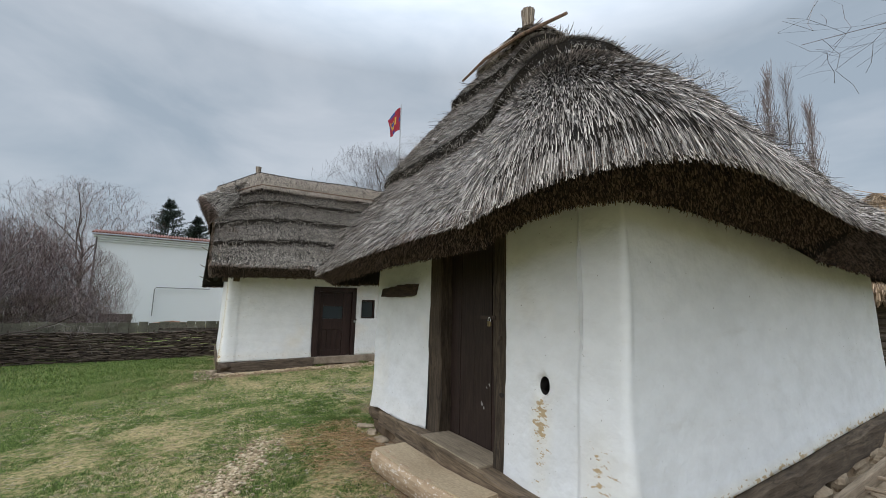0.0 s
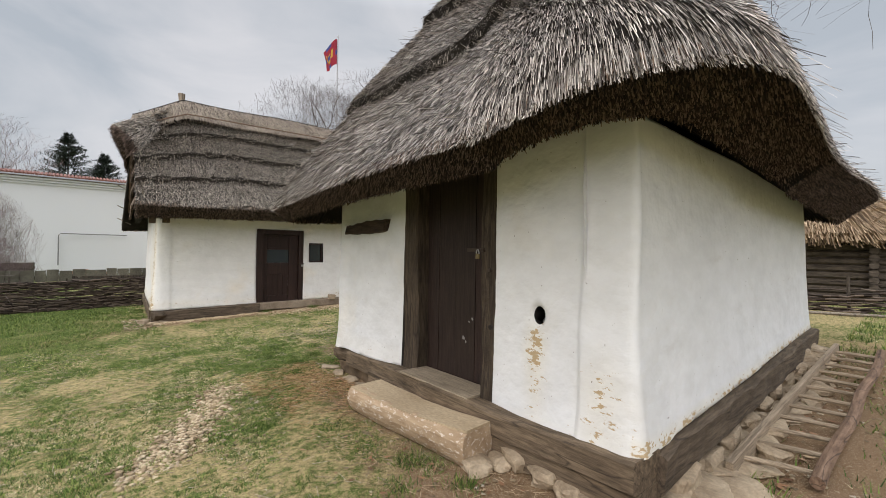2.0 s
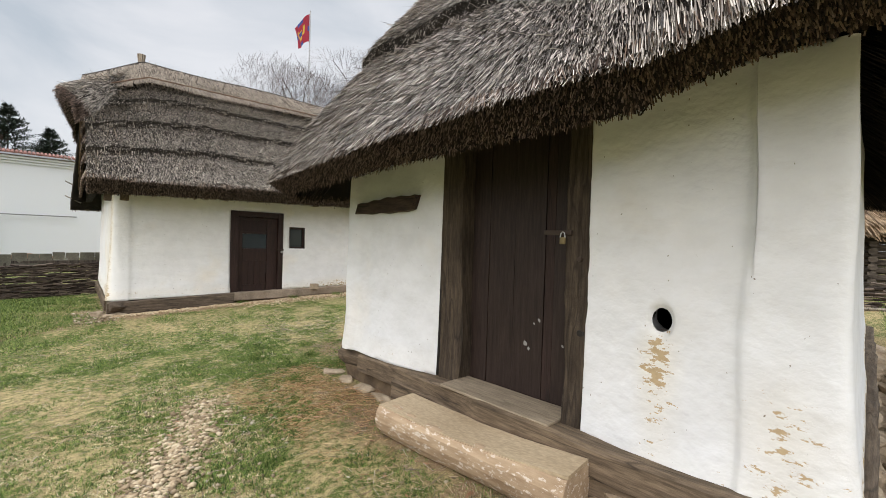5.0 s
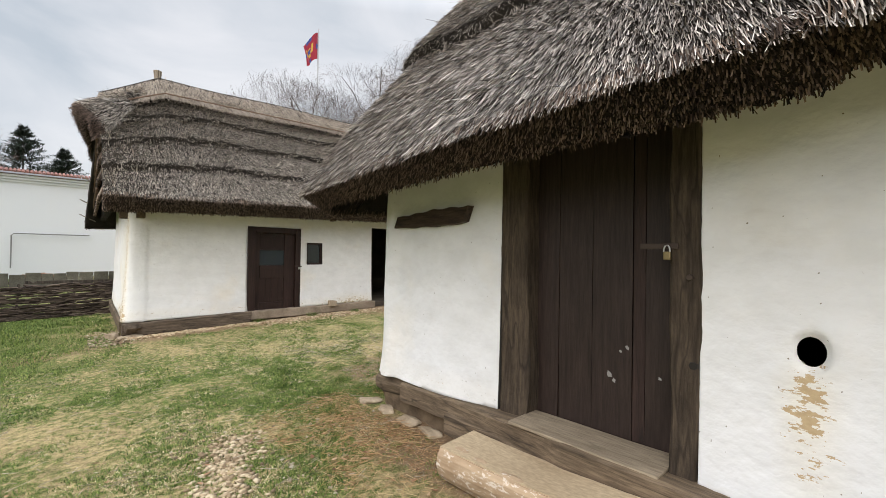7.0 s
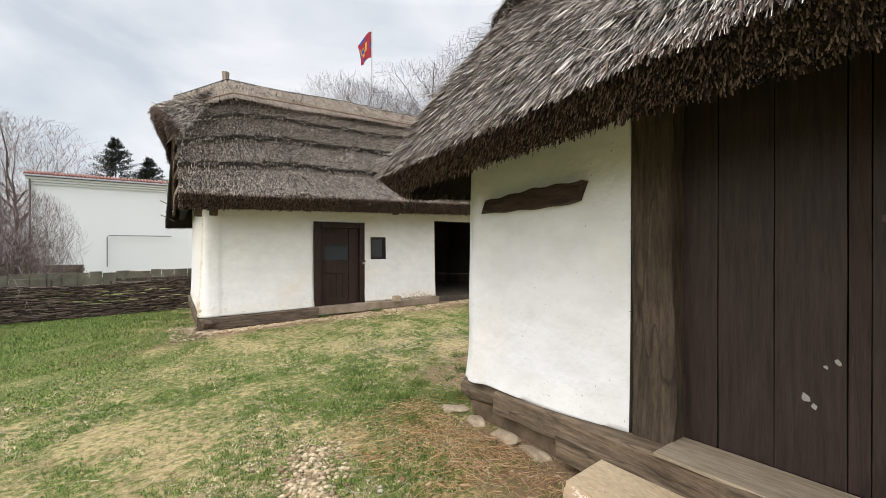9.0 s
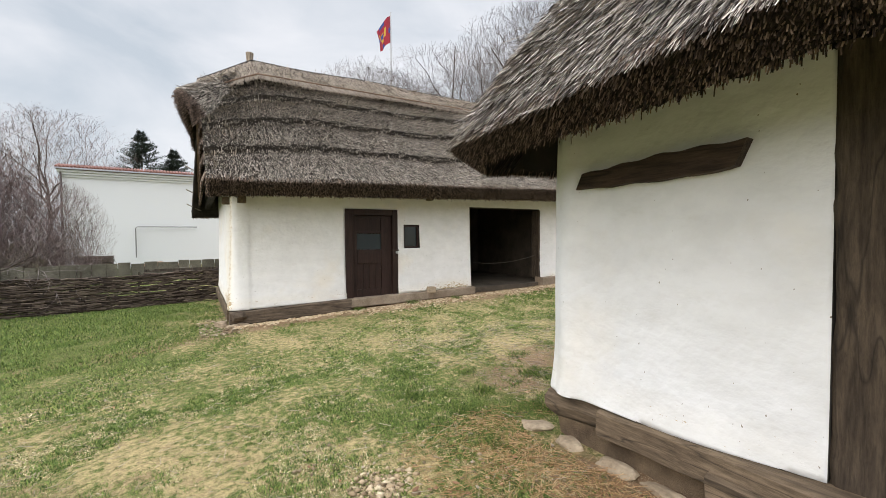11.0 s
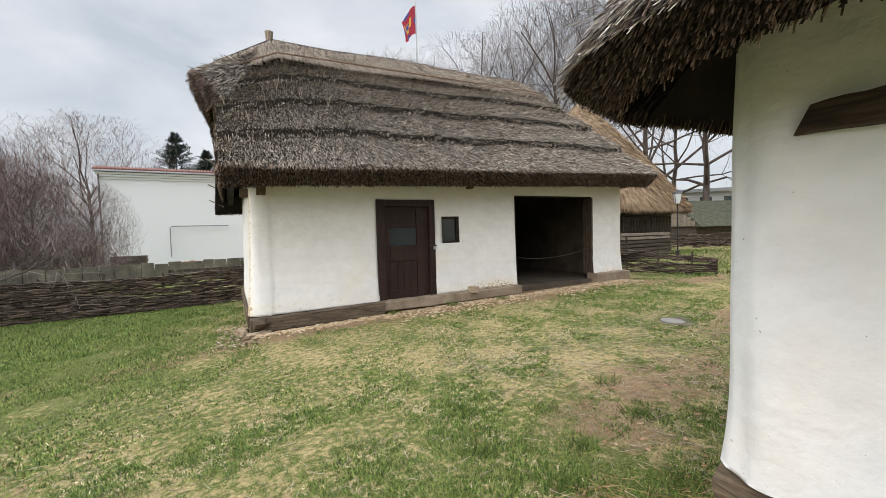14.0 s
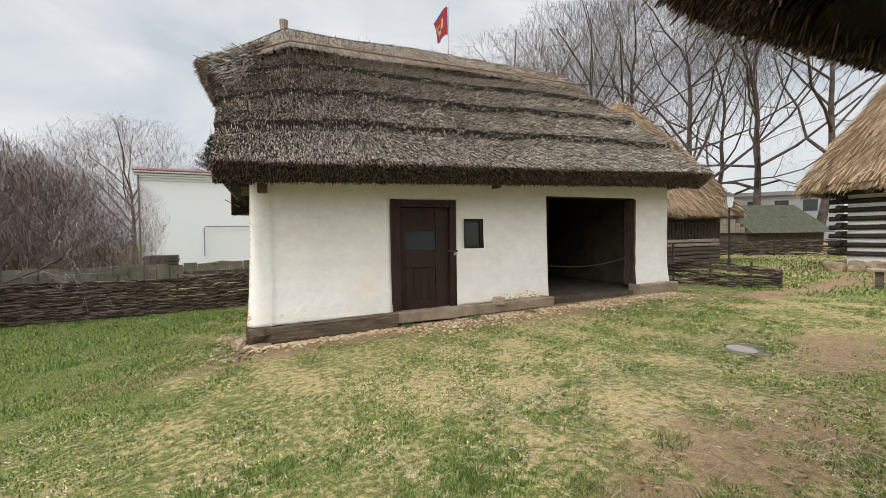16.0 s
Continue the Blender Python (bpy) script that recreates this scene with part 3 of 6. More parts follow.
    if courses > 1:
        wb = 0.007 * np.sin(fa / (na - 1) * 37 + seed) + 0.006 * np.sin(fa / (na - 1) * 91 + 2 * seed)
        edge = (np.floor((fs / (ns - 1) + wb) * courses) / courses - wb) * (ns - 1)
        short = np.maximum(edge - low, 0)
        low = np.where((short > 0) & (edge > 1), edge + 0.35 - 0.9 * r.random(count) * np.minimum(short, 1), low)
    p1 = sample(T, fa, np.maximum(low, 0))
    down = sample(P, fa, np.maximum(fs - 1.0, 0)) - sample(P, fa, np.maximum(fs - 1.0, 0) + 1.0)
    down /= np.linalg.norm(down, axis=1, keepdims=True) + 1e-9
    over = np.clip(-low, 0, None) / (ns - 1) * slope_len
    p1 = p1 + down * np.minimum(over, 0.06)[:, None]
    side = np.cross(down, nn)
    tilt = (r.normal(0, 0.1, count) * run)[:, None]
    up = (lift * (0.25 + r.random(count) ** 2 * 1.3) * np.where(r.random(count) < 0.025, 3.5, 1.0))[:, None]
    a, b = p0 - nn * 0.012, p1 + nn * up + side * tilt
    v, q = rods(a, b, width * 0.5 * (0.7 + 0.6 * r.random(count)), width * 0.5 * (0.45 + 0.5 * r.random(count)), fold, roll=r.normal(0, 0.52, count))
    ob = link_mesh(names[1], raw_mesh(names[1], v, q), mats[1], owner)
    tagged(ob, kind="stuff")
    # cut ends in the thickness of the eave
    fa = np.mod(r.random(end_count) * (end_part + 0.09) - 0.09, 1.0) * (na - 1)
    z0 = np.zeros(end_count)
    depth = r.random(end_count)
    nn = sample(N, fa, z0)
    top = sample(T, fa, z0) + nn * 0.012
    base = top + (sample(Bm, fa, z0) - top) * depth[:, None]
    down = sample(P, fa, z0) - sample(P, fa, z0 + 1.0)
    down /= np.linalg.norm(down, axis=1, keepdims=True) + 1e-9
    side = np.cross(down, nn)
    ragged = 0.5 + 0.5 * np.sin(fa * 1.9 + seed) * np.sin(fa * 0.73)
    out = end_len * (0.1 + 0.5 * r.random(end_count) + 0.5 * (1 - depth) * r.random(end_count) + 0.9 * ragged * r.random(end_count) ** 3)
    b = base + down * out[:, None] - nn * (0.05 * depth * r.random(end_count) ** 2)[:, None] + side * r.normal(0, 0.016, end_count)[:, None]
    a = base - down * 0.06
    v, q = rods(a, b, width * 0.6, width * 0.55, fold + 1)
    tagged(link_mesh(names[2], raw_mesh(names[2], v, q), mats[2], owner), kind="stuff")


def hip_grid(x0, x1, y0, y1, rad, zc, ridge, n_side, ns, bulge, start=0.0):
    """Grid from a rounded eave rectangle up to a ridge along x. zc: height of the eave at (x, y). ridge: (xa, xb, y, z)."""
    pts = []
    for cx, cy, a0 in ((x0 + rad, y1 - rad, 90), (x0 + rad, y0 + rad, 180), (x1 - rad, y0 + rad, 270), (x1 - rad, y1 - rad, 0)):
        pts += [(cx + rad * math.cos(radians(a0 + 90 * k / 8)), cy + rad * math.sin(radians(a0 + 90 * k / 8))) for k in range(9)]
    pts.append(pts[0])
    pts = np.array(pts)
    seg = np.r_[0, np.cumsum(np.linalg.norm(np.diff(pts, axis=0), axis=1))]
    u = np.linspace(0, seg[-1], n_side)
    E = np.stack([np.interp(u, seg, pts[:, 0]), np.interp(u, seg, pts[:, 1])], -1)
    xa, xb, ry, rz = ridge
    R = np.stack([np.clip(E[:, 0], xa, xb), np.full(len(E), ry)], -1)
    # let the targets run smoothly along the ridge
    w = (E[:, 0] - x0) / (x1 - x0)
    R[:, 0] = xa + (xb - xa) * np.clip((w - 0.12) / 0.76, 0, 1)
    s = np.linspace(0, 1, ns)[None, :, None]
    XY = E[:, None, :] * (1 - s) + R[:, None, :] * s
    ez = np.array([zc(x, y) for x, y in E])[:, None]
    sf = s[..., 0]
    bu = bulge(E)[:, None] if callable(bulge) else bulge
    sh = np.clip(bu, 0, 1) > 0.3
    Z = ez + (rz - ez) * (sf + np.where(sh, bu * 1.45 * (sf ** 0.6 - sf), bu * sf * (1 - sf)))
    return np.concatenate([XY, Z[..., None]], -1)


# ---- plastered walls ----


def rounded_path(corners, rad, step):
    """A closed counter-clockwise path with rounded corners, resampled; returns points, and the length at each corner."""
    pts, marks = [], []
    n = len(corners)
    for i in range(n):
        p, c, q = (Vector(corners[(i + k) % n]) for k in (-1, 0, 1))
        a, b = (p - c).normalized() * rad, (q - c).normalized() * rad
        for k in range(7):
            t = k / 6
            pts.append((c + a) * (1 - t) ** 2 + c * 2 * t * (1 - t) + (c + b) * t ** 2)
        marks.append(len(pts) - 4)
    pts.append(pts[0].copy())
    P = np.array([(p.x, p.y) for p in pts])
    L = np.r_[0, np.cumsum(np.linalg.norm(np.diff(P, axis=0), axis=1))]
    return P, L, [L[m] for m in marks]


def wall_skin(name, owner, mat, path, base, top, rects, ovals, batter, relief, worn, thickness, step=0.06, label="", ledges=(), stiff=()):
    P, L, _ = path
    us = set(np.round(np.arange(0, L[-1], step), 4)) | {round(L[-1], 4)}
    zs = set(np.round(np.arange(-0.6, top, step), 4)) | {top}
    for u0, u1, z0, z1 in rects:
        us |= {round(u0, 4), round(u1, 4)}
        zs |= {round(z0, 4), round(z1, 4)}
    for u0, u1, amount, edge in ledges:
        us |= set(np.round(np.linspace(u0 - 0.03, u0 + 0.07, 15), 4)) | set(np.round(np.linspace(u1 - 0.03, u1 + 0.07, 15), 4))
    for uc, zc, ru, rz in ovals:
        us = {u for u in us if abs(u - uc) > ru * 1.35} | set(np.round(np.linspace(uc - ru * 1.3, uc + ru * 1.3, 23), 4))
        zs = {z for z in zs if abs(z - zc) > rz * 1.35} | set(np.round(np.linspace(zc - rz * 1.3, zc + rz * 1.3, 23), 4))
    us, zs = np.array(sorted(us)), np.array(sorted(zs))
    nu, nz = len(us), len(zs)
    X, Y = np.interp(us, L, P[:, 0]), np.interp(us, L, P[:, 1])
    e = 0.05
    dx = np.interp(np.mod(us + e, L[-1]), L, P[:, 0]) - np.interp(np.mod(us - e, L[-1]), L, P[:, 0])
    dy = np.interp(np.mod(us + e, L[-1]), L, P[:, 1]) - np.interp(np.mod(us - e, L[-1]), L, P[:, 1])
    ln = np.hypot(dx, dy) + 1e-9
    nx, ny = dy / ln, -dx / ln
    zb = np.array([base(x, y) for x, y in zip(X, Y)])
    U, Z = np.meshgrid(us, zs, indexing="ij")
    Zc = np.maximum(Z, zb[:, None])
    for uc, zc, ru, rz in ovals:
        gone = np.hypot(((us[:-1] + us[1:]) / 2 - uc)[:, None] / ru, ((zs[:-1] + zs[1:]) / 2 - zc)[None] / rz) < 1
        pad = np.pad(gone, 1)
        some = pad[:-1, :-1] | pad[1:, :-1] | pad[:-1, 1:] | pad[1:, 1:]
        every = pad[:-1, :-1] & pad[1:, :-1] & pad[:-1, 1:] & pad[1:, 1:]
        rim = some & ~every
        du, dz = (U - uc) / ru, (Z - zc) / rz
        d = np.hypot(du, dz) + 1e-9
        U, Zc = np.where(rim, uc + du / d * ru, U), np.where(rim, zc + dz / d * rz, Zc)
    XX, YY = np.interp(U, L, P[:, 0]), np.interp(U, L, P[:, 1])
    h = Zc - zb[:, None]
    out = batter * np.exp(-h / 0.35) + 0.6 * batter * np.clip(1 - h / 2.0, 0, 1) - 0.3 * batter + relief * wave(U * 1.7, Zc * 1.7, 11) + 0.3 * relief * wave(U * 4.5, Zc * 4.0, 12)
    for uc, ru in stiff:
        out = out * (1 - np.exp(-((U - uc) / ru) ** 4))
    for u0, u1, amount, edge in ledges:
        soft = 0.02 + 0.012 * np.sin(Zc * 5)
        out = out + amount / (1 + np.exp(np.clip(-(U - u0 - soft) / edge, -60, 60))) / (1 + np.exp(np.clip((U - u1 - soft) / edge, -60, 60)))
    for uc, zc, ru, rz in ovals:
        d = np.hypot((U - uc) / ru, (Zc - zc) / rz)
        out = out - 0.03 * np.exp(-((d - 1) / 0.35) ** 2)
    V = np.stack([XX + nx[:, None] * out, YY + ny[:, None] * out, Zc], -1)
    idx = np.arange(nu * nz).reshape(nu, nz)
    uc_, zc_ = (us[:-1] + us[1:]) / 2, (zs[:-1] + zs[1:]) / 2
    keep = (zs[None, 1:] > zb[:-1, None] + 0.004) & np.ones((nu - 1, 1), bool)
    for u0, u1, z0, z1 in rects:
        keep &= ~((uc_[:, None] > u0) & (uc_[:, None] < u1) & (zc_[None] > z0) & (zc_[None] < z1))
    for uc, zc, ru, rz in ovals:
        keep &= ~(np.hypot((uc_[:, None] - uc) / ru, (zc_[None] - zc) / rz) < 1)
    F = np.stack([idx[:-1, :-1], idx[1:, :-1], idx[1:, 1:], idx[:-1, 1:]], -1)[keep]
    me = raw_mesh(name, V.reshape(-1, 3), F)
    me.attributes.new("worn", "FLOAT", "POINT").data.foreach_set("value", np.clip(worn(U, Zc), 0, 1).ravel().astype(np.float32))
    ob = link_mesh(name, me, mat, owner, label, smooth=True)
    sol = ob.modifiers.new("thickness", "SOLIDIFY")
    sol.thickness, sol.offset = thickness, -1
    # openings get near-black rims: the shade inside them is put into colour
    me.materials.append(M_BLACK)
    sol.material_offset, sol.material_offset_rim = 0, 1
    return ob


def beam_curve(name, owner, mat, pts, w, h, seed, label="", rough=0.012, n=26):
    """A hewn beam that follows points (centre line), w wide and h high."""
    pts = np.array(pts, float)
    L = np.r_[0, np.cumsum(np.linalg.norm(np.diff(pts, axis=0), axis=1))]
    u = np.linspace(0, L[-1], n)
    C = np.stack([np.interp(u, L, pts[:, k]) for k in range(3)], -1)
    prof = [(-0.5, -0.42), (-0.42, -0.5), (0.42, -0.5), (0.5, -0.42), (0.5, 0.42), (0.42, 0.5), (-0.42, 0.5), (-0.5, 0.42)]
    bm = bmesh.new()
    rings = []
    for i in range(n):
        d = Vector(C[min(i + 1, n - 1)] - C[max(i - 1, 0)])
        d.z = 0
        d.normalize()
        s = Vector((d.y, -d.x, 0))
        ring = []
        for a, b in prof:
            p = Vector(C[i]) + s * a * w + Vector((0, 0, b * h))
            ring.append(bm.verts.new(p + noise.noise_vector(p * 4 + Vector((seed, 0, 0))) * rough))
        rings.append(ring)
    for r0, r1 in zip(rings, rings[1:]):
        for j in range(8):
            bm.faces.new((r0[j], r0[(j + 1) % 8], r1[(j + 1) % 8], r1[j]))
    bm.faces.new(rings[0])
    bm.faces.new(rings[-1][::-1])
    bmesh.ops.recalc_face_normals(bm, faces=list(bm.faces))
    return part(name, bm, mat, owner, label)


# ---- the small hut ----
hut = tagged(thing("thatched_hut"), "small whitewashed clay hut with a steep grey reed roof", "hut")
HUT = [(7.1, 5.57), (2.42, 5.57), (2.22, 1.5), (7.15, 1.5)]
hut_path = rounded_path(HUT, 0.055, 0.04)
hut_marks = hut_path[2]


def hut_u(y):
    """The length along the hut's walls at y on its west wall."""
    return hut_marks[1] + (5.57 - y) / 4.07 * (hut_marks[2] - hut_marks[1])


def hut_base(x, y):
    if x < 2.6:
        return 0.115 + 0.085 * math.exp(-((y - 3.3) / 1.2) ** 2) + 0.13 * max(0.0, 2.35 - y)
    return 0.24 + 0.043 * (x - 2.2)


def hut_worn(U, Z):
    yy = 5.57 - (U - hut_marks[1]) / (hut_marks[2] - hut_marks[1]) * 4.07
    w = 1.02 * np.exp(-((yy - 2.22) / 0.11) ** 2 - ((Z - 0.71) / 0.22) ** 2) + 0.5 * np.exp(-((yy - 2.2) / 0.13) ** 2 - ((Z - 0.36) / 0.2) ** 2) + 0.72 * np.exp(-((yy - 1.68) / 0.2) ** 2 - ((Z - 0.5) / 0.32) ** 2)
    w = w + 0.85 * np.exp(-((Z - 0.25 - 0.043 * (1.5 - yy)) / 0.07) ** 2) * (yy < 1.52)
    w = w + 0.4 * np.exp(-((Z - 0.22) / 0.16) ** 2) * (yy > 4.0) * (yy < 5.6)
    return w + 0.3 * np.exp(-((Z - 0.17 - 0.13 * np.maximum(0, 2.35 - yy)) / 0.08) ** 2) * (yy < 2.6) * (yy > 1.45)


wall_skin("wall", hut, M_LIME, hut_path, hut_base, 2.18, [(hut_u(3.98), hut_u(2.64), -0.6, 2.2)], [(hut_u(2.215), 0.93, 0.05, 0.064)],
          0.055, 0.016, hut_worn, 0.33, 0.035, "lumpy whitewashed clay wall with flaking patches",
          [(hut_u(1.87), hut_marks[2], 0.02, 0.009), (hut_marks[1] + 0.06, hut_u(5.34), 0.07, 0.026)], [(hut_u(3.3), 0.98)])
# added near-black block, standing in for the shade inside the hut
part("dark_block", box(2.62, 6.75, 1.9, 5.25, -0.3, 0.5), M_BLACK, hut)


def hut_eave(x, y):
    south = max(0.0, min(1.0, (2.2 - y) / 1.2))
    north = max(0.0, min(1.0, (y - 4.9) / 1.0))
    east = max(0.0, min(1.0, (x - 1.6) / 6.0))
    back = max(0.0, min(1.0, (x - 1.7) / 1.6))
    return 1.95 - 0.024 * (y - 2.5) * (1 - south) * (1 - north * back) + 0.21 * south * (1 - 0.6 * east) - 0.075 * north * back - 0.055 * max(0.0, min(1.0, (y - 3.6) / 1.6)) * (1 - back)


def hut_bulge(E):
    side = np.clip((E[:, 1] - 0.7) / 5.65, 0, 1)
    far = np.clip((E[:, 0] - 2.5) / 2.5, 0, 1)
    return np.interp(side, [0, 0.12, 0.3, 0.85, 1.0], [0.5, 0.46, 0.24, 0.27, 0.2]) * (1 - 0.6 * far * (side < 0.3))


hut_roof = hip_grid(1.55, 7.7, 0.92, 6.0, 0.65, hut_eave, (3.3, 6.2, 3.5, 4.76), 280, 66, hut_bulge)
hut_thick = 0.155 + 0.16 * np.clip((1.75 - hut_roof[:, 0, 1]) / 0.8, 0, 1)
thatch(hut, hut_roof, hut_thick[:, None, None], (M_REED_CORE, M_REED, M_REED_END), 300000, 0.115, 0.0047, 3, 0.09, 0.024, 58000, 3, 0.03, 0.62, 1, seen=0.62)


def soffit(owner, grid, thick, inner, mat, z_in, name="eave_underside", stalks=0):
    """The dark underside of the eave, from its lower edge in to the wall head."""
    N = surf_normals(grid)
    if N[..., 2].mean() < 0:
        N = -N
    a = grid[:, 0] - N[:, 0] * thick * 0.96
    x0, x1, y0, y1 = inner
    b = np.stack([np.clip(a[:, 0], x0, x1), np.clip(a[:, 1], y0, y1), np.full(len(a), z_in)], -1)
    n, k = len(a), 6
    r = np.random.default_rng(5)
    rows = []
    for i in range(k):
        t = i / (k - 1)
        p = a * (1 - t) + b * t
        p[:, 2] += 0.015 * r.standard_normal(n)
        rows.append(p)
    V = np.stack(rows, 1).reshape(-1, 3)
    idx = np.arange(n * k).reshape(n, k)
    F = np.stack([idx[:-1, :-1], idx[:-1, 1:], idx[1:, 1:], idx[1:, :-1]], -1).reshape(-1, 4)
    if stalks:
        i = r.integers(0, int(n * 0.75), stalks)
        t0 = r.random(stalks) * 0.75
        j = np.clip(i + r.integers(-1, 2, stalks), 0, n - 1)
        sag = np.array([0, 0, 1.0]) * (0.012 + 0.03 * r.random(stalks))[:, None]
        lo = a[i] * (1 - t0[:, None]) + b[i] * t0[:, None] - sag
        t1 = (t0 + 0.25 + 0.2 * r.random(stalks))[:, None]
        hi = a[j] * (1 - t1) + b[j] * t1 - 0.4 * sag
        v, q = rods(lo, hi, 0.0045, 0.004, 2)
        # these stalks carry the eave's shade in their colour
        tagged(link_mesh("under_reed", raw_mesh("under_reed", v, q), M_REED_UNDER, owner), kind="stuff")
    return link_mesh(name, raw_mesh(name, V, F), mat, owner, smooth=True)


# near-black sheet: the shade under the open eave is painted on
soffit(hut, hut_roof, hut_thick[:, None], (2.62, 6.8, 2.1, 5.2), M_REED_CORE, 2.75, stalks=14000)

# ---- the long house ----
HOUSE_POSE = pose(1.04, 12.5, 0, 0, 0, -3)
house = tagged(thing("thatched_house", HOUSE_POSE), "long whitewashed farmhouse with a layered grey reed roof", "house")
house_path = rounded_path([(9.3, 5.3), (0, 5.3), (0, 0), (9.3, 0)], 0.12, 0.05)
house_marks = house_path[2]


def house_u(u):
    return house_marks[2] + u / 9.3 * (house_marks[3] - house_marks[2])


def house_base(x, y):
    return -0.17 + 0.018 * x if x < 8.2 else 0.0


def house_worn(U, Z):
    west = (U < house_marks[2]) & (U > house_marks[1])
    near = np.clip((U - (house_marks[2] - 2.2)) / 2.2, 0, 1)
    u = (U - house_marks[2]) / (house_marks[3] - house_marks[2]) * 9.3
    damp = np.exp(-((Z + 0.02) / 0.3) ** 2) * (np.exp(-((u - 5.1) / 0.7) ** 2) + np.exp(-((u - 8.8) / 0.5) ** 2))
    return 0.85 * west * near + 0.5 * np.exp(-((Z + 0.05) / 0.15) ** 2) + 0.45 * damp


wall_skin("wall", house, M_LIME_B, house_path, house_base, 2.5,
          [(house_u(2.28), house_u(3.55), -0.6, 1.9), (house_u(3.73), house_u(4.16), 0.98, 1.55), (house_u(5.68), house_u(8.18), -0.6, 2.03)], [],
          0.04, 0.016, house_worn, 0.33, 0.08, "whitewashed clay wall flaking at the west corner", [(house_marks[2] - 0.3, house_u(0.28), 0.025, 0.02)])


def house_roof_grid():
    """South eave, round the hipped east end, and back along the north eave; the west end stays an open gable."""
    y0, y1, x1, rad = -0.88, 6.15, 9.9, 0.7
    pts = [(-0.42, y0)] + [(x, y0) for x in np.linspace(0.5, x1 - rad, 40)]
    pts += [(x1 - rad + rad * math.sin(radians(a)), y0 + rad - rad * math.cos(radians(a))) for a in range(10, 91, 10)]
    pts += [(x1 - rad + rad * math.cos(radians(a)), y1 - rad + rad * math.sin(radians(a))) for a in range(0, 91, 10)]
    pts += [(x, y1) for x in np.linspace(x1 - rad - 0.3, -0.68, 40)]
    pts = np.array(pts)
    seg = np.r_[0, np.cumsum(np.linalg.norm(np.diff(pts, axis=0), axis=1))]
    u = np.linspace(0, seg[-1], 300)
    E = np.stack([np.interp(u, seg, pts[:, 0]), np.interp(u, seg, pts[:, 1])], -1)
    rx = np.interp(E[:, 0], [-0.42, 1.5, 8.2, 9.9], [-0.42, 1.5, 7.35, 7.72])
    rz = np.interp(rx, [-0.42, 0.75, 8.0], [5.0, 5.7, 5.7])
    ez = 2.25 + 0.024 * E[:, 0] - 0.12 * (E[:, 1] > 3)
    s = np.linspace(0, 1, 81)[None, :]
    X = E[:, :1] * (1 - s) + rx[:, None] * s
    Y = E[:, 1:] * (1 - s) + 2.65 * s
    Z = ez[:, None] + (rz - ez)[:, None] * (s + 0.16 * s * (1 - s))
    return np.stack([X, Y, Z], -1)


house_grid = house_roof_grid()
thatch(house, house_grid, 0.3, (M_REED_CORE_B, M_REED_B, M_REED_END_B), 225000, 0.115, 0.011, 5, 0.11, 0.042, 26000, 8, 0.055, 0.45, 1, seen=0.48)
# same near-black sheet, painting the shade under the house eave
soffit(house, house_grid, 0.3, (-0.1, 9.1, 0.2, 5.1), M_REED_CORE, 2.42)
# ---- hut: timber, door, ridge ----
beam_curve("sill_beam", hut, M_SILL, [(2.43, 5.1, 0.025), (2.385, 4.3, 0.065), (2.27, 3.3, 0.11), (2.26, 2.4, 0.095), (2.24, 1.44, 0.155)], 0.31, 0.185, 1, "grey-brown hewn oak sill beam, checked and bowed", 0.016, 40)
beam_curve("sill_beam", hut, M_SILL, [(2.33, 4.4, -0.03), (2.28, 3.3, -0.045), (2.265, 2.3, -0.045), (2.26, 1.43, -0.03)], 0.29, 0.18, 4, "lower oak sill beam", 0.014, 26)
beam_curve("sill_beam", hut, M_SILL_X, [(2.36, 1.52, 0.11), (4.6, 1.49, 0.21), (7.2, 1.49, 0.33)], 0.26, 0.23, 9, "dark rough sill beam", 0.025, 40)
bm = tube([(2.47, 5.6, 0.0), (2.465, 5.5, 0.005), (2.462, 5.3, 0.015), (2.46, 5.14, 0.01)], [0.1, 0.128, 0.125, 0.105], 12)
for v in bm.verts:
    v.co += noise.noise_vector(v.co * 7) * 0.03 + noise.noise_vector(v.co * 22) * 0.012
part("beam_end", bm, M_SILL, hut, "broken rotten log end under the corner")
beam_curve("footing", hut, M_EARTH, [(2.56, 5.5, -0.17), (2.5, 4.9, -0.16), (2.44, 4.3, -0.14)], 0.3, 0.2, 17, "crumbled clay footing", 0.04, 24)
beam_curve("sill_beam", hut, M_SILL_X, [(7.2, 5.44, 0.26), (2.6, 5.44, 0.0)], 0.22, 0.2, 12, "", 0.02, 20)
beam_curve("sill_beam", hut, M_SILL, [(7.15, 1.55, 0.28), (7.12, 5.6, 0.25)], 0.22, 0.2, 13, "", 0.02, 20)

door_a = thing("plank_door", pose(0, 0, 0))
door_a.parent = hut
tagged(door_a, "closed door of dark tarred boards")


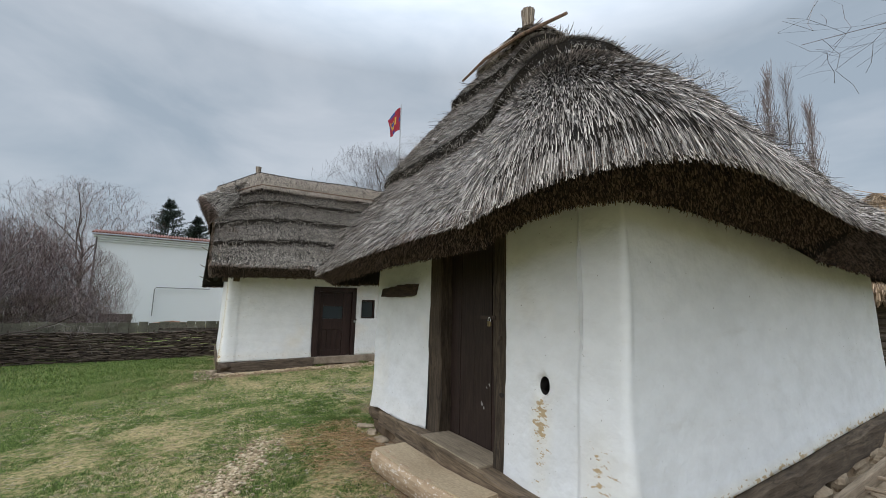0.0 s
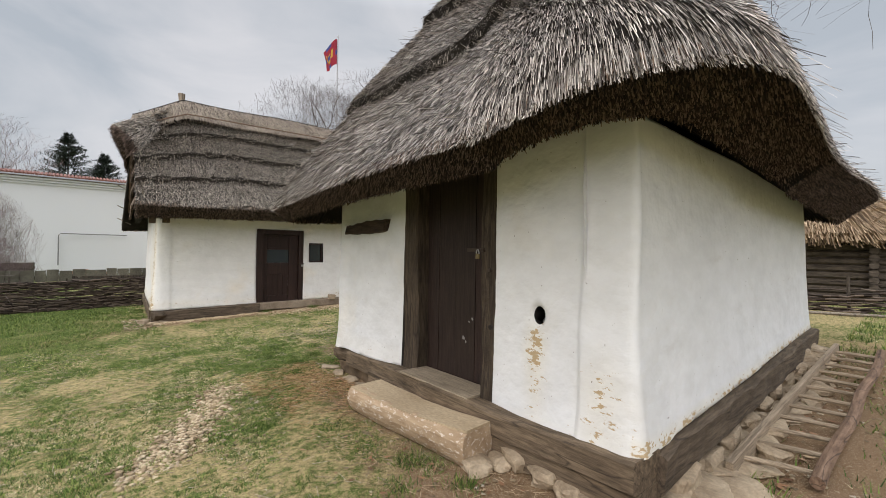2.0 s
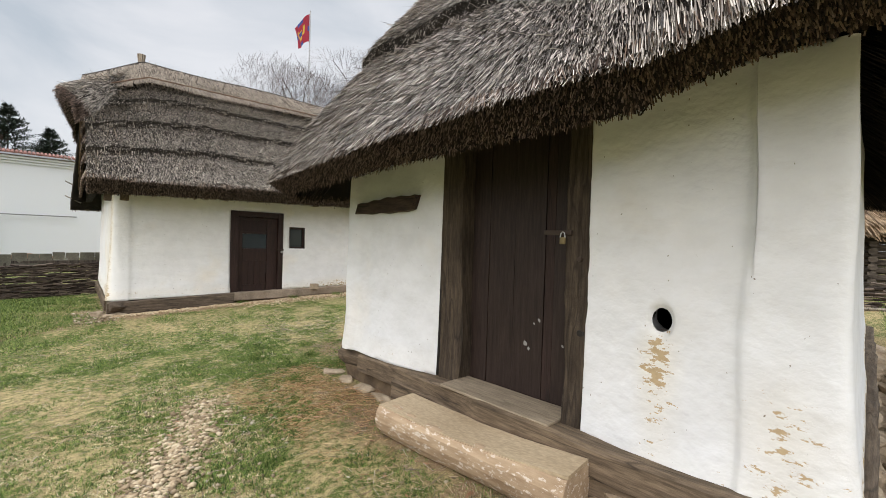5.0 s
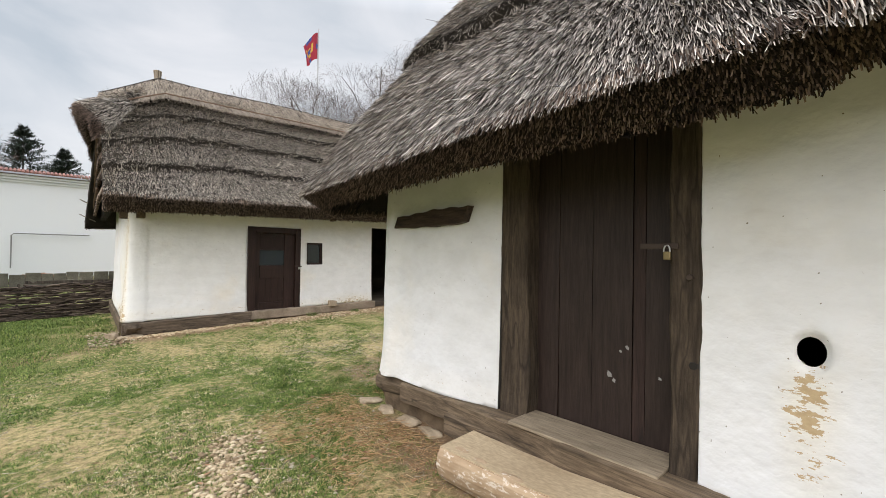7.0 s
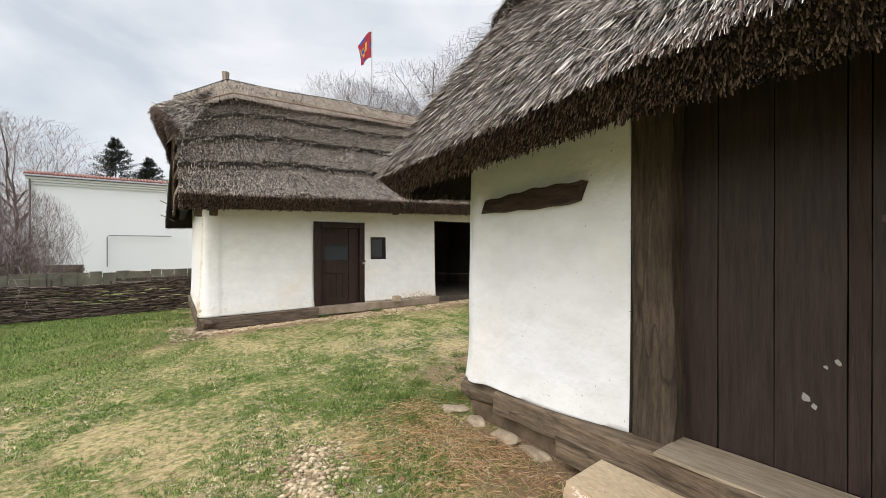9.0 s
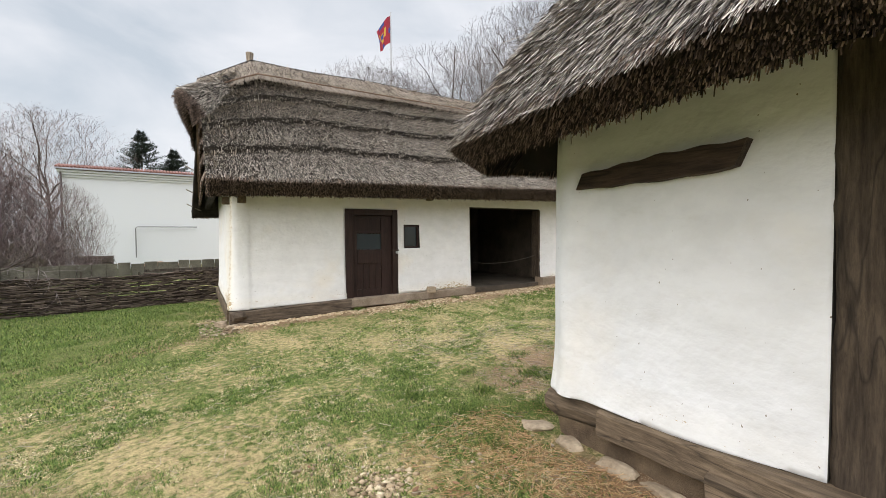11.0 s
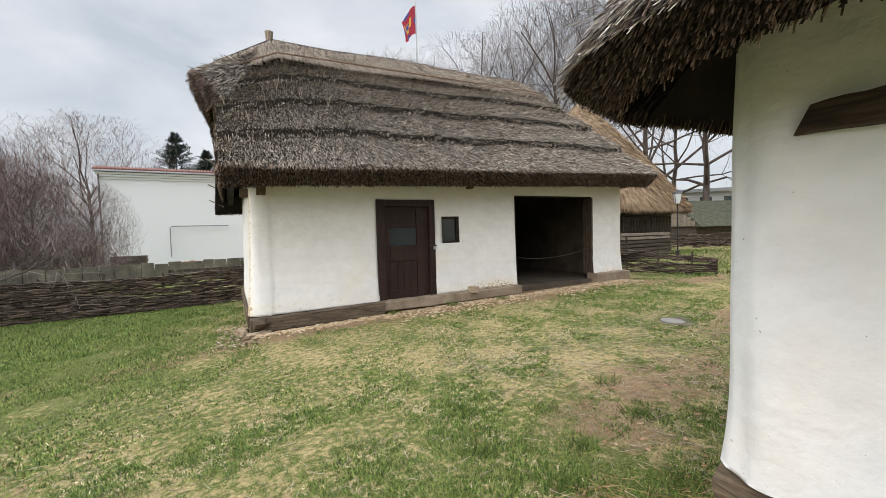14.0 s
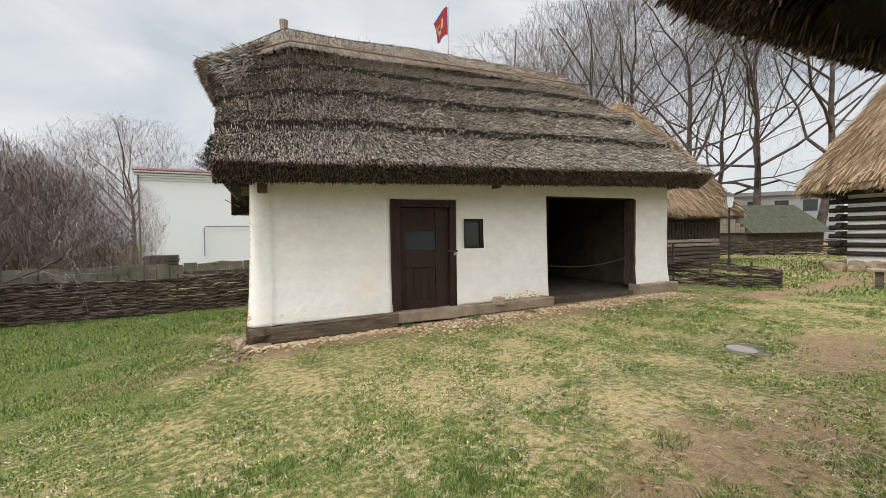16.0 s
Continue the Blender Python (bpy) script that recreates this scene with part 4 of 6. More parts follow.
def hewn_post(y0, y1, x0, x1, z0, z1, seed):
    bm = bmesh.new()
    n = 40
    rings = []
    for i in range(n):
        t = i / (n - 1)
        z = z0 + (z1 - z0) * t
        ring = []
        for a, b in ((0, 0.08), (0.08, 0), (0.92, 0), (1, 0.08), (1, 0.92), (0.92, 1), (0.08, 1), (0, 0.92)):
            p = Vector((x0 + (x1 - x0) * a, y0 + (y1 - y0) * b, z))
            ring.append(bm.verts.new(p + noise.noise_vector(Vector((seed + a, b, z * 1.6))) * 0.03 + noise.noise_vector(Vector((seed * 3 + a * 2, b * 2, z * 9))) * 0.009))
        rings.append(ring)
    for r0, r1 in zip(rings, rings[1:]):
        for j in range(8):
            bm.faces.new((r0[j], r0[(j + 1) % 8], r1[(j + 1) % 8], r1[j]))
    bm.faces.new(rings[0][::-1])
    bm.faces.new(rings[-1])
    bmesh.ops.recalc_face_normals(bm, faces=list(bm.faces))
    return bm


part("door_post", hewn_post(3.735, 3.975, 2.322, 2.52, 0.16, 2.3, 1), M_POST, door_a, "rough hewn brown post")
part("door_post", hewn_post(2.645, 2.785, 2.262, 2.47, 0.14, 2.3, 5), M_POST, door_a, "rough hewn brown post")
part("lintel", box(2.24, 2.5, 2.6, 4.03, 2.14, 2.36, 0.015, 0.012, 4), M_POST, door_a)
part("threshold", box(2.13, 2.46, 2.79, 3.74, 0.192, 0.212, 0.006, 0.006, 4, 3), M_THRESH, door_a, "worn grey threshold board")
edges_y = [2.78, 2.985, 3.06, 3.32, 3.565, 3.75]
for i, (y0, y1) in enumerate(zip(edges_y, edges_y[1:])):
    part("board", box(2.47 + 0.004 * (i % 2), 2.51, y0 + 0.002, y1 - 0.002, 0.205, 2.2, 0.003, 0.003, 5, i), M_DOOR_RED if i == 1 else M_DOOR, door_a, "reddish brown board" if i == 1 else "")
part("hasp", box(2.235, 2.262, 2.74, 2.93, 1.375, 1.405, 0.004, 0.004, 1), M_IRON, door_a, "bent iron hasp")
part("padlock", box(2.208, 2.23, 2.768, 2.804, 1.318, 1.362, 0.006), M_BRASS, door_a, "small brass padlock")
part("shackle", tube([(2.219, 2.772 + 0.016 - 0.016 * math.cos(a), 1.36 + 0.035 * math.sin(a)) for a in np.linspace(0, math.pi, 9)], 0.004, 6), M_STEEL, door_a)
part("nail_plate", tube([(2.275, 2.69, 1.23), (2.25, 2.69, 1.23)], [0.018, 0.015], 10), M_IRON, door_a, "round iron stud on the post")
part("knot_hole", tube([(2.28, 2.67, 0.78), (2.252, 2.67, 0.78)], [0.026, 0.02], 7), M_BLACK, door_a)
for y, z, r in ((3.2, 0.58, 0.013), (3.17, 0.55, 0.009), (3.09, 0.77, 0.008), (3.13, 0.74, 0.006), (2.9, 0.62, 0.007)):
    bm = bmesh.new()
    bmesh.ops.create_icosphere(bm, subdivisions=3, radius=r)
    for v in bm.verts:
        v.co = Vector((2.469 + v.co.x * 0.1, y + v.co.y * 1.1, z + v.co.z * 1.3)) + Vector((0, 1, 1)) * noise.noise(v.co * 130 + Vector((y, z, 0)) * 9) * r * 0.9
    part("paint_splash", bm, M_SCUFF, door_a, "dried splash of whitewash")

# the plank let into the wall, and the rod and cap on the ridge
bm = bmesh.new()
ring0, ring1 = [], []
for k in range(40):
    t = k / 40
    if t < 0.5:
        yy, zz = 5.31 - t * 2 * 1.03, 1.57 + 0.005 * math.sin(t * 40) + 0.03 * max(0, (t - 0.38) / 0.12)
    else:
        yy, zz = 4.28 + (t - 0.5) * 2 * 1.03, 1.715 + 0.006 * math.sin(t * 55) - 0.04 * max(0, min(1, (t - 0.7) / 0.25))
    xx = 2.22 + 0.0485 * (yy - 1.5)
    ring0.append(bm.verts.new((xx - 0.072, yy, zz)))
    ring1.append(bm.verts.new((xx + 0.12, yy, zz)))
bm.faces.new(ring0)
for k in range(40):
    bm.faces.new((ring0[k], ring0[(k + 1) % 40], ring1[(k + 1) % 40], ring1[k]))
bmesh.ops.recalc_face_normals(bm, faces=list(bm.faces))
part("tie_plank", bm, M_TIE, hut, "dark brown plank let into the wall")
part("ridge_rod", tube([(2.9, 2.5, 4.3), (2.86, 3.1, 4.4), (2.84, 3.7, 4.42), (2.9, 4.25, 4.42)], [0.016, 0.02, 0.02, 0.015], 6), M_BARK_RED, hut, "bent pole tied across the thatch")


def cap_grid(grid, s0, rise, n=8):
    N = surf_normals(grid)
    if N[..., 2].mean() < 0:
        N = -N
    k = grid.shape[1] - 1
    rows = []
    for s in np.linspace(s0, 1, n):
        j = min(int(s * k), k - 1)
        f = s * k - j
        rows.append((grid[:, j] * (1 - f) + grid[:, j + 1] * f) + N[:, j] * rise + np.array([0, 0, 0.03]))
    return np.stack(rows, 1)


NEW_REED = (M_REED_CORE, M_REED_NEW, M_REED_NEW)
thatch(hut, cap_grid(hut_roof, 0.82, 0.085), 0.04, NEW_REED, 22000, 0.3, 0.009, 1, 0, 0.015, 1500, 21, 0.12, 1.0, 1, ("ridge_cap", "cap_reed", "cap_edge"))


def finial(owner, x, y, z, h, r, seed):
    rr = np.random.default_rng(seed)
    n = 420
    a, d = rr.random(n) * 6.283, np.sqrt(rr.random(n)) * r
    lo = np.stack([x + 4.2 * d * np.cos(a), y + 4.2 * d * np.sin(a), np.full(n, z - 0.42)], -1)
    mid = np.stack([x + 0.8 * d * np.cos(a), y + 0.8 * d * np.sin(a), np.full(n, z + h * 0.25)], -1)
    hi = np.stack([x + 1.05 * d * np.cos(a), y + 1.05 * d * np.sin(a), z + h + 0.02 * rr.random(n)], -1)
    v0, q0 = rods(lo, mid, 0.009, 0.007)
    v1, q1 = rods(mid, hi, 0.008, 0.008)
    link_mesh("finial", raw_mesh("finial", np.vstack([v0, v1]), np.vstack([q0, q1 + len(v0)])), M_REED_NEW, owner, "bound bundle of reed on the ridge")


finial(hut, 3.27, 3.42, 4.78, 0.27, 0.075, 4)

# ---- house: sill, door, window, barn bay, gable and ridge ----
beam_curve("sill_beam", house, M_SILL_X, [(-0.06, -0.02, -0.32), (1.2, -0.05, -0.28), (2.35, -0.05, -0.24)], 0.28, 0.26, 20, "dark oak sill beam with a knotted end", 0.02, 24)
beam_curve("plinth", house, M_CLAY, [(2.3, -0.04, -0.225), (4.0, -0.05, -0.2), (5.72, -0.04, -0.17)], 0.26, 0.2, 22, "worn clay-smeared sill", 0.015, 24)
beam_curve("plinth", house, M_CLAY, [(8.12, -0.03, -0.1), (9.35, -0.02, -0.09)], 0.34, 0.26, 24, "clay-smeared sill under the pier", 0.02, 12)
beam_curve("sill_beam", house, M_SILL, [(0.0, 5.3, -0.35), (0.0, 0.1, -0.28)], 0.2, 0.22, 26, "", 0.02, 16)
beam_curve("sill_beam", house, M_SILL, [(9.3, 0.1, -0.15), (9.3, 5.3, -0.15)], 0.2, 0.3, 27, "", 0.02, 16)
beam_curve("sill_beam", house, M_SILL_X, [(0.0, 5.32, -0.35), (9.3, 5.32, -0.15)], 0.2, 0.3, 28, "", 0.02, 16)
bm = tube([(-0.02, -0.2, -0.26), (0.12, -0.16, -0.265), (0.24, -0.12, -0.27)], [0.09, 0.105, 0.06], 9)
for v in bm.verts:
    v.co += noise.noise_vector(v.co * 9) * 0.03
part("beam_knot", bm, M_SILL_X, house, "split knotted beam end")

door_b = thing("panel_door")
door_b.parent = house
tagged(door_b, "closed dark brown door with a glazed light")
part("jamb", box(2.28, 2.46, -0.035, 0.16, -0.16, 1.9, 0.01, 0.004, 4), M_DOOR_B, door_b)
part("jamb", box(3.43, 3.56, -0.035, 0.16, -0.16, 1.9, 0.01, 0.004, 4, 2), M_DOOR_B, door_b)
part("head", box(2.465, 3.425, -0.033, 0.16, 1.76, 1.898, 0.01, 0.004, 3), M_DOOR_B, door_b)
part("stile", box(2.465, 2.575, 0.05, 0.1, -0.15, 1.755, 0.005), M_DOOR_B, door_b)
part("stile", box(3.17, 3.425, 0.05, 0.1, -0.15, 1.755, 0.005), M_DOOR_B, door_b)
part("rail", box(2.58, 3.165, 0.05, 0.1, 1.34, 1.4, 0.005), M_DOOR_B, door_b)
part("rail", box(2.58, 3.165, 0.05, 0.1, 0.65, 0.965, 0.005), M_DOOR_B, door_b)
part("rail", box(2.58, 3.165, 0.05, 0.1, -0.15, 0.05, 0.005), M_DOOR_B, door_b)
part("rail", box(2.58, 3.165, 0.05, 0.1, 1.68, 1.755, 0.005), M_DOOR_B, door_b)
part("panel", box(2.58, 3.165, 0.075, 0.095, 1.4, 1.68, 0.004), M_DOOR_B, door_b)
part("glass_light", box(2.58, 3.165, 0.078, 0.09, 0.968, 1.338), M_PANE, door_b, "dusty dark glass pane")
for i in range(4):
    part("panel_board", box(2.58 + i * 0.146, 2.722 + i * 0.146, 0.07, 0.095, 0.05, 0.648, 0.004), M_DOOR_B, door_b)
part("sill_strip", box(2.47, 3.42, 0.0, 0.12, -0.165, -0.152, 0.002), M_STEEL, door_b, "pale metal threshold strip")
part("latch", box(3.38, 3.58, -0.055, -0.036, 0.925, 0.955, 0.004), M_IRON, door_b, "iron latch with padlock")
part("padlock", box(3.49, 3.54, -0.075, -0.05, 0.86, 0.92, 0.006), M_STEEL, door_b)

win = thing("window_1")
win.parent = house
tagged(win, "small dark unpainted window")
for nm, args in (("frame_side", (3.73, 3.775, 0.04, 0.14, 0.98, 1.55)), ("frame_side", (4.115, 4.16, 0.04, 0.14, 0.98, 1.55)), ("frame_top", (3.778, 4.112, 0.04, 0.14, 1.5, 1.55)), ("frame_sill", (3.778, 4.112, 0.03, 0.14, 0.98, 1.025))):
    part(nm, box(*args, 0.006), M_DOOR_B, win)
part("pane", box(3.776, 4.114, 0.09, 0.1, 1.026, 1.499), M_PANE, win, "black glass pane")

for u, z, sz in ((0.2, 2.03, 0.075), (4.42, 2.2, 0.055)):
    part("rafter_end", box(u - sz, u + sz, -0.16, 0.1, z - sz, z + sz, 0.012, 0.012, 2, int(u)), M_SILL, house, "sawn grey rafter end")
part("rafter_end", box(-0.12, 0.1, 0.35, 0.5, 1.95, 2.1, 0.012, 0.01, 1), M_SILL, house, "sawn grey rafter end")

part("brick_block", box(4.3, 4.48, -0.26, -0.1, -0.12, 0.02, 0.012, 0.014, 2), M_STONE, house, "loose tan block on the sill")
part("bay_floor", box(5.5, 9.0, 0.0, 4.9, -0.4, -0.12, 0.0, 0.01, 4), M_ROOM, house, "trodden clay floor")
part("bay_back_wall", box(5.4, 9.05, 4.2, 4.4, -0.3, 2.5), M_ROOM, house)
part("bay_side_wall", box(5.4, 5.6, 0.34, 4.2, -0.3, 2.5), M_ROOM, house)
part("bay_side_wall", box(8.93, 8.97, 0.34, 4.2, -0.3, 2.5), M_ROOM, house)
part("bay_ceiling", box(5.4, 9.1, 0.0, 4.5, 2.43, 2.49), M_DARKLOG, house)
part("jamb_post", box(8.13, 8.19, -0.01, 0.3, 0.0, 2.0, 0.01, 0.012, 4), M_POST, house)
rope = [(5.66 + 2.52 * t, 0.12, 0.58 + 0.12 * t - 0.55 * t * (1 - t)) for t in np.linspace(0, 1, 16)]
tagged(part("rope", tube(rope, 0.005, 5), plain("pale_rope", (0.08, 0.07, 0.058), 0.9), house, "thin pale rope across the opening"))

# reed-clad gable with bound courses
gable = thing("gable")
gable.parent = house
for k in range(1, 7):
    z0 = 1.86 + k * 0.42
    half0, half1 = 3.45 - (z0 - 1.86) * 1.02, 3.45 - (z0 + 0.47 - 1.86) * 1.02
    rr = np.random.default_rng(40 + k)
    n = 900
    t = rr.random(n)
    lo = np.stack([-0.44 - 0.05 * rr.random(n), 2.65 + half0 * (2 * t - 1), z0 - 0.03 + 0.05 * rr.random(n)], -1)
    hi = np.stack([np.full(n, -0.34), 2.65 + max(half1, 0.1) * (2 * t - 1), np.full(n, z0 + 0.47)], -1)
    v, q = rods(hi, lo, 0.014, 0.014)
    tagged(link_mesh("reed_course", raw_mesh("reed_course", v, q), M_REED_END_B, gable, "brown reed course bound to the gable"), kind="stuff")
    part("binding_rod", tube([(-0.5, 2.7 - half0 * 0.9, z0 + 0.2), (-0.51, 2.65, z0 + 0.22), (-0.5, 2.65 + half0 * 0.92, z0 + 0.2)], 0.014, 5), M_BARK_RED, gable)
for y, z in ((5.3, 2.5), (5.7, 2.1), (4.7, 3.1)):
    part("tie_stick", tube([(-0.42, y, z), (-0.8, y - 0.1, z + 0.2)], 0.016, 5), M_GREY_WOOD, gable, "pale tie stick poking out")
bm = bmesh.new()
tri = [[bm.verts.new((x, yy, zz)) for yy, zz in ((-0.2, 2.15), (5.6, 2.15), (2.65, 4.85))] for x in (-0.33, -0.2)]
bm.faces.new(tri[0])
bm.faces.new(tri[1][::-1])
for k in range(3):
    bm.faces.new((tri[0][k], tri[1][k], tri[1][(k + 1) % 3], tri[0][(k + 1) % 3]))
bmesh.ops.recalc_face_normals(bm, faces=list(bm.faces))
part("gable_backing", bm, M_REED_CORE, gable)


def hood_grid():
    """The round lip of the half hip over the west gable."""
    f = np.linspace(0, math.pi, 60)
    ap = np.array([0.9, 2.65, 5.6])
    lipx = np.stack([-0.36 - 0.5 * np.sin(f) ** 0.8, 2.65 - 1.82 * np.cos(f), 3.74 + 0.84 * np.sin(f) ** 0.72], -1)
    s = np.linspace(0, 1, 16)[None, :, None]
    G = lipx[:, None] * (1 - s) + ap * s
    G[..., 2] += 0.26 * (s * (1 - s))[..., 0]
    return G[::-1]


thatch(house, hood_grid(), 0.3, (M_REED_CORE, M_REED_B, M_REED_END), 16000, 0.18, 0.01, 2, 0.03, 0.03, 6000, 31, 0.12, 1.0, 1, ("hood", "hood_reed", "hood_edge"))
thatch(house, cap_grid(house_grid, 0.74, 0.125), 0.06, NEW_REED, 28000, 0.4, 0.015, 1, 0, 0.03, 3000, 33, 0.1, 1.0, 1, ("ridge_cap", "cap_reed", "cap_edge"))
j = int(0.765 * 80)
line = house_grid[4:128:3, j] + np.array([0, -0.13, 0.17])
part("ridge_rod", tube([tuple(p) for p in line], 0.018, 5), M_BARK_RED, house, "brown pole binding the ridge cap")
finial(house, 0.7, 2.65, 5.68, 0.3, 0.085, 6)
finial(house, 7.78, 2.65, 5.62, 0.16, 0.08, 7)
rr = np.random.default_rng(3)
n = 420
u = np.linspace(0.85, 7.72, n)
lo = np.stack([u, 2.65 + rr.normal(0, 0.03, n), np.full(n, 5.68)], -1)
hi = lo + np.stack([rr.normal(0.05, 0.03, n), rr.normal(0, 0.04, n), 0.05 + 0.05 * rr.random(n)], -1)
v, q = rods(lo, hi, 0.012, 0.008)
tagged(link_mesh("ridge_comb", raw_mesh("ridge_comb", v, q), M_REED_NEW, house), kind="stuff")
for u, s in ((0.05, 0.36), (1.9, 0.3), (3.2, 0.5), (5.5, 0.42), (6.3, 0.25), (7.6, 0.45), (4.1, 0.66), (2.6, 0.7)):
    i, jj = int((u + 0.42) / 10.3 * 118), int(s * 80)
    p = house_grid[i, jj] + np.array([0, -0.06, 0.055])
    p2 = house_grid[i, jj - 8] + np.array([0.03, -0.085, 0.08])
    part("loose_reed", tube([tuple(p), tuple(p2)], 0.009, 4), M_REED_NEW, house)

# ---- by the hut: log bench, stones, ladder ----


def log_bench():
    ob = tagged(thing("log_bench", pose(1.97, 3.27, 0, 0, 0, 3)), "split log bench with a flat pale top and worn bark", "bench")
    n, m = 30, 16
    rr = np.random.default_rng(2)
    bm = bmesh.new()
    rings = []
    for i in range(n):
        t = i / (n - 1)
        y = 0.74 - 1.5 * t
        sag = -0.035 * math.sin(math.pi * t)
        ring = []
        for j in range(m):
            a = radians(48 - 276 * j / (m - 1))
            rad = 0.2 + 0.012 * noise.noise(Vector((math.cos(a) * 1.3, math.sin(a) * 1.3, y * 1.5)))
            x, z = rad * math.cos(a), rad * math.sin(a)
            zt = 0.105 + sag + 0.03 * (t - 0.5) * 2
            ring.append(bm.verts.new((x * (1.05 - 0.1 * t), y + 0.012 * noise.noise(Vector((a, t * 9, 1))), min(z, zt) - 0.015)))
        rings.append(ring)
    for r0, r1 in zip(rings, rings[1:]):
        for j in range(m - 1):
            bm.faces.new((r0[j], r0[j + 1], r1[j + 1], r1[j]))
    bm.faces.new(rings[0][::-1])
    bm.faces.new(rings[-1])
    bmesh.ops.recalc_face_normals(bm, faces=list(bm.faces))
    part("trunk", bm, M_LOG, ob, "peeled log with flaking bark", smooth=False)
    bm = bmesh.new()
    left, right = [], []
    for i in range(n):
        t = i / (n - 1)
        y = 0.742 - 1.506 * t
        z = 0.105 - 0.035 * math.sin(math.pi * t) + 0.03 * (t - 0.5) * 2 - 0.012
        w = 0.178 * (1.05 - 0.1 * t)
        left.append(bm.verts.new((-w * 0.93, y, z + 0.004)))
        right.append(bm.verts.new((w * 0.93, y, z + 0.004)))
    lo = [bm.verts.new(v.co - Vector((0, 0, 0.02))) for v in left], [bm.verts.new(v.co - Vector((0, 0, 0.02))) for v in right]
    for i in range(n - 1):
        bm.faces.new((left[i], left[i + 1], right[i + 1], right[i]))
        bm.faces.new((left[i], lo[0][i], lo[0][i + 1], left[i + 1]))
        bm.faces.new((right[i], right[i + 1], lo[1][i + 1], lo[1][i]))
    for i in (0, n - 1):
        bm.faces.new((left[i], right[i], lo[1][i], lo[0][i]))
    bmesh.ops.recalc_face_normals(bm, faces=list(bm.faces))
    part("seat", bm, M_LOG_TOP, ob, "smooth pale split face")
    for y, x, w in ((0.62, -0.1, 0.07), (0.45, -0.12, 0.06), (0.2, -0.14, 0.09), (-0.2, -0.14, 0.06)):
        b2 = bmesh.new()
        bmesh.ops.create_icosphere(b2, subdivisions=2, radius=1)
        z = 0.09 - 0.035 * math.sin(math.pi * (0.74 - y) / 1.5) + 0.03 * ((0.74 - y) / 1.5 - 0.5) * 2
        for v in b2.verts:
            v.co = Vector((x + v.co.x * w * 0.5, y + v.co.y * w, z + v.co.z * 0.012)) + noise.noise_vector(v.co * 2 + Vector((y, 0, 0))) * 0.008
        part("knot", b2, M_LOG, ob)
    return ob


log_bench()


def stone(x, y, z, sx, sy, sz, rz, seed, label="flat tan field stone under the sill", group="foundation stones"):
    bm = bmesh.new()
    bmesh.ops.create_cube(bm, size=1)
    bmesh.ops.bevel(bm, geom=list(bm.edges), offset=0.27, segments=2, affect="EDGES", profile=0.5)
    bmesh.ops.subdivide_edges(bm, edges=list(bm.edges), cuts=1, use_grid_fill=True)
    for v in bm.verts:
        k = noise.noise_vector(v.co * 1.7 + Vector((seed * 3.1, seed, 0)))
        v.co = Vector(((v.co.x + 0.26 * k.x) * sx, (v.co.y + 0.26 * k.y) * sy, (v.co.z + 0.16 * k.z) * sz))
    ob = part("field_stone", bm, M_STONE)
    ob.matrix_world = pose(x, y, z + sz * 0.3, 3 * math.sin(seed), 4 * math.cos(seed), rz)
    return tagged(ob, label, "stone", group)


srng = random.Random(4)
for i, (x, y, sx, sy, sz) in enumerate([(1.98, 2.9, 0.2, 0.2, 0.12), (1.93, 2.48, 0.2, 0.24, 0.1), (2.14, 2.62, 0.22, 0.18, 0.1), (2.18, 2.3, 0.2, 0.24, 0.14), (2.1, 2.4, 0.16, 0.2, 0.08),
                                       (2.16, 2.06, 0.2, 0.2, 0.14), (2.14, 1.88, 0.2, 0.16, 0.12), (2.16, 1.7, 0.22, 0.24, 0.1), (2.06, 1.62, 0.3, 0.2, 0.07), (2.3, 5.34, 0.14, 0.2, 0.07),
                                       (2.26, 4.95, 0.14, 0.22, 0.07), (2.24, 4.62, 0.13, 0.24, 0.07), (2.34, 5.68, 0.2, 0.18, 0.07)]):
    stone(x, y, gz(x, y) - 0.025 * (y > 4.4), sx, sy, sz, srng.uniform(-30, 30), i)
for i, (x, y) in enumerate([(0.86, 12.42), (1.02, 12.36), (0.83, 12.62), (0.9, 12.85), (0.88, 13.1), (1.2, 12.33)]):
    stone(x, y, gz(x, y) - 0.02, srng.uniform(0.12, 0.22), srng.uniform(0.12, 0.2), srng.uniform(0.06, 0.16), srng.uniform(-40, 40), 90 + i, "rubble stone at the house corner", "corner rubble")
for i in range(26):
    x = 2.5 + i * 0.178
    y = 1.4 - 0.17 * (i % 2) + srng.uniform(-0.05, 0.05)
    stone(x, y, gz(x, y), srng.uniform(0.26, 0.46), srng.uniform(0.2, 0.3), srng.uniform(0.07, 0.14), srng.uniform(-40, 40), 20 + i, "flat tan stone laid along the hut's foot")
for i in range(10):
    x = 2.7 + i * 0.46
    stone(x, 1.41, gz(x, 1.41) + 0.05, srng.uniform(0.3, 0.42), 0.14, srng.uniform(0.1, 0.16), srng.uniform(-8, 8), 60 + i, "tan stone laid beneath the sill beam")


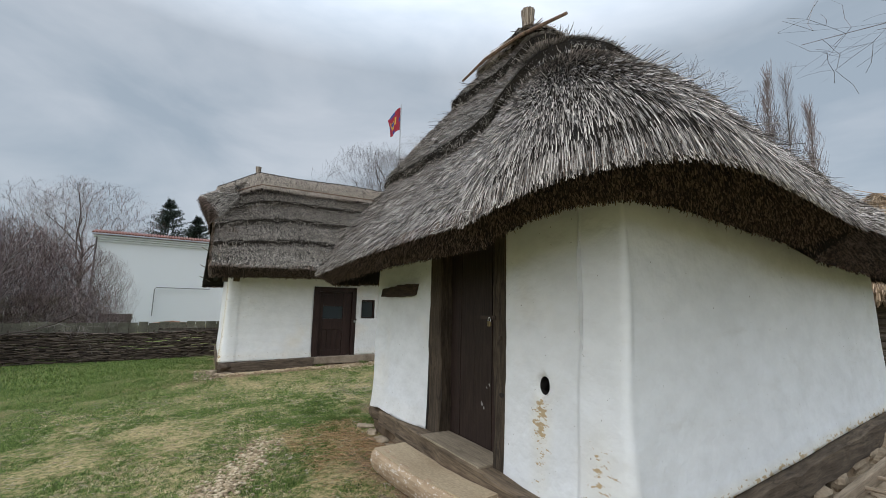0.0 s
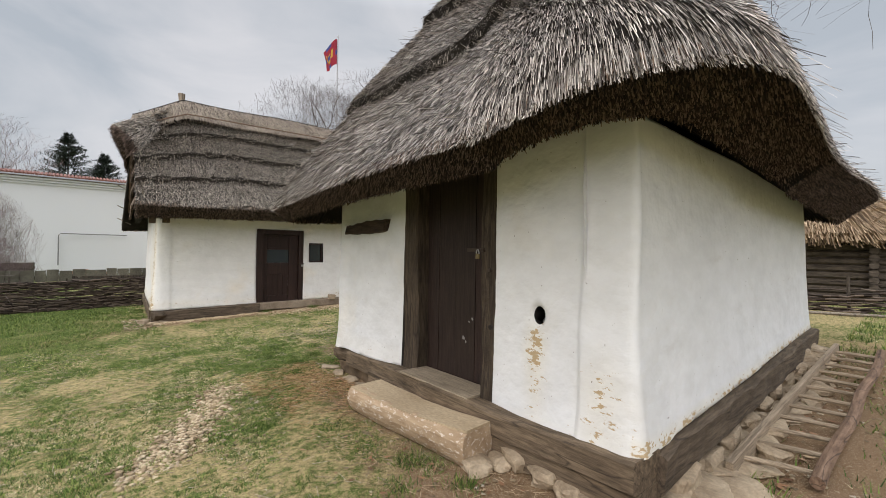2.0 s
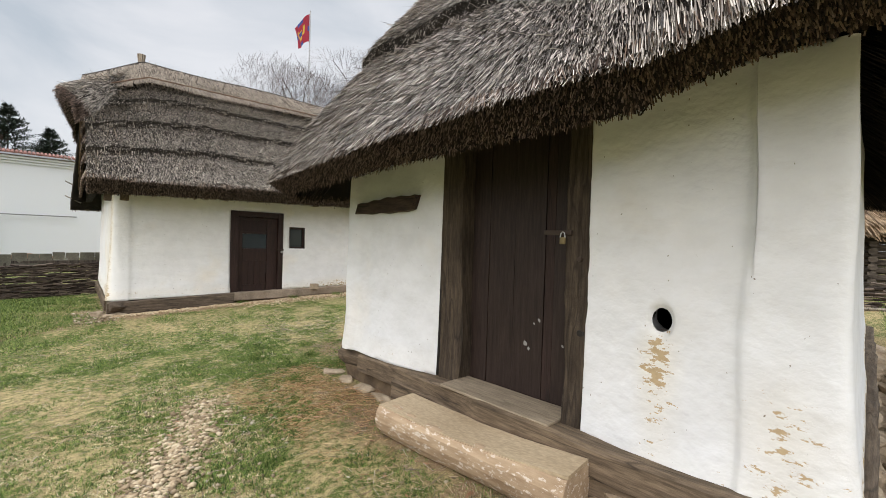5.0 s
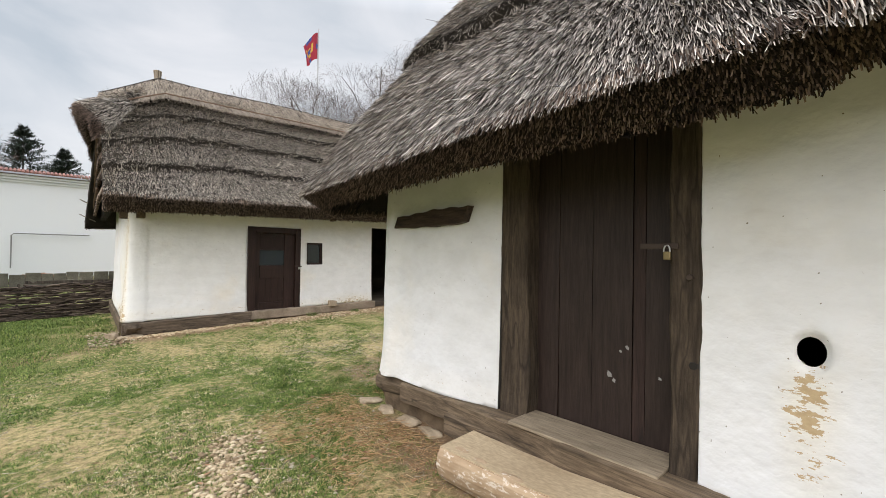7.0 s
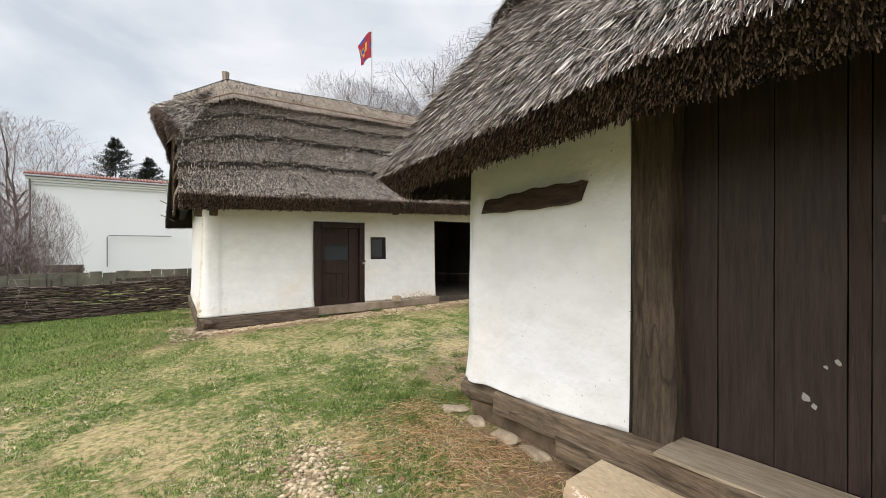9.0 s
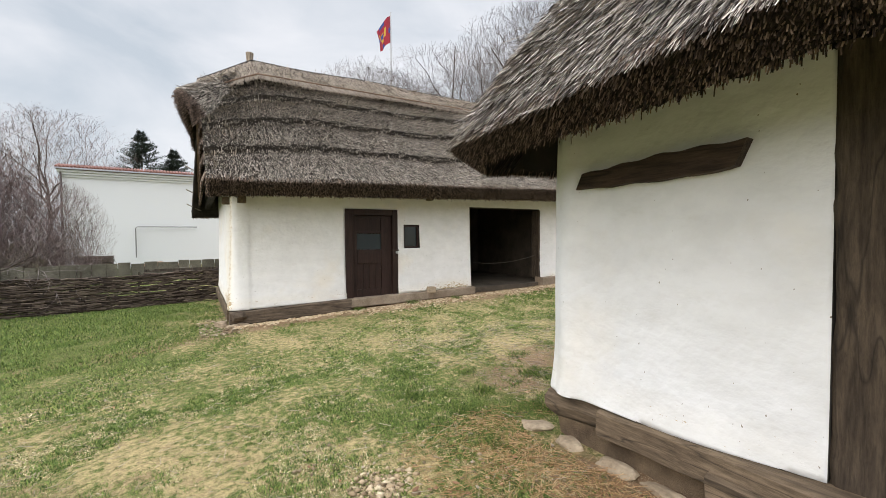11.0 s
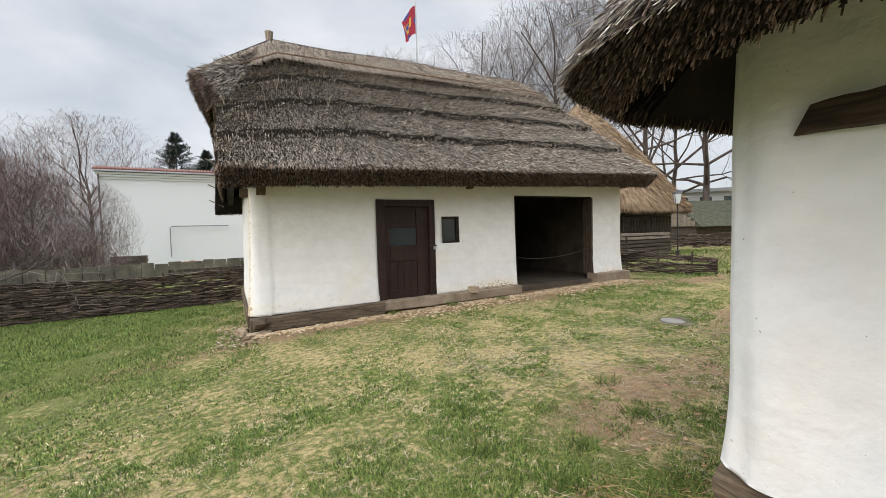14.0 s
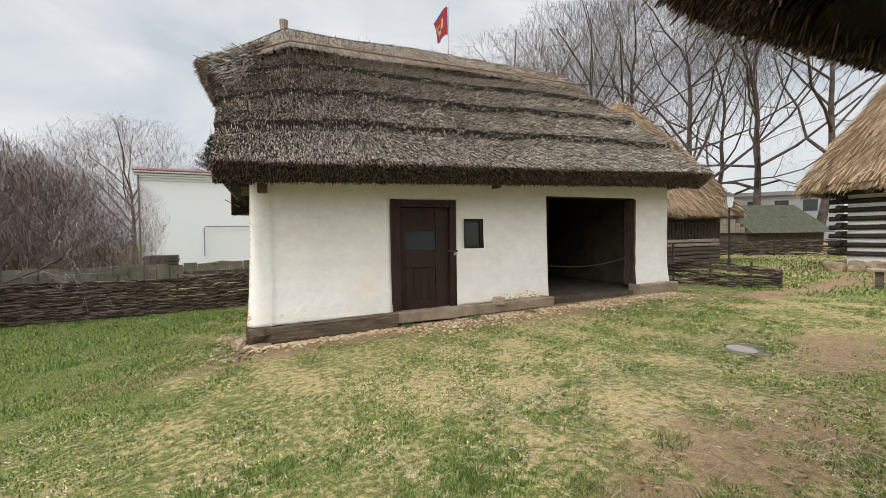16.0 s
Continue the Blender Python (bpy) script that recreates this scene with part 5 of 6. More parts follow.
def ladder():
    ob = tagged(thing("ladder"), "long grey wooden ladder lying on the earth", "ladder")
    a0, a1 = Vector((3.12, 1.28, gz(3.1, 1.2) + 0.07)), Vector((6.95, 1.16, gz(7, 1.1) + 0.06))
    b0, b1 = Vector((3.3, 0.86, gz(3.25, 0.85) + 0.07)), Vector((6.95, 0.76, gz(7, 0.7) + 0.06))
    d = (a1 - a0).normalized()
    bm = box(-0.025, 0.025, 0, (a1 - a0).length, -0.06, 0.06, 0.008, 0.006, 6)
    ob2 = part("stringer", bm, M_LADDER, ob, "planed grey rail")
    ob2.matrix_local = Matrix.Translation(a0) @ d.to_track_quat("Y", "Z").to_matrix().to_4x4()
    n = 14
    part("stringer", tube([tuple(b0.lerp(b1, k / n) + Vector((0, 0.012 * math.sin(k), 0.008 * math.cos(k * 1.7)))) for k in range(n + 1)], 0.042, 8), M_BARK_RED, ob, "round rail with reddish bark")
    for k in range(12):
        t = 0.06 + k * 0.08
        p, q = a0.lerp(a1, t), b0.lerp(b1, t - 0.02)
        part("rung", tube([tuple(p), tuple(p.lerp(q, 0.5) + Vector((0, 0, 0.004))), tuple(q)], [0.018, 0.02, 0.017], 7), M_LADDER, ob)
    part("peg", tube([(3.45, 1.33, gz(3.45, 1.33)), (3.47, 1.34, gz(3.45, 1.33) + 0.16)], 0.018, 6), M_LADDER, ob)


ladder()


def inspection_cover():
    x, y = 6.5, 8.3
    z = gz(x, y)
    ob = tagged(thing("well_cover", pose(x, y, z, 2, 3, -20)), "low round metal cover on a rusty board", "cover")
    part("board", box(-0.05, 0.55, -0.28, 0.22, -0.03, 0.03, 0.01, 0.012, 3), M_BROWNLOG, ob, "rotten brown board")
    part("lid", tube([(0, 0, 0.0), (0, 0, 0.035), (0, 0, 0.045)], [0.17, 0.17, 0.14], 18), plain("galvanised", (0.2, 0.19, 0.165), 0.85, 0.0), ob, "dented grey metal lid")


inspection_cover()

# ---- wattle fences ----


def wattle(name, pts, rows, height, stake_gap, seed, label, rod_r=0.014, mess=0.02, stake_up=0.12, y_off=0.0, top_slope=0.0):
    ob = tagged(thing(name), label, "fence")
    rr = np.random.default_rng(seed)
    P = np.array(pts, float)
    L = np.r_[0, np.cumsum(np.linalg.norm(np.diff(P, axis=0), axis=1))]

    def at(u):
        return np.interp(u, L, P[:, 0]), np.interp(u, L, P[:, 1])

    n_st = int(L[-1] / stake_gap) + 1
    for k in range(n_st):
        x, y = at(min(k * stake_gap, L[-1]))
        x, y = float(x), float(y)
        z = gz(x, y)
        lean = rr.normal(0, 0.03, 2)
        hh = height * (1 - top_slope * min(k * stake_gap, L[-1]) / L[-1]) + stake_up * (0.4 + rr.random())
        part("stake", tube([(x, y, z - 0.1), (x + lean[0], y + lean[1], z + hh)], [0.035, 0.028], 6), M_STAKE, ob)
    A, B, R = [], [], []
    d = np.gradient(P, axis=0)[0]
    nrm = np.array([-d[1], d[0]]) / np.hypot(*d)
    for r in range(rows):
        u = -rr.random() * 1.5
        while u < L[-1]:
            ln = 1.6 + 1.6 * rr.random()
            us = np.clip(np.linspace(u, u + ln, 14), 0, L[-1])
            x, y = at(us)
            ph = math.pi * us / stake_gap + math.pi * (r % 2)
            off = 0.04 * np.cos(ph)
            hfac = (r + 0.4) / rows * (1 - top_slope * us / L[-1])
            z = ground_z(x, y) + height * hfac + mess * rr.standard_normal() + 0.02 * np.sin(us * 2.1 + r) + mess * 0.5 * rr.standard_normal(14)
            pts3 = np.stack([x + nrm[0] * off, y + nrm[1] * off, z], -1)
            A.append(pts3[:-1])
            B.append(pts3[1:])
            R.append(np.full(13, rod_r * (0.6 + 0.8 * rr.random())))
            u += ln * 0.8
    A, B, R = np.vstack(A), np.vstack(B), np.concatenate(R)
    ok = np.linalg.norm(A - B, axis=1) > 0.01
    v, q = rods(A[ok], B[ok], R[ok], R[ok] * 0.95, 4)
    tagged(link_mesh("withy_weave", raw_mesh("withy_weave", v, q), M_WITHY, ob), kind="stuff")
    return ob


wattle("wattle_fence", [(3.0, 18.9), (-4.5, 18.6), (-13, 18.2)], 58, 1.0, 1.25, 5, "low fence of dark woven hazel rods", 0.02, 0.035)


def board_fence():
    ob = tagged(thing("board_fence"), "row of short lichen-grey boards above the wattle", "fence")
    rr = random.Random(8)
    x = 2.6
    while x > -13:
        w = rr.uniform(0.26, 0.44)
        y = 18.98 + 0.04 * (x - 3) + 0.08
        z = gz(x, y)
        bm = box(x - w + 0.012, x, y, y + 0.035, z + 0.98, z + 1.34 + rr.uniform(-0.03, 0.03), 0.006, 0.006, 1, int(x * 7))
        part("board", bm, M_BOARD, ob)
        x -= w
    part("rail", box(-13, 2.6, 18.98 + 0.04 * -8, 19.02 + 0.04 * -8, -0.35, -0.27), M_STAKE, ob).matrix_local = pose(0, 0.27, 0.6, 0, 0, 0)


board_fence()
wattle("wattle_fence", [(11.0, 13.4), (12.0, 12.2), (13.0, 10.9)], 24, 0.8, 0.85, 9, "collapsing fence of woven grey rods", 0.02, 0.03, 0.3, 0, 0.4)
wattle("wattle_fence", [(12.4, 6.0), (12.2, 3.0), (12.0, -1.0)], 12, 0.42, 0.9, 12, "low fence of dark woven rods", 0.02, 0.03, 0.25)
tagged(part("ground_pole", tube([(11.7, 5.5, gz(11.7, 5.5) + 0.03), (11.5, 2, gz(11.5, 2) + 0.03), (11.4, -1, gz(11.4, -1) + 0.03)], 0.035, 6), M_GREY_WOOD), "pale pole lying on the grass", "pole")
wattle("wattle_fence", [(24, 24), (28.5, 17.5), (34, 9)], 12, 0.9, 1.4, 15, "distant fence of woven grey rods", 0.03, 0.03)

# ---- neighbouring farm buildings ----


def straw_barn(name, x0, x1, y0, y1, over, eave, ridge, seed, label, count, wall_mat, logs):
    ob = tagged(thing(name), label, "barn")
    cy = (y0 + y1) / 2
    grid = hip_grid(x0 - over, x1 + over, y0 - over, y1 + over, 0.9, lambda x, y: eave, (ridge[0], ridge[1], cy, ridge[2]), 150, 22, 0.18)
    thatch(ob, grid, 0.35, (M_STRAW_CORE, M_STRAW, M_STRAW), count, 0.36, 0.024, 1, 0, 0.09, count // 4, seed, 0.24, 1.0, 1, ("thatch_body", "straw_layer", "straw_edge"))
    soffit(ob, grid, 0.35, (x0 + 0.2, x1 - 0.2, y0 + 0.2, y1 - 0.2), M_STRAW_CORE, eave + 0.35)
    base = gz((x0 + x1) / 2, cy)
    # solid core; M_BLACK here paints the barn's dark inside between the logs
    part("inner_wall", box(x0 + 0.05, x1 - 0.05, y0 + 0.09, y1 - 0.09, base - 0.3, eave + 0.5), wall_mat, ob)
    z, k = gz(x0, y0) - 0.05 + (0.32 if wall_mat is M_WHITE_FAR else 0), 0
    while z < eave + 0.25:
        for p, q in (((x0, y0 - 0.35), (x0, y1 + 0.35)), ((x0 - 0.35, y0), (x1, y0)), ((x0 - 0.35, y1), (x1, y1))):
            along_y = p[0] == q[0]
            zz = z + (0 if along_y else logs * 0.5)
            part("log", tube([(p[0], p[1], zz + logs * 0.5), ((p[0] + q[0]) / 2, (p[1] + q[1]) / 2, zz + logs * 0.5), (q[0], q[1], zz + logs * 0.5)], logs * 0.5, 7), M_BROWNLOG if wall_mat is M_BLACK else M_DARKLOG, ob)
        z += logs * (1.0 if wall_mat is M_BLACK else 1.75)
    return ob


straw_barn("straw_barn", 15.3, 21.4, 17.4, 23.2, 0.95, 2.1, (17.9, 18.5, 7.8), 51, "open timber barn with a shaggy tan straw roof", 26000, M_BLACK, 0.2)
straw_barn("log_barn", 15.0, 19.5, 1.3, 5.3, 0.75, 2.0, (16.9, 17.9, 5.0), 52, "brown log barn with a shaggy tan straw roof", 16000, M_BLACK, 0.19)
straw_barn("log_house", 18.6, 25.5, 6.8, 11.8, 1.1, 2.65, (21.0, 23.0, 8.6), 53, "dark log house with white chinking and straw roof", 26000, M_WHITE_FAR, 0.16)
for i in range(11):
    y = 11.9 - i * 0.48
    stone(18.5 + 0.1 * (i % 2), y, gz(18.5, y) - 0.02, 0.55, 0.52, 0.42, i * 17, 90 + i, "rounded grey boulder under the log house", "house foundation boulders")


def slat_wall():
    ob = tagged(thing("slat_screen"), "dark lath screen with stacked planks", "screen")
    d0, d1 = Vector((20.6, 16.9, 0)), Vector((15.3, 16.9, 0))
    z = gz(18, 17)
    for k in range(26):
        p = d0.lerp(d1, k / 25)
        part("lath", box(p.x - 0.03, p.x + 0.03, p.y - 0.03, p.y + 0.03, z + 0.5, z + 1.9), M_STAKE, ob)
    for k in range(7):
        part("plank", box(15.4, 19.8, 16.4, 16.6, z + 0.02 + k * 0.17, z + 0.14 + k * 0.17, 0.01, 0.03, 3, k), M_GREY_WOOD if k > 4 else M_BROWNLOG, ob)


slat_wall()


def shingle_shed():
    ob = tagged(thing("shingle_shed", pose(34.5, 22.5, gz(34, 22), 0, 0, -112) @ Matrix.Scale(0.8, 4)), "grey log shed with a mossy shingle roof", "shed")
    part("wall", box(-3, 3, -3.4, 3.4, -0.3, 2.0), M_BROWNLOG, ob)
    for k in range(8):
        part("log", tube([(-3.06, -3.6, 0.1 + k * 0.24), (-3.06, 3.6, 0.1 + k * 0.24)], 0.12, 6), M_BROWNLOG, ob)
    bm = bmesh.new()
    pr = [(-3.9, -3.6, 1.7), (3.9, -3.6, 1.7), (0, -3.6, 4.2), (-3.9, 3.6, 1.7), (3.9, 3.6, 1.7), (0, 3.6, 4.2)]
    vs = [bm.verts.new(p) for p in pr]
    for f in ((0, 2, 5, 3), (2, 1, 4, 5), (0, 1, 2), (3, 5, 4), (0, 3, 4, 1)):
        bm.faces.new([vs[i] for i in f])
    bmesh.ops.recalc_face_normals(bm, faces=list(bm.faces))
    part("roof", bm, M_MOSS_ROOF, ob, "mossy green shingle roof")
    for k in range(12):
        x = -2.9 + k * 0.5
        top = 4.05 - abs(x + 0.22) * 0.64
        part("gable_board", box(x, x + 0.46, -3.66, -3.62, 1.75, top), M_GREY_WOOD, ob)


shingle_shed()


def white_building():
    ob = tagged(thing("white_building"), "long white rendered building with a red tiled roof edge", "building")
    x0, x1, y0, y1, z0, z1 = -7.0, 16.0, 49.5, 60.0, -1.5, 7.0
    part("wall", box(x0, x1, y0, y1, z0, z1), M_WHITE_FAR, ob)
    for k in range(3):
        part("cornice", box(x0 - 0.1 - 0.1 * k, x1, y0 - 0.1 - 0.12 * k, y0, z1 - 0.55 + 0.2 * k, z1 - 0.37 + 0.2 * k, 0.02), M_WHITE_FAR, ob)
    part("gutter", box(x0 - 0.4, x1, y0 - 0.52, y0 - 0.36, z1 + 0.06, z1 + 0.2, 0.03), plain("zinc", (0.4, 0.41, 0.43), 0.5, 0.5), ob)
    for k in range(96):
        x = x0 - 0.3 + k * 0.245
        part("roof_tile", tube([(x, y0 - 0.5, z1 + 0.24), (x, y0 + 1.2, z1 + 0.62)], 0.11, 6), M_TILE, ob)
    part("roof", box(x0 - 0.3, x1, y0 - 0.4, y1, z1 + 0.05, z1 + 0.2), M_TILE, ob)
    part("pipe", tube([(-2.2, y0 - 0.3, -0.4), (-2.2, y0 - 0.3, 2.2), (-2.05, y0 - 0.3, 2.35), (2.5, y0 - 0.3, 2.35)], 0.05, 6), plain("pipe_grey", (0.2, 0.2, 0.2), 0.6), ob)
    part("drainpipe", tube([(x0 - 0.05, y0 - 0.2, z0), (x0 - 0.05, y0 - 0.2, z1)], 0.07, 6), plain("pipe_dark", (0.12, 0.1, 0.1), 0.6), ob)


white_building()


def brick_stack():
    z = gz(-3.2, 36)
    ob = tagged(thing("brick_stack", pose(-3.6, 36, z)), "squat brown brick pile behind the fence", "brick pile")
    for r in range(8):
        part("brick_course", box(-0.9 + 0.02 * (r % 2), 0.9 - 0.02 * (r % 3), -0.4, 0.4, r * 0.2 - 0.1, r * 0.2 + 0.08, 0.02, 0.02, 2, r), M_BROWNLOG, ob)
    ob2 = tagged(thing("tile_pile", pose(-0.3, 36, z)), "small heap of orange clay tiles", "tiles")
    for k in range(7):
        part("tile", box(-1.2 + k * 0.32, -0.85 + k * 0.32, -0.3, 0.3, 0.75, 1.02 - 0.05 * abs(k - 3), 0.03, 0.03, 1, k), M_CLAYTILE, ob2)
    part("pallet", box(-1.2, 1.2, -0.4, 0.4, 0.0, 0.75, 0.03), M_BROWNLOG, ob2)


brick_stack()


def far_block(x, y, w, d, h, rot, label):
    ob = tagged(thing("apartment_building", pose(x, y, -0.5, 0, 0, rot)), label, "building")
    part("wall", box(-w / 2, w / 2, -d / 2, d / 2, 0, h), M_GREY_FAR, ob)
    part("roof", box(-w / 2 - 0.5, w / 2 + 0.5, -d / 2 - 0.5, d / 2 + 0.5, h, h + 0.5), plain("roof_grey", (0.2, 0.21, 0.22), 0.8), ob)
    for s in range(max(1, int(h / 3.2))):
        for k in range(int(w / 3)):
            part("window", box(-w / 2 + 0.9 + k * 3, -w / 2 + 2.4 + k * 3, -d / 2 - 0.03, -d / 2 + 0.1, 1.0 + s * 3.2, 2.5 + s * 3.2), M_PANE, ob)


far_block(66, 44, 26, 10, 6.4, -52, "pale grey block glimpsed behind bare trees")


def street_lamp():
    x, y = 18.2, 15.1
    z = gz(x, y)
    ob = tagged(thing("street_lamp", pose(x, y, z)), "black iron lamp post with a glass lantern", "lamp")
    part("pole", tube([(0, 0, 0), (0, 0, 0.3), (0, 0, 0.34), (0, 0, 2.35)], [0.08, 0.07, 0.035, 0.03], 8), M_LAMP, ob)
    bm = bmesh.new()
    bmesh.ops.create_cone(bm, segments=4, radius1=0.12, radius2=0.2, depth=0.42, cap_ends=True)
    bmesh.ops.translate(bm, vec=(0, 0, 2.58), verts=list(bm.verts))
    part("lantern", bm, M_FROST, ob, "frosted lantern glass")
    bm = bmesh.new()
    bmesh.ops.create_cone(bm, segments=4, radius1=0.25, radius2=0.03, depth=0.16, cap_ends=True)
    bmesh.ops.translate(bm, vec=(0, 0, 2.88), verts=list(bm.verts))
    part("cap", bm, M_LAMP, ob)
    for k in range(4):
        a = math.pi / 2 * k
        part("lantern_bar", tube([(0.122 * math.cos(a), 0.122 * math.sin(a), 2.37), (0.205 * math.cos(a), 0.205 * math.sin(a), 2.8)], 0.012, 4), M_LAMP, ob)


street_lamp()


def small_bench():
    ob = tagged(thing("wooden_bench", pose(13.9, 8.9, gz(13.9, 8.9), 0, 0, 20)), "low weathered plank bench on the grass", "bench")
    part("seat", box(-0.15, 0.15, -0.7, 0.7, 0.36, 0.42, 0.01), M_GREY_WOOD, ob)
    for y in (-0.5, 0.5):
        part("leg", box(-0.08, 0.08, y - 0.07, y + 0.07, -0.05, 0.36, 0.01), M_BROWNLOG, ob)


small_bench()


def flag_pole():
    ob = tagged(thing("flagpole", pose(25.0, 52.6, -1)), "tall white flagpole flying a red heraldic flag", "flagpole")
    part("pole", tube([(0, 0, 0), (0, 0, 31.4)], [0.16, 0.07], 8), plain("pole_white", (0.5, 0.5, 0.52), 0.5), ob)
    nu, nv = 26, 22
    bm = bmesh.new()
    g = []
    for i in range(nu):
        row = []
        for k in range(nv):
            u, v = i / (nu - 1), k / (nv - 1)
            row.append(bm.verts.new((-0.1 - 2.3 * u * (1 - 0.25 * v) + 0.2 * u * u, -0.5 * math.sin(u * 7 + v * 2) * u ** 0.5, 30.9 - 3.5 * v - 2.6 * u * (1 - 0.45 * v) + 0.2 * math.sin(u * 6))))
        g.append(row)
    for i in range(nu - 1):
        for k in range(nv - 1):
            f = bm.faces.new((g[i][k], g[i + 1][k], g[i + 1][k + 1], g[i][k + 1]))
            u, v = (i + 0.5) / nu - 0.5, (k + 0.5) / nv - 0.5
            wing = abs(abs(u) - 0.16) < 0.05 and -0.25 < v < 0.1 or (abs(u) < 0.07 and -0.15 < v < 0.25) or (abs(u) < 0.16 and 0.02 < v < 0.1)
            blue = (abs(v) < 0.09 and abs(u) > 0.33) or (abs(u) < 0.1 and (v < -0.36 or v > 0.33)) or (abs(u) < 0.06 and abs(v) < 0.08)
            f.material_index = 2 if blue else (1 if wing else 0)
    ob2 = part("flag", bm, plain("flag_red", (0.38, 0.025, 0.05), 0.8), ob, "wind-blown red flag with yellow and blue emblem", True)
    ob2.data.materials.append(plain("flag_yellow", (0.65, 0.42, 0.06), 0.8))
    ob2.data.materials.append(plain("flag_blue", (0.06, 0.08, 0.3), 0.8))


flag_pole()

# ---- bare trees ----


def crown_segs(seed, height, clear, r0, hub, size, limbs, levels, leader=0.7, angle=0.75, fork=2, rise=0.1):
    """A leafless tree: a leader, rising limbs and fine twigs, all inside a rounded crown (hub: its middle height, size: half width and half height)."""
    rr = random.Random(seed)
    out = []

    def inside(p):
        k = 1 + 0.22 * noise.noise(p * (1.6 / size[0]) + Vector((seed, 0, 0)))
        return (math.hypot(p.x, p.y) / size[0]) ** 2 + ((p.z - hub) / (size[1] if p.z > hub else 2.2 * size[1])) ** 2 < k * k

    def limb(p, d, length, rad, lev):
        n = 4 if lev < 3 else (3 if lev < 5 else 1)
        turn = rr.uniform(0, 6.283)
        for i in range(n):
            wob = Vector((rr.uniform(-1, 1), rr.uniform(-1, 1), rr.uniform(-0.8, 0.9))) * (0.34 if lev < 3 else 0.38)
            d = (d + wob + Vector((0, 0, rise if lev < 3 else 0.3 * rise))).normalized()
            q = p + d * length / n
            if lev > 0 and not inside(q) and p.z > clear:
                return
            r1 = rad * 0.82
            out.append((p, q, rad, r1, lev))
            p, rad = q, r1
            if lev < levels and (i > 0 or lev > 1):
                for k in range(fork if lev < 3 else (2 if lev == 3 else int(rr.random() < 0.4))):
                    turn += 2.4
                    side = d.orthogonal().normalized()
                    side.rotate(Quaternion(d, turn + rr.uniform(-0.5, 0.5)))
                    a = rr.uniform(0.5, 1.0)
                    limb(p, (d * math.cos(a) + side * math.sin(a)).normalized(), length * rr.uniform(0.42, 0.7), rad * rr.uniform(0.42, 0.62), lev + 1)

    p, rad, d, n = Vector((0, 0, -0.3)), r0, Vector((0, 0, 1)), 9
    top = height * leader
    turn = rr.uniform(0, 6.283)
    for i in range(n):
        d = (Vector((0, 0, 1)) + Vector((rr.uniform(-1, 1), rr.uniform(-1, 1), 0)) * 0.13).normalized()
        q = p + d * (top / n)
        out.append((p, q, rad, rad * 0.88, 0))
        p, rad = q, rad * 0.88
        if p.z > clear:
            for k in range(limbs):
                turn += 2.4
                a = angle * rr.uniform(0.6, 1.25) * (1.15 - 0.5 * i / n)
                limb(p, Vector((math.cos(turn) * math.sin(a), math.sin(turn) * math.sin(a), math.cos(a))), (height - p.z) * rr.uniform(0.4, 0.62) + 0.1 * height, rad * rr.uniform(0.4, 0.62), 1)
    limb(p, d, (height - top), rad * 0.9, 1)
    return out


def tree(name, label, segs, twig_mat, bark=M_BARK, min_r=0.006):
    ob = tagged(thing(name), label, "tree")
    thick = [s for s in segs if s[4] <= 1]
    thin = [s for s in segs if s[4] > 1]
    for nm, ss, mat in (("trunk", thick, bark), ("crown", thin, twig_mat)):
        vs, qs, base = [], [], 0
        for sides, pick in ((6, [s for s in ss if s[4] <= 1]), (3, [s for s in ss if s[4] == 2]), (1, [s for s in ss if s[4] > 2])):
            if pick:
                a, b = np.array([tuple(s[0]) for s in pick]), np.array([tuple(s[1]) for s in pick])
                v, q = rods(a, b, np.maximum([s[2] for s in pick], min_r), np.maximum([s[3] for s in pick], min_r), sides)
                vs.append(v)
                qs.append(q + base)
                base += len(v)
        link_mesh(nm, raw_mesh(nm, np.vstack(vs), np.vstack(qs)), mat, ob)
    return ob


def plant(src, spots, first_label=""):
    for i, (x, y, sc, rot) in enumerate(spots):
        m = pose(x, y, gz(x, y), 0, 0, rot) @ Matrix.Scale(sc, 4)
        if i == 0:
            src.matrix_world = m
            src.scale = (sc, sc, sc)
        else:
            c = copy_thing(src, pose(x, y, gz(x, y), 0, 0, rot))
            c.scale = (sc, sc, sc)


def polar(az, d, ox=0.82, oy=5.07):
    return ox + d * math.sin(radians(az)), oy + d * math.cos(radians(az))


big = [tree("bare_tree", "tall leafless tree with dark spreading limbs", crown_segs(s, 16.0, 3.2, 0.25, 9.6, (6.8, 6.2), 2, 5, 0.66, 1.08, rise=0.05), M_TWIG, min_r=0.0048) for s in (11, 12, 15)]
spots = [[], [], []]
for i, (az, d, sc) in enumerate([(24.5, 50, 1.0), (29.5, 55, 1.0), (35.5, 46, 1.0), (41, 48, 1.0), (45.7, 40, 0.98), (51, 42, 1.05), (56.5, 40, 1.0), (62.5, 41, 1.0), (67.5, 40, 1.0), (48.5, 54, 1.0), (59.5, 52, 1.0)]):
    x, y = polar(az, d)
    spots[i % 3].append((x, y, sc * 1.5, i * 67))
for src, sp in zip(big, spots):
    plant(src, sp)
round_tree = tree("bare_tree", "round-crowned leafless tree with fine pale twigs", crown_segs(31, 13.0, 2.2, 0.3, 7.4, (7.2, 5.6), 2, 5, 0.5, 1.0), M_TWIG_PALE, min_r=0.008)
plant(round_tree, [(*polar(-9, 63, 0, 0), 1.32, 10), (*polar(-19, 62, 0, 0), 0.95, 80), (*polar(-28, 58, 0, 0), 1.1, 150)])
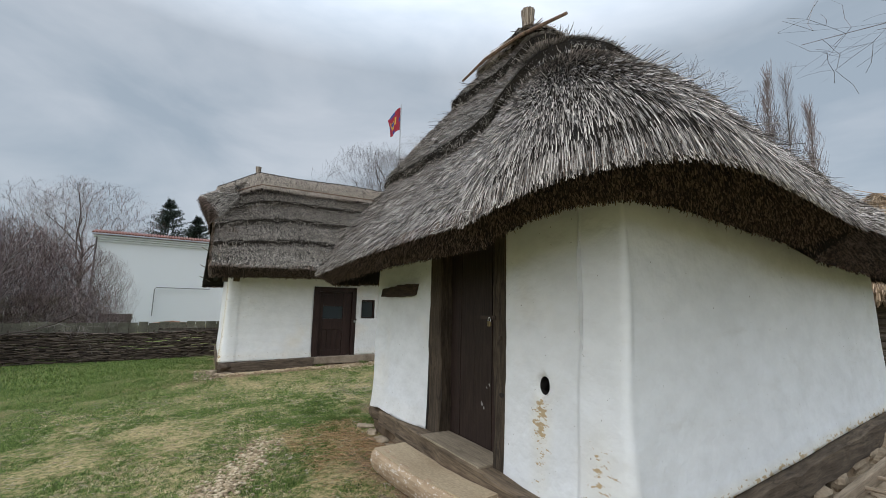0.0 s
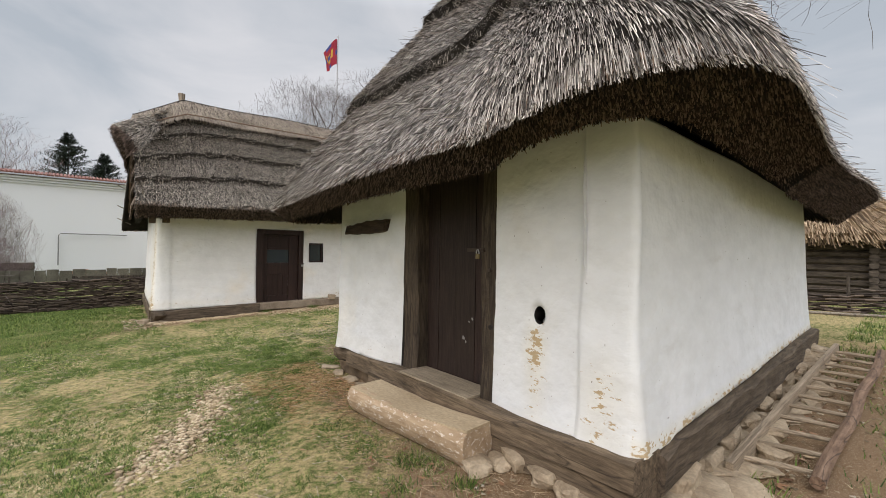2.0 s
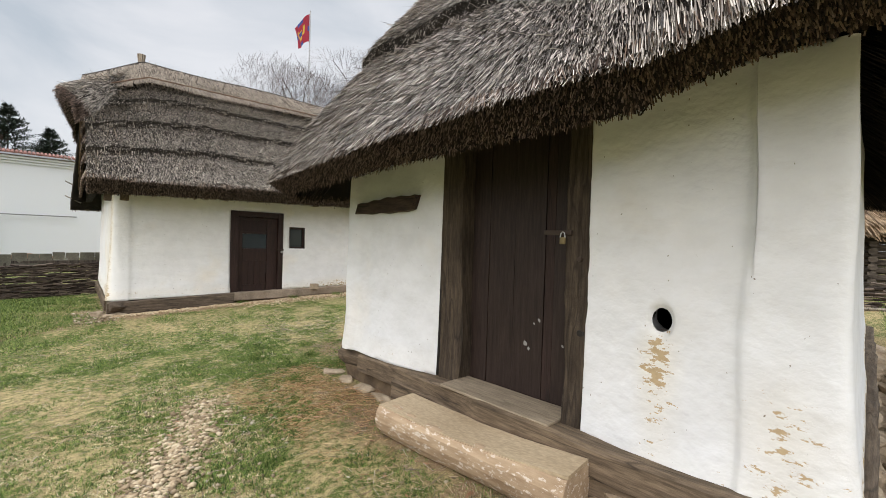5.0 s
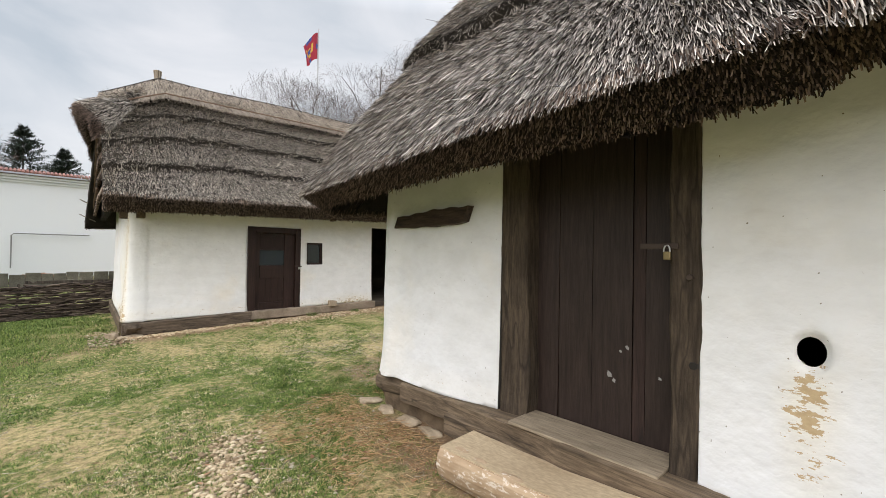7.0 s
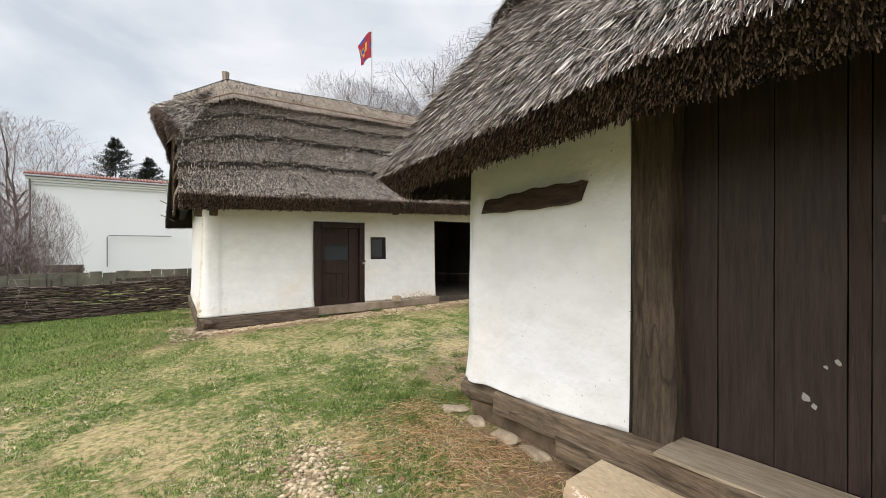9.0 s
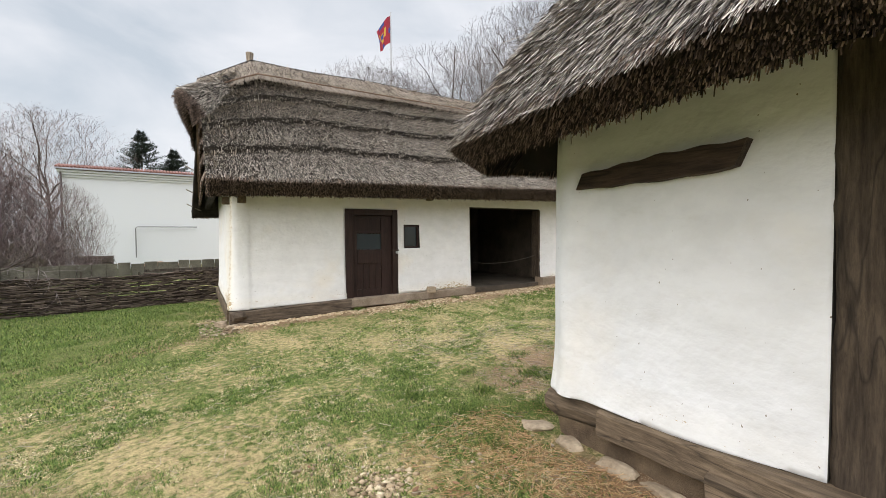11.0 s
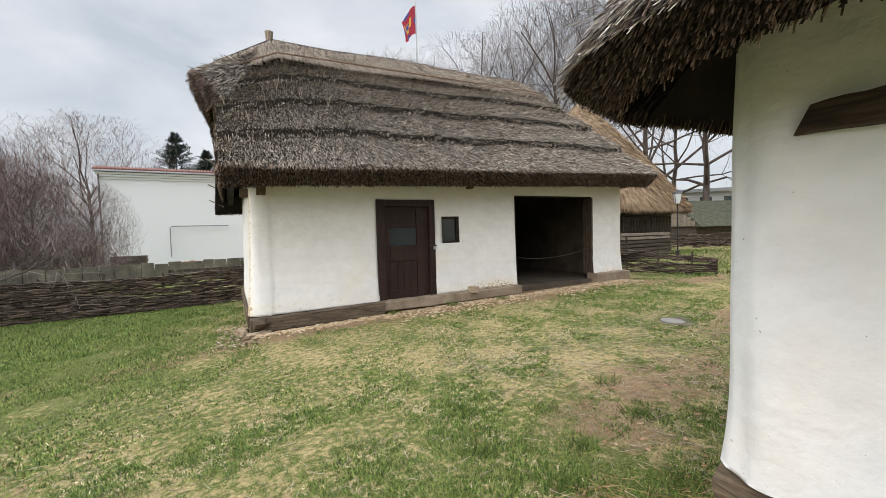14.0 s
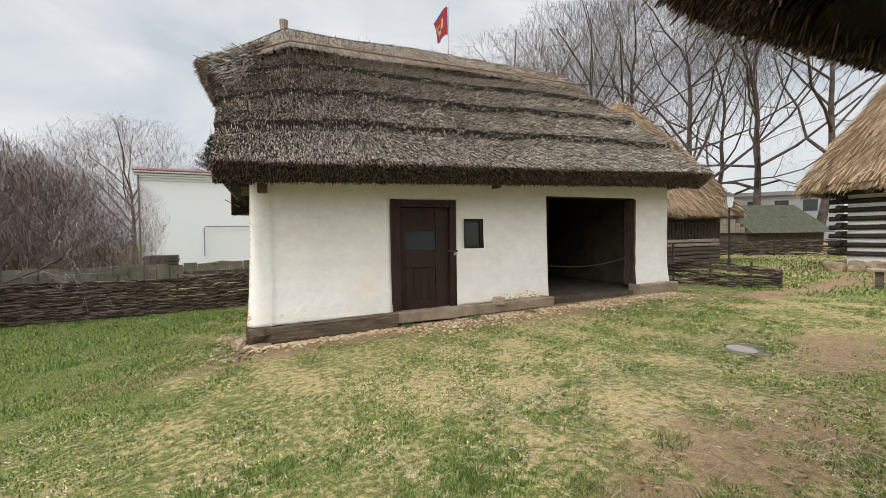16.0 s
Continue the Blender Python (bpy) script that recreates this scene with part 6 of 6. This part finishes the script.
bush = tree("bare_bush", "dense leafless shrub with reddish twigs", crown_segs(41, 4.4, 0.25, 0.05, 2.2, (3.2, 2.1), 3, 5, 0.45, 1.3, rise=0.02), M_TWIG_RED, min_r=0.0028)
plant(bush, [(*polar(a, d, 0, 0), sc * 1.35, a * 31) for a, d, sc in ((-10, 25, 0.6), (-12.5, 24, 0.85), (-15, 25, 1.05), (-19.5, 25, 1.15), (-24, 26, 1.3), (-13, 33, 1.15), (-18, 34, 1.3), (-28, 28, 1.35), (-22, 38, 1.45), (-33, 26, 1.4), (-9, 21.5, 0.42), (-11.5, 21, 0.5), (-13.5, 21.5, 0.6), (-17, 21, 0.6), (-21, 21.5, 0.7))])
orchard = tree("orchard_tree", "leaning old orchard tree with spreading bare branches", crown_segs(58, 4.2, 0.7, 0.13, 2.6, (3.6, 2.0), 1, 5, 0.5, 1.5, rise=-0.01), M_TWIG, min_r=0.0035)
plant(orchard, [(-4.9, 18.0, 1.0, 20), (-7.6, 17.6, 1.1, 140), (-10.5, 17.2, 1.2, 260)])
near_tree = tree("bare_tree", "leafless tree reaching over the yard", crown_segs(63, 13.5, 5.5, 0.2, 9.6, (4.2, 4.2), 2, 4, rise=0.02), M_TWIG, min_r=0.005)
plant(near_tree, [(13.7, -0.4, 1.0, 40)])


def poplar_segs(seed):
    rr = random.Random(seed)
    out = []
    top = 15.0
    for k in range(24):
        z0, z1 = top * k / 24, top * (k + 1) / 24
        out.append((Vector((0, 0, z0)), Vector((0, 0, z1)), 0.09 * (1 - k / 25), 0.09 * (1 - (k + 1) / 25), 0))
    for k in range(150):
        z = rr.uniform(2.5, 14.5)
        a = rr.uniform(0, 6.283)
        ln = rr.uniform(1.5, 4.0) * (1.1 - z / 18)
        d = Vector((math.cos(a) * 0.3, math.sin(a) * 0.3, 1)).normalized()
        p = Vector((0, 0, z))
        for i in range(4):
            q = p + (d + Vector((rr.uniform(-0.1, 0.1), rr.uniform(-0.1, 0.1), 0))) * ln / 4
            out.append((p, q, 0.013 * (1 - i / 5), 0.011 * (1 - i / 5), 3))
            for _ in range(2):
                out.append((q, q + Vector((rr.uniform(-0.3, 0.3), rr.uniform(-0.3, 0.3), rr.uniform(0.4, 0.9))), 0.006, 0.005, 3))
            p = q
    return out


poplar = tree("poplar", "slender leafless poplar with upright twigs", poplar_segs(5), M_TWIG_PALE, min_r=0.006)
plant(poplar, [(*polar(71.3, 46, 0, 0), 1.5, 0), (*polar(73.0, 48, 0, 0), 1.55, 90), (*polar(74.8, 50, 0, 0), 1.35, 200), (*polar(77.3, 60, 0, 0), 0.8, 20)])


def conifer(x, y, h, label):
    ob = tagged(thing("conifer", pose(x, y, gz(x, y))), label, "tree")
    rr = np.random.default_rng(9)
    part("trunk", tube([(0, 0, -0.3), (0, 0, h * 0.96)], [0.25, 0.03], 7), M_BARK, ob)
    A, B = [], []
    for k in range(420):
        z = h * (0.2 + 0.8 * rr.random())
        a = rr.random() * 6.283
        ln = (h - z) * 0.62 * (0.5 + 0.7 * rr.random()) + 0.3
        d = np.array([math.cos(a), math.sin(a), 0.12 + 0.2 * rr.random()])
        base = np.array([0, 0, z])
        for t in np.linspace(0.2, 1, 11):
            p = base + d * ln * t
            for _ in range(5):
                e = rr.normal(0, 1, 3) * 0.16 * (1.3 - t * 0.5)
                A.append(p)
                B.append(p + e + d * 0.12)
    v, q = rods(np.array(A), np.array(B), 0.06, 0.015, 1)
    link_mesh("crown", raw_mesh("crown", v, q), M_NEEDLE, ob)


conifer(*polar(-1.9, 76, 0, 0), 17.6, "dark conifer behind the white building")
conifer(*polar(1.0, 78, 0, 0), 15.6, "dark broad conifer behind the white building")

# ---- grass, pebbles, leaves and litter ----


def outside(x, y):
    """True where no building stands."""
    hut_in = (x > 2.0 + 0.0485 * (y - 1.5)) & (x < 7.3) & (y > 1.35) & (y < 5.75)
    u = (x - 1.04) * math.cos(radians(3)) - (y - 12.5) * math.sin(radians(3))
    v = (x - 1.04) * math.sin(radians(3)) + (y - 12.5) * math.cos(radians(3))
    house_in = (u > -0.1) & (u < 9.45) & (v > -0.2) & (v < 5.5)
    return ~(hut_in | house_in)


def scatter(n, x0, x1, y0, y1, r):
    x, y = r.uniform(x0, x1, n), r.uniform(y0, y1, n)
    k = outside(x, y)
    return x[k], y[k]


def grass(name, n, x0, x1, y0, y1, h, w, seed, label, fine=False):
    r = np.random.default_rng(seed)
    x, y = scatter(n, x0, x1, y0, y1, r)
    lush = lushness(x, y) + 0.3 * wave(x * 11, y * 11, 20) + 0.3 * wave(x * 23, y * 23, 21) + 0.4 * wave(x * 44, y * 44, 22)
    b = bareness(x, y) + 0.25 * wave(x * 6, y * 6, 19)
    keep = (b < 0.55 + 0.4 * r.random(len(x))) & (r.random(len(x)) < 0.78 + 0.22 * np.clip(lush, 0, 1))
    x, y, lush, b = x[keep], y[keep], lush[keep], b[keep]
    m = len(x)
    z = ground_z(x, y) - 0.004
    a = r.random(m) * 6.283
    tall = h * (0.35 + 0.9 * r.random(m)) * (0.55 + 0.7 * np.clip(lush, 0, 1.2))
    dry = (r.random(m) > 0.38 + 0.72 * np.clip(lush, 0, 1)).astype(np.float32)
    lean = np.stack([np.cos(a), np.sin(a)], -1) * (tall * (0.35 + 0.8 * r.random(m) + 0.9 * dry))[:, None]
    tall = tall * (1 - 0.45 * dry)
    px, py = -np.sin(a) * w * 0.5, np.cos(a) * w * 0.5
    root = np.stack([x, y, z], -1)
    off = np.stack([px, py, 0 * px], -1)
    mid = root + np.concatenate([lean * 0.35, (tall * 0.62)[:, None]], 1)
    tip = root + np.concatenate([lean, tall[:, None]], 1)
    if fine:
        V = np.stack([root - off, root + off, mid + off * 0.7, mid - off * 0.7, tip], 1)
        tri = [[0, 1, 2], [0, 2, 3], [3, 2, 4]]
    else:
        V = np.stack([root - off * 1.2, root + off * 1.2, tip], 1)
        tri = [[0, 1, 2]]
    c = V.shape[1]
    F = ((np.arange(m) * c)[:, None, None] + np.array(tri)[None]).reshape(-1, 3)
    me = raw_mesh(name, V.reshape(-1, 3), F)
    me.attributes.new("dry", "FLOAT", "POINT").data.foreach_set("value", np.repeat(dry, c))
    ob = link_mesh(name, me, M_GRASS)
    return tagged(ob, label, "grass", kind="stuff")


grass("grass", 620000, -3.0, 4.5, 2.6, 8.5, 0.022, 0.005, 1, "short patchy grass, green and straw-dry")
grass("grass", 330000, -8, 10.5, 8.0, 13.5, 0.024, 0.0085, 2, "short patchy grass, green and straw-dry")
grass("grass", 80000, -9, 2.5, 13.0, 18.8, 0.04, 0.012, 3, "lush green grass before the fence")
grass("grass", 110000, 4.5, 16, 5.5, 13, 0.025, 0.0095, 4, "short patchy grass, green and straw-dry")
grass("grass", 40000, 3.0, 16, -1.4, 1.2, 0.07, 0.009, 5, "short grass beside the ladder")
grass("grass", 24000, 12, 30, 5, 18, 0.09, 0.03, 6, "far meadow grass")


def tuft(x, y, n, h, rad, seed):
    r = np.random.default_rng(seed)
    px, py = x + r.normal(0, rad, n), y + r.normal(0, rad, n)
    lo = np.stack([px, py, ground_z(px, py)], -1)
    hi = lo + np.stack([r.normal(0, 0.4 * h, n), r.normal(0, 0.4 * h, n), h * (0.5 + 0.6 * r.random(n))], -1)
    v, q = rods(lo, hi, 0.0028, 0.0008)
    me = raw_mesh("grass_tuft", v, q)
    me.attributes.new("dry", "FLOAT", "POINT").data.foreach_set("value", np.zeros(len(v), np.float32))
    return tagged(link_mesh("grass_tuft", me, M_GRASS), "small bright green tuft of grass", "grass", kind="stuff")


for i, (x, y, h) in enumerate([(1.62, 2.85, 0.09), (1.5, 3.25, 0.07), (1.7, 2.35, 0.08), (1.35, 2.6, 0.07), (1.45, 3.8, 0.07), (4.75, 11.9, 0.13), (5.9, 11.75, 0.12), (3.5, 12.05, 0.1), (2.6, 5.9, 0.1),
                               (1.9, 6.9, 0.1), (2.1, 6.3, 0.1), (3.2, 6.6, 0.1), (2.7, 7.1, 0.1), (0.95, 3.1, 0.06), (1.05, 4.2, 0.07), (2.5, 6.5, 0.12), (3.6, 7.2, 0.1), (2.2, 7.5, 0.09), (1.9, 5.7, 0.09)]):
    tuft(x, y, 130, h * 0.75, 0.065, 70 + i)


def pebbles(name, xs, ys, size, mat, label, category, seed, flat=0.6):
    """Many small stones in one mesh, each a rough octahedron."""
    r = np.random.default_rng(seed)
    n = len(xs)
    dirs = np.array([[1, 0, 0], [0, 1, 0], [-1, 0, 0], [0, -1, 0], [0.1, 0.1, 1], [0, 0, -1], [0.7, 0.7, 0.45], [-0.7, 0.7, 0.45], [-0.7, -0.7, 0.45], [0.7, -0.7, 0.45]], float)
    s = size * (0.5 + r.random(n) ** 1.5 * 1.3)
    a = r.random(n) * 6.283
    el = 0.7 + 0.5 * r.random(n)
    jit = 1 + 0.22 * r.standard_normal((n, 10, 1))
    loc = dirs[None] * jit * np.stack([s, s * el, s * flat], -1)[:, None]
    c, sn = np.cos(a)[:, None], np.sin(a)[:, None]
    X = loc[..., 0] * c - loc[..., 1] * sn + xs[:, None]
    Y = loc[..., 0] * sn + loc[..., 1] * c + ys[:, None]
    Z = loc[..., 2] + (ground_z(xs, ys) + s * flat * 0.3)[:, None]
    tri = []
    ring = [0, 6, 1, 7, 2, 8, 3, 9]
    for k in range(8):
        p, q = ring[k], ring[(k + 1) % 8]
        tri += [(p, q, 4), (q, p, 5)]
    F = (np.arange(n) * 10)[:, None, None] + np.array(tri)[None]
    return tagged(link_mesh(name, raw_mesh(name, np.stack([X, Y, Z], -1).reshape(-1, 3), F.reshape(-1, 3)), mat), label, category, kind="stuff")


r = np.random.default_rng(77)
t = r.random(1900)
px = 0.1 + 1.03 * t + 0.04 * np.sin(t * 4) + r.normal(0, 0.105, 1900)
py = 3.9 + 1.95 * t + r.normal(0, 0.08, 1900)
pebbles("gravel_path", px, py, 0.0148, M_GRAVEL, "narrow strip of pale rounded gravel in the grass", "gravel", 1)
u = r.uniform(0.0, 9.0, 4200)
v = -0.22 - np.abs(r.normal(0, 0.42, 4200)) * (0.4 + 0.6 * (u > 2.2))
gx, gy = 1.04 + u * math.cos(radians(3)) + v * math.sin(radians(3)), 12.5 - u * math.sin(radians(3)) + v * math.cos(radians(3))
pebbles("gravel_strip", gx, gy, 0.02, M_CHIPS, "tan gravel and chips along the house front", "gravel", 2)
sx, sy = scatter(900, 0.6, 2.3, 1.6, 6.5, r)
pebbles("scattered_stones", sx, sy, 0.011, M_PEBBLE, "small stones scattered on bare earth", "stones", 3)
sx, sy = scatter(700, 2.4, 7.0, 0.6, 1.45, r)
pebbles("scattered_stones", sx, sy, 0.013, M_PEBBLE, "small stones on the earth beside the hut", "stones", 4)
sx, sy = scatter(500, 0.3, 1.0, 11.6, 14.0, r)
pebbles("rubble", sx + 0.15, sy, 0.018, M_PEBBLE, "clay and stone rubble at the house corner", "rubble", 5)


def litter(name, n, x0, x1, y0, y1, ln, mat, label, seed, w=0.002, heap=False):
    rr = np.random.default_rng(seed)
    x, y = scatter(n, x0, x1, y0, y1, rr)
    if heap:
        far = np.hypot((x - (x0 + x1) / 2) / (x1 - x0), (y - (y0 + y1) / 2) / (y1 - y0)) * 2 + 0.35 * wave(x * 5, y * 5, seed)
        k = rr.random(len(x)) < np.exp(-1.6 * np.clip(far, 0, 9) ** 2)
        x, y = x[k], y[k]
    m = len(x)
    a = rr.random(m) * 6.283
    l = ln * (0.3 + rr.random(m))
    lo = np.stack([x, y, ground_z(x, y) + 0.012 + 0.02 * rr.random(m)], -1)
    x2, y2 = x + l * np.cos(a), y + l * np.sin(a)
    hi = np.stack([x2, y2, ground_z(x2, y2) + 0.012 + 0.02 * rr.random(m)], -1)
    v, q = rods(lo, hi, w, w * 0.7)
    return tagged(link_mesh(name, raw_mesh(name, v, q), mat), label, "straw", kind="stuff")


litter("straw_litter", 9000, 1.25, 2.75, 3.6, 6.2, 0.09, M_STRAW_FALLEN, "fallen reed straw on the bare earth by the hut", 5, 0.0016, True)
litter("straw_litter", 2600, -2.5, 4.5, 2.8, 10.5, 0.11, M_REED_NEW, "dry stalks scattered over the grass", 6)
litter("straw_litter", 900, 1.2, 2.2, 1.4, 3.6, 0.08, M_STRAW, "fallen reed straw by the log", 7)
litter("straw_litter", 1600, 2.6, 7.5, 5.8, 9, 0.14, M_REED_NEW, "dry stalks scattered over the grass", 8)


def leaves(n, x0, x1, y0, y1, size, seed):
    rr = np.random.default_rng(seed)
    x, y = scatter(n, x0, x1, y0, y1, rr)
    m = len(x)
    a = rr.random(m) * 6.283
    s = size * (0.5 + rr.random(m))
    base = np.stack([x, y, ground_z(x, y) + 0.02], -1)
    pts = np.array([[-1, 0, 0.1], [-0.3, 0.5, 0], [0.5, 0.35, 0.15], [1, 0, 0.4], [0.5, -0.35, 0.15], [-0.3, -0.5, 0]])
    X = pts[None, :, 0] * np.cos(a)[:, None] - pts[None, :, 1] * np.sin(a)[:, None]
    Y = pts[None, :, 0] * np.sin(a)[:, None] + pts[None, :, 1] * np.cos(a)[:, None]
    Z = np.broadcast_to(pts[None, :, 2], X.shape) * rr.random((m, 1)) * 0.9
    V = base[:, None] + np.stack([X, Y, Z], -1) * s[:, None, None]
    k = np.arange(m)[:, None] * 6
    F = np.concatenate([k + np.array([[0, 1, 2]]), k + np.array([[0, 2, 3]]), k + np.array([[0, 3, 4]]), k + np.array([[0, 4, 5]])], 0)
    return tagged(link_mesh("fallen_leaves", raw_mesh("fallen_leaves", V.reshape(-1, 3), F), M_LEAF), "curled brown fallen leaves", "leaves", kind="stuff")


leaves(130, 1.1, 2.3, 1.4, 5.6, 0.022, 1)
leaves(170, 2.6, 7.0, 5.8, 8.2, 0.021, 2)
leaves(120, 2.5, 7.0, 0.8, 1.45, 0.03, 3)
leaves(40, -1.5, 3, 5, 9, 0.017, 4)
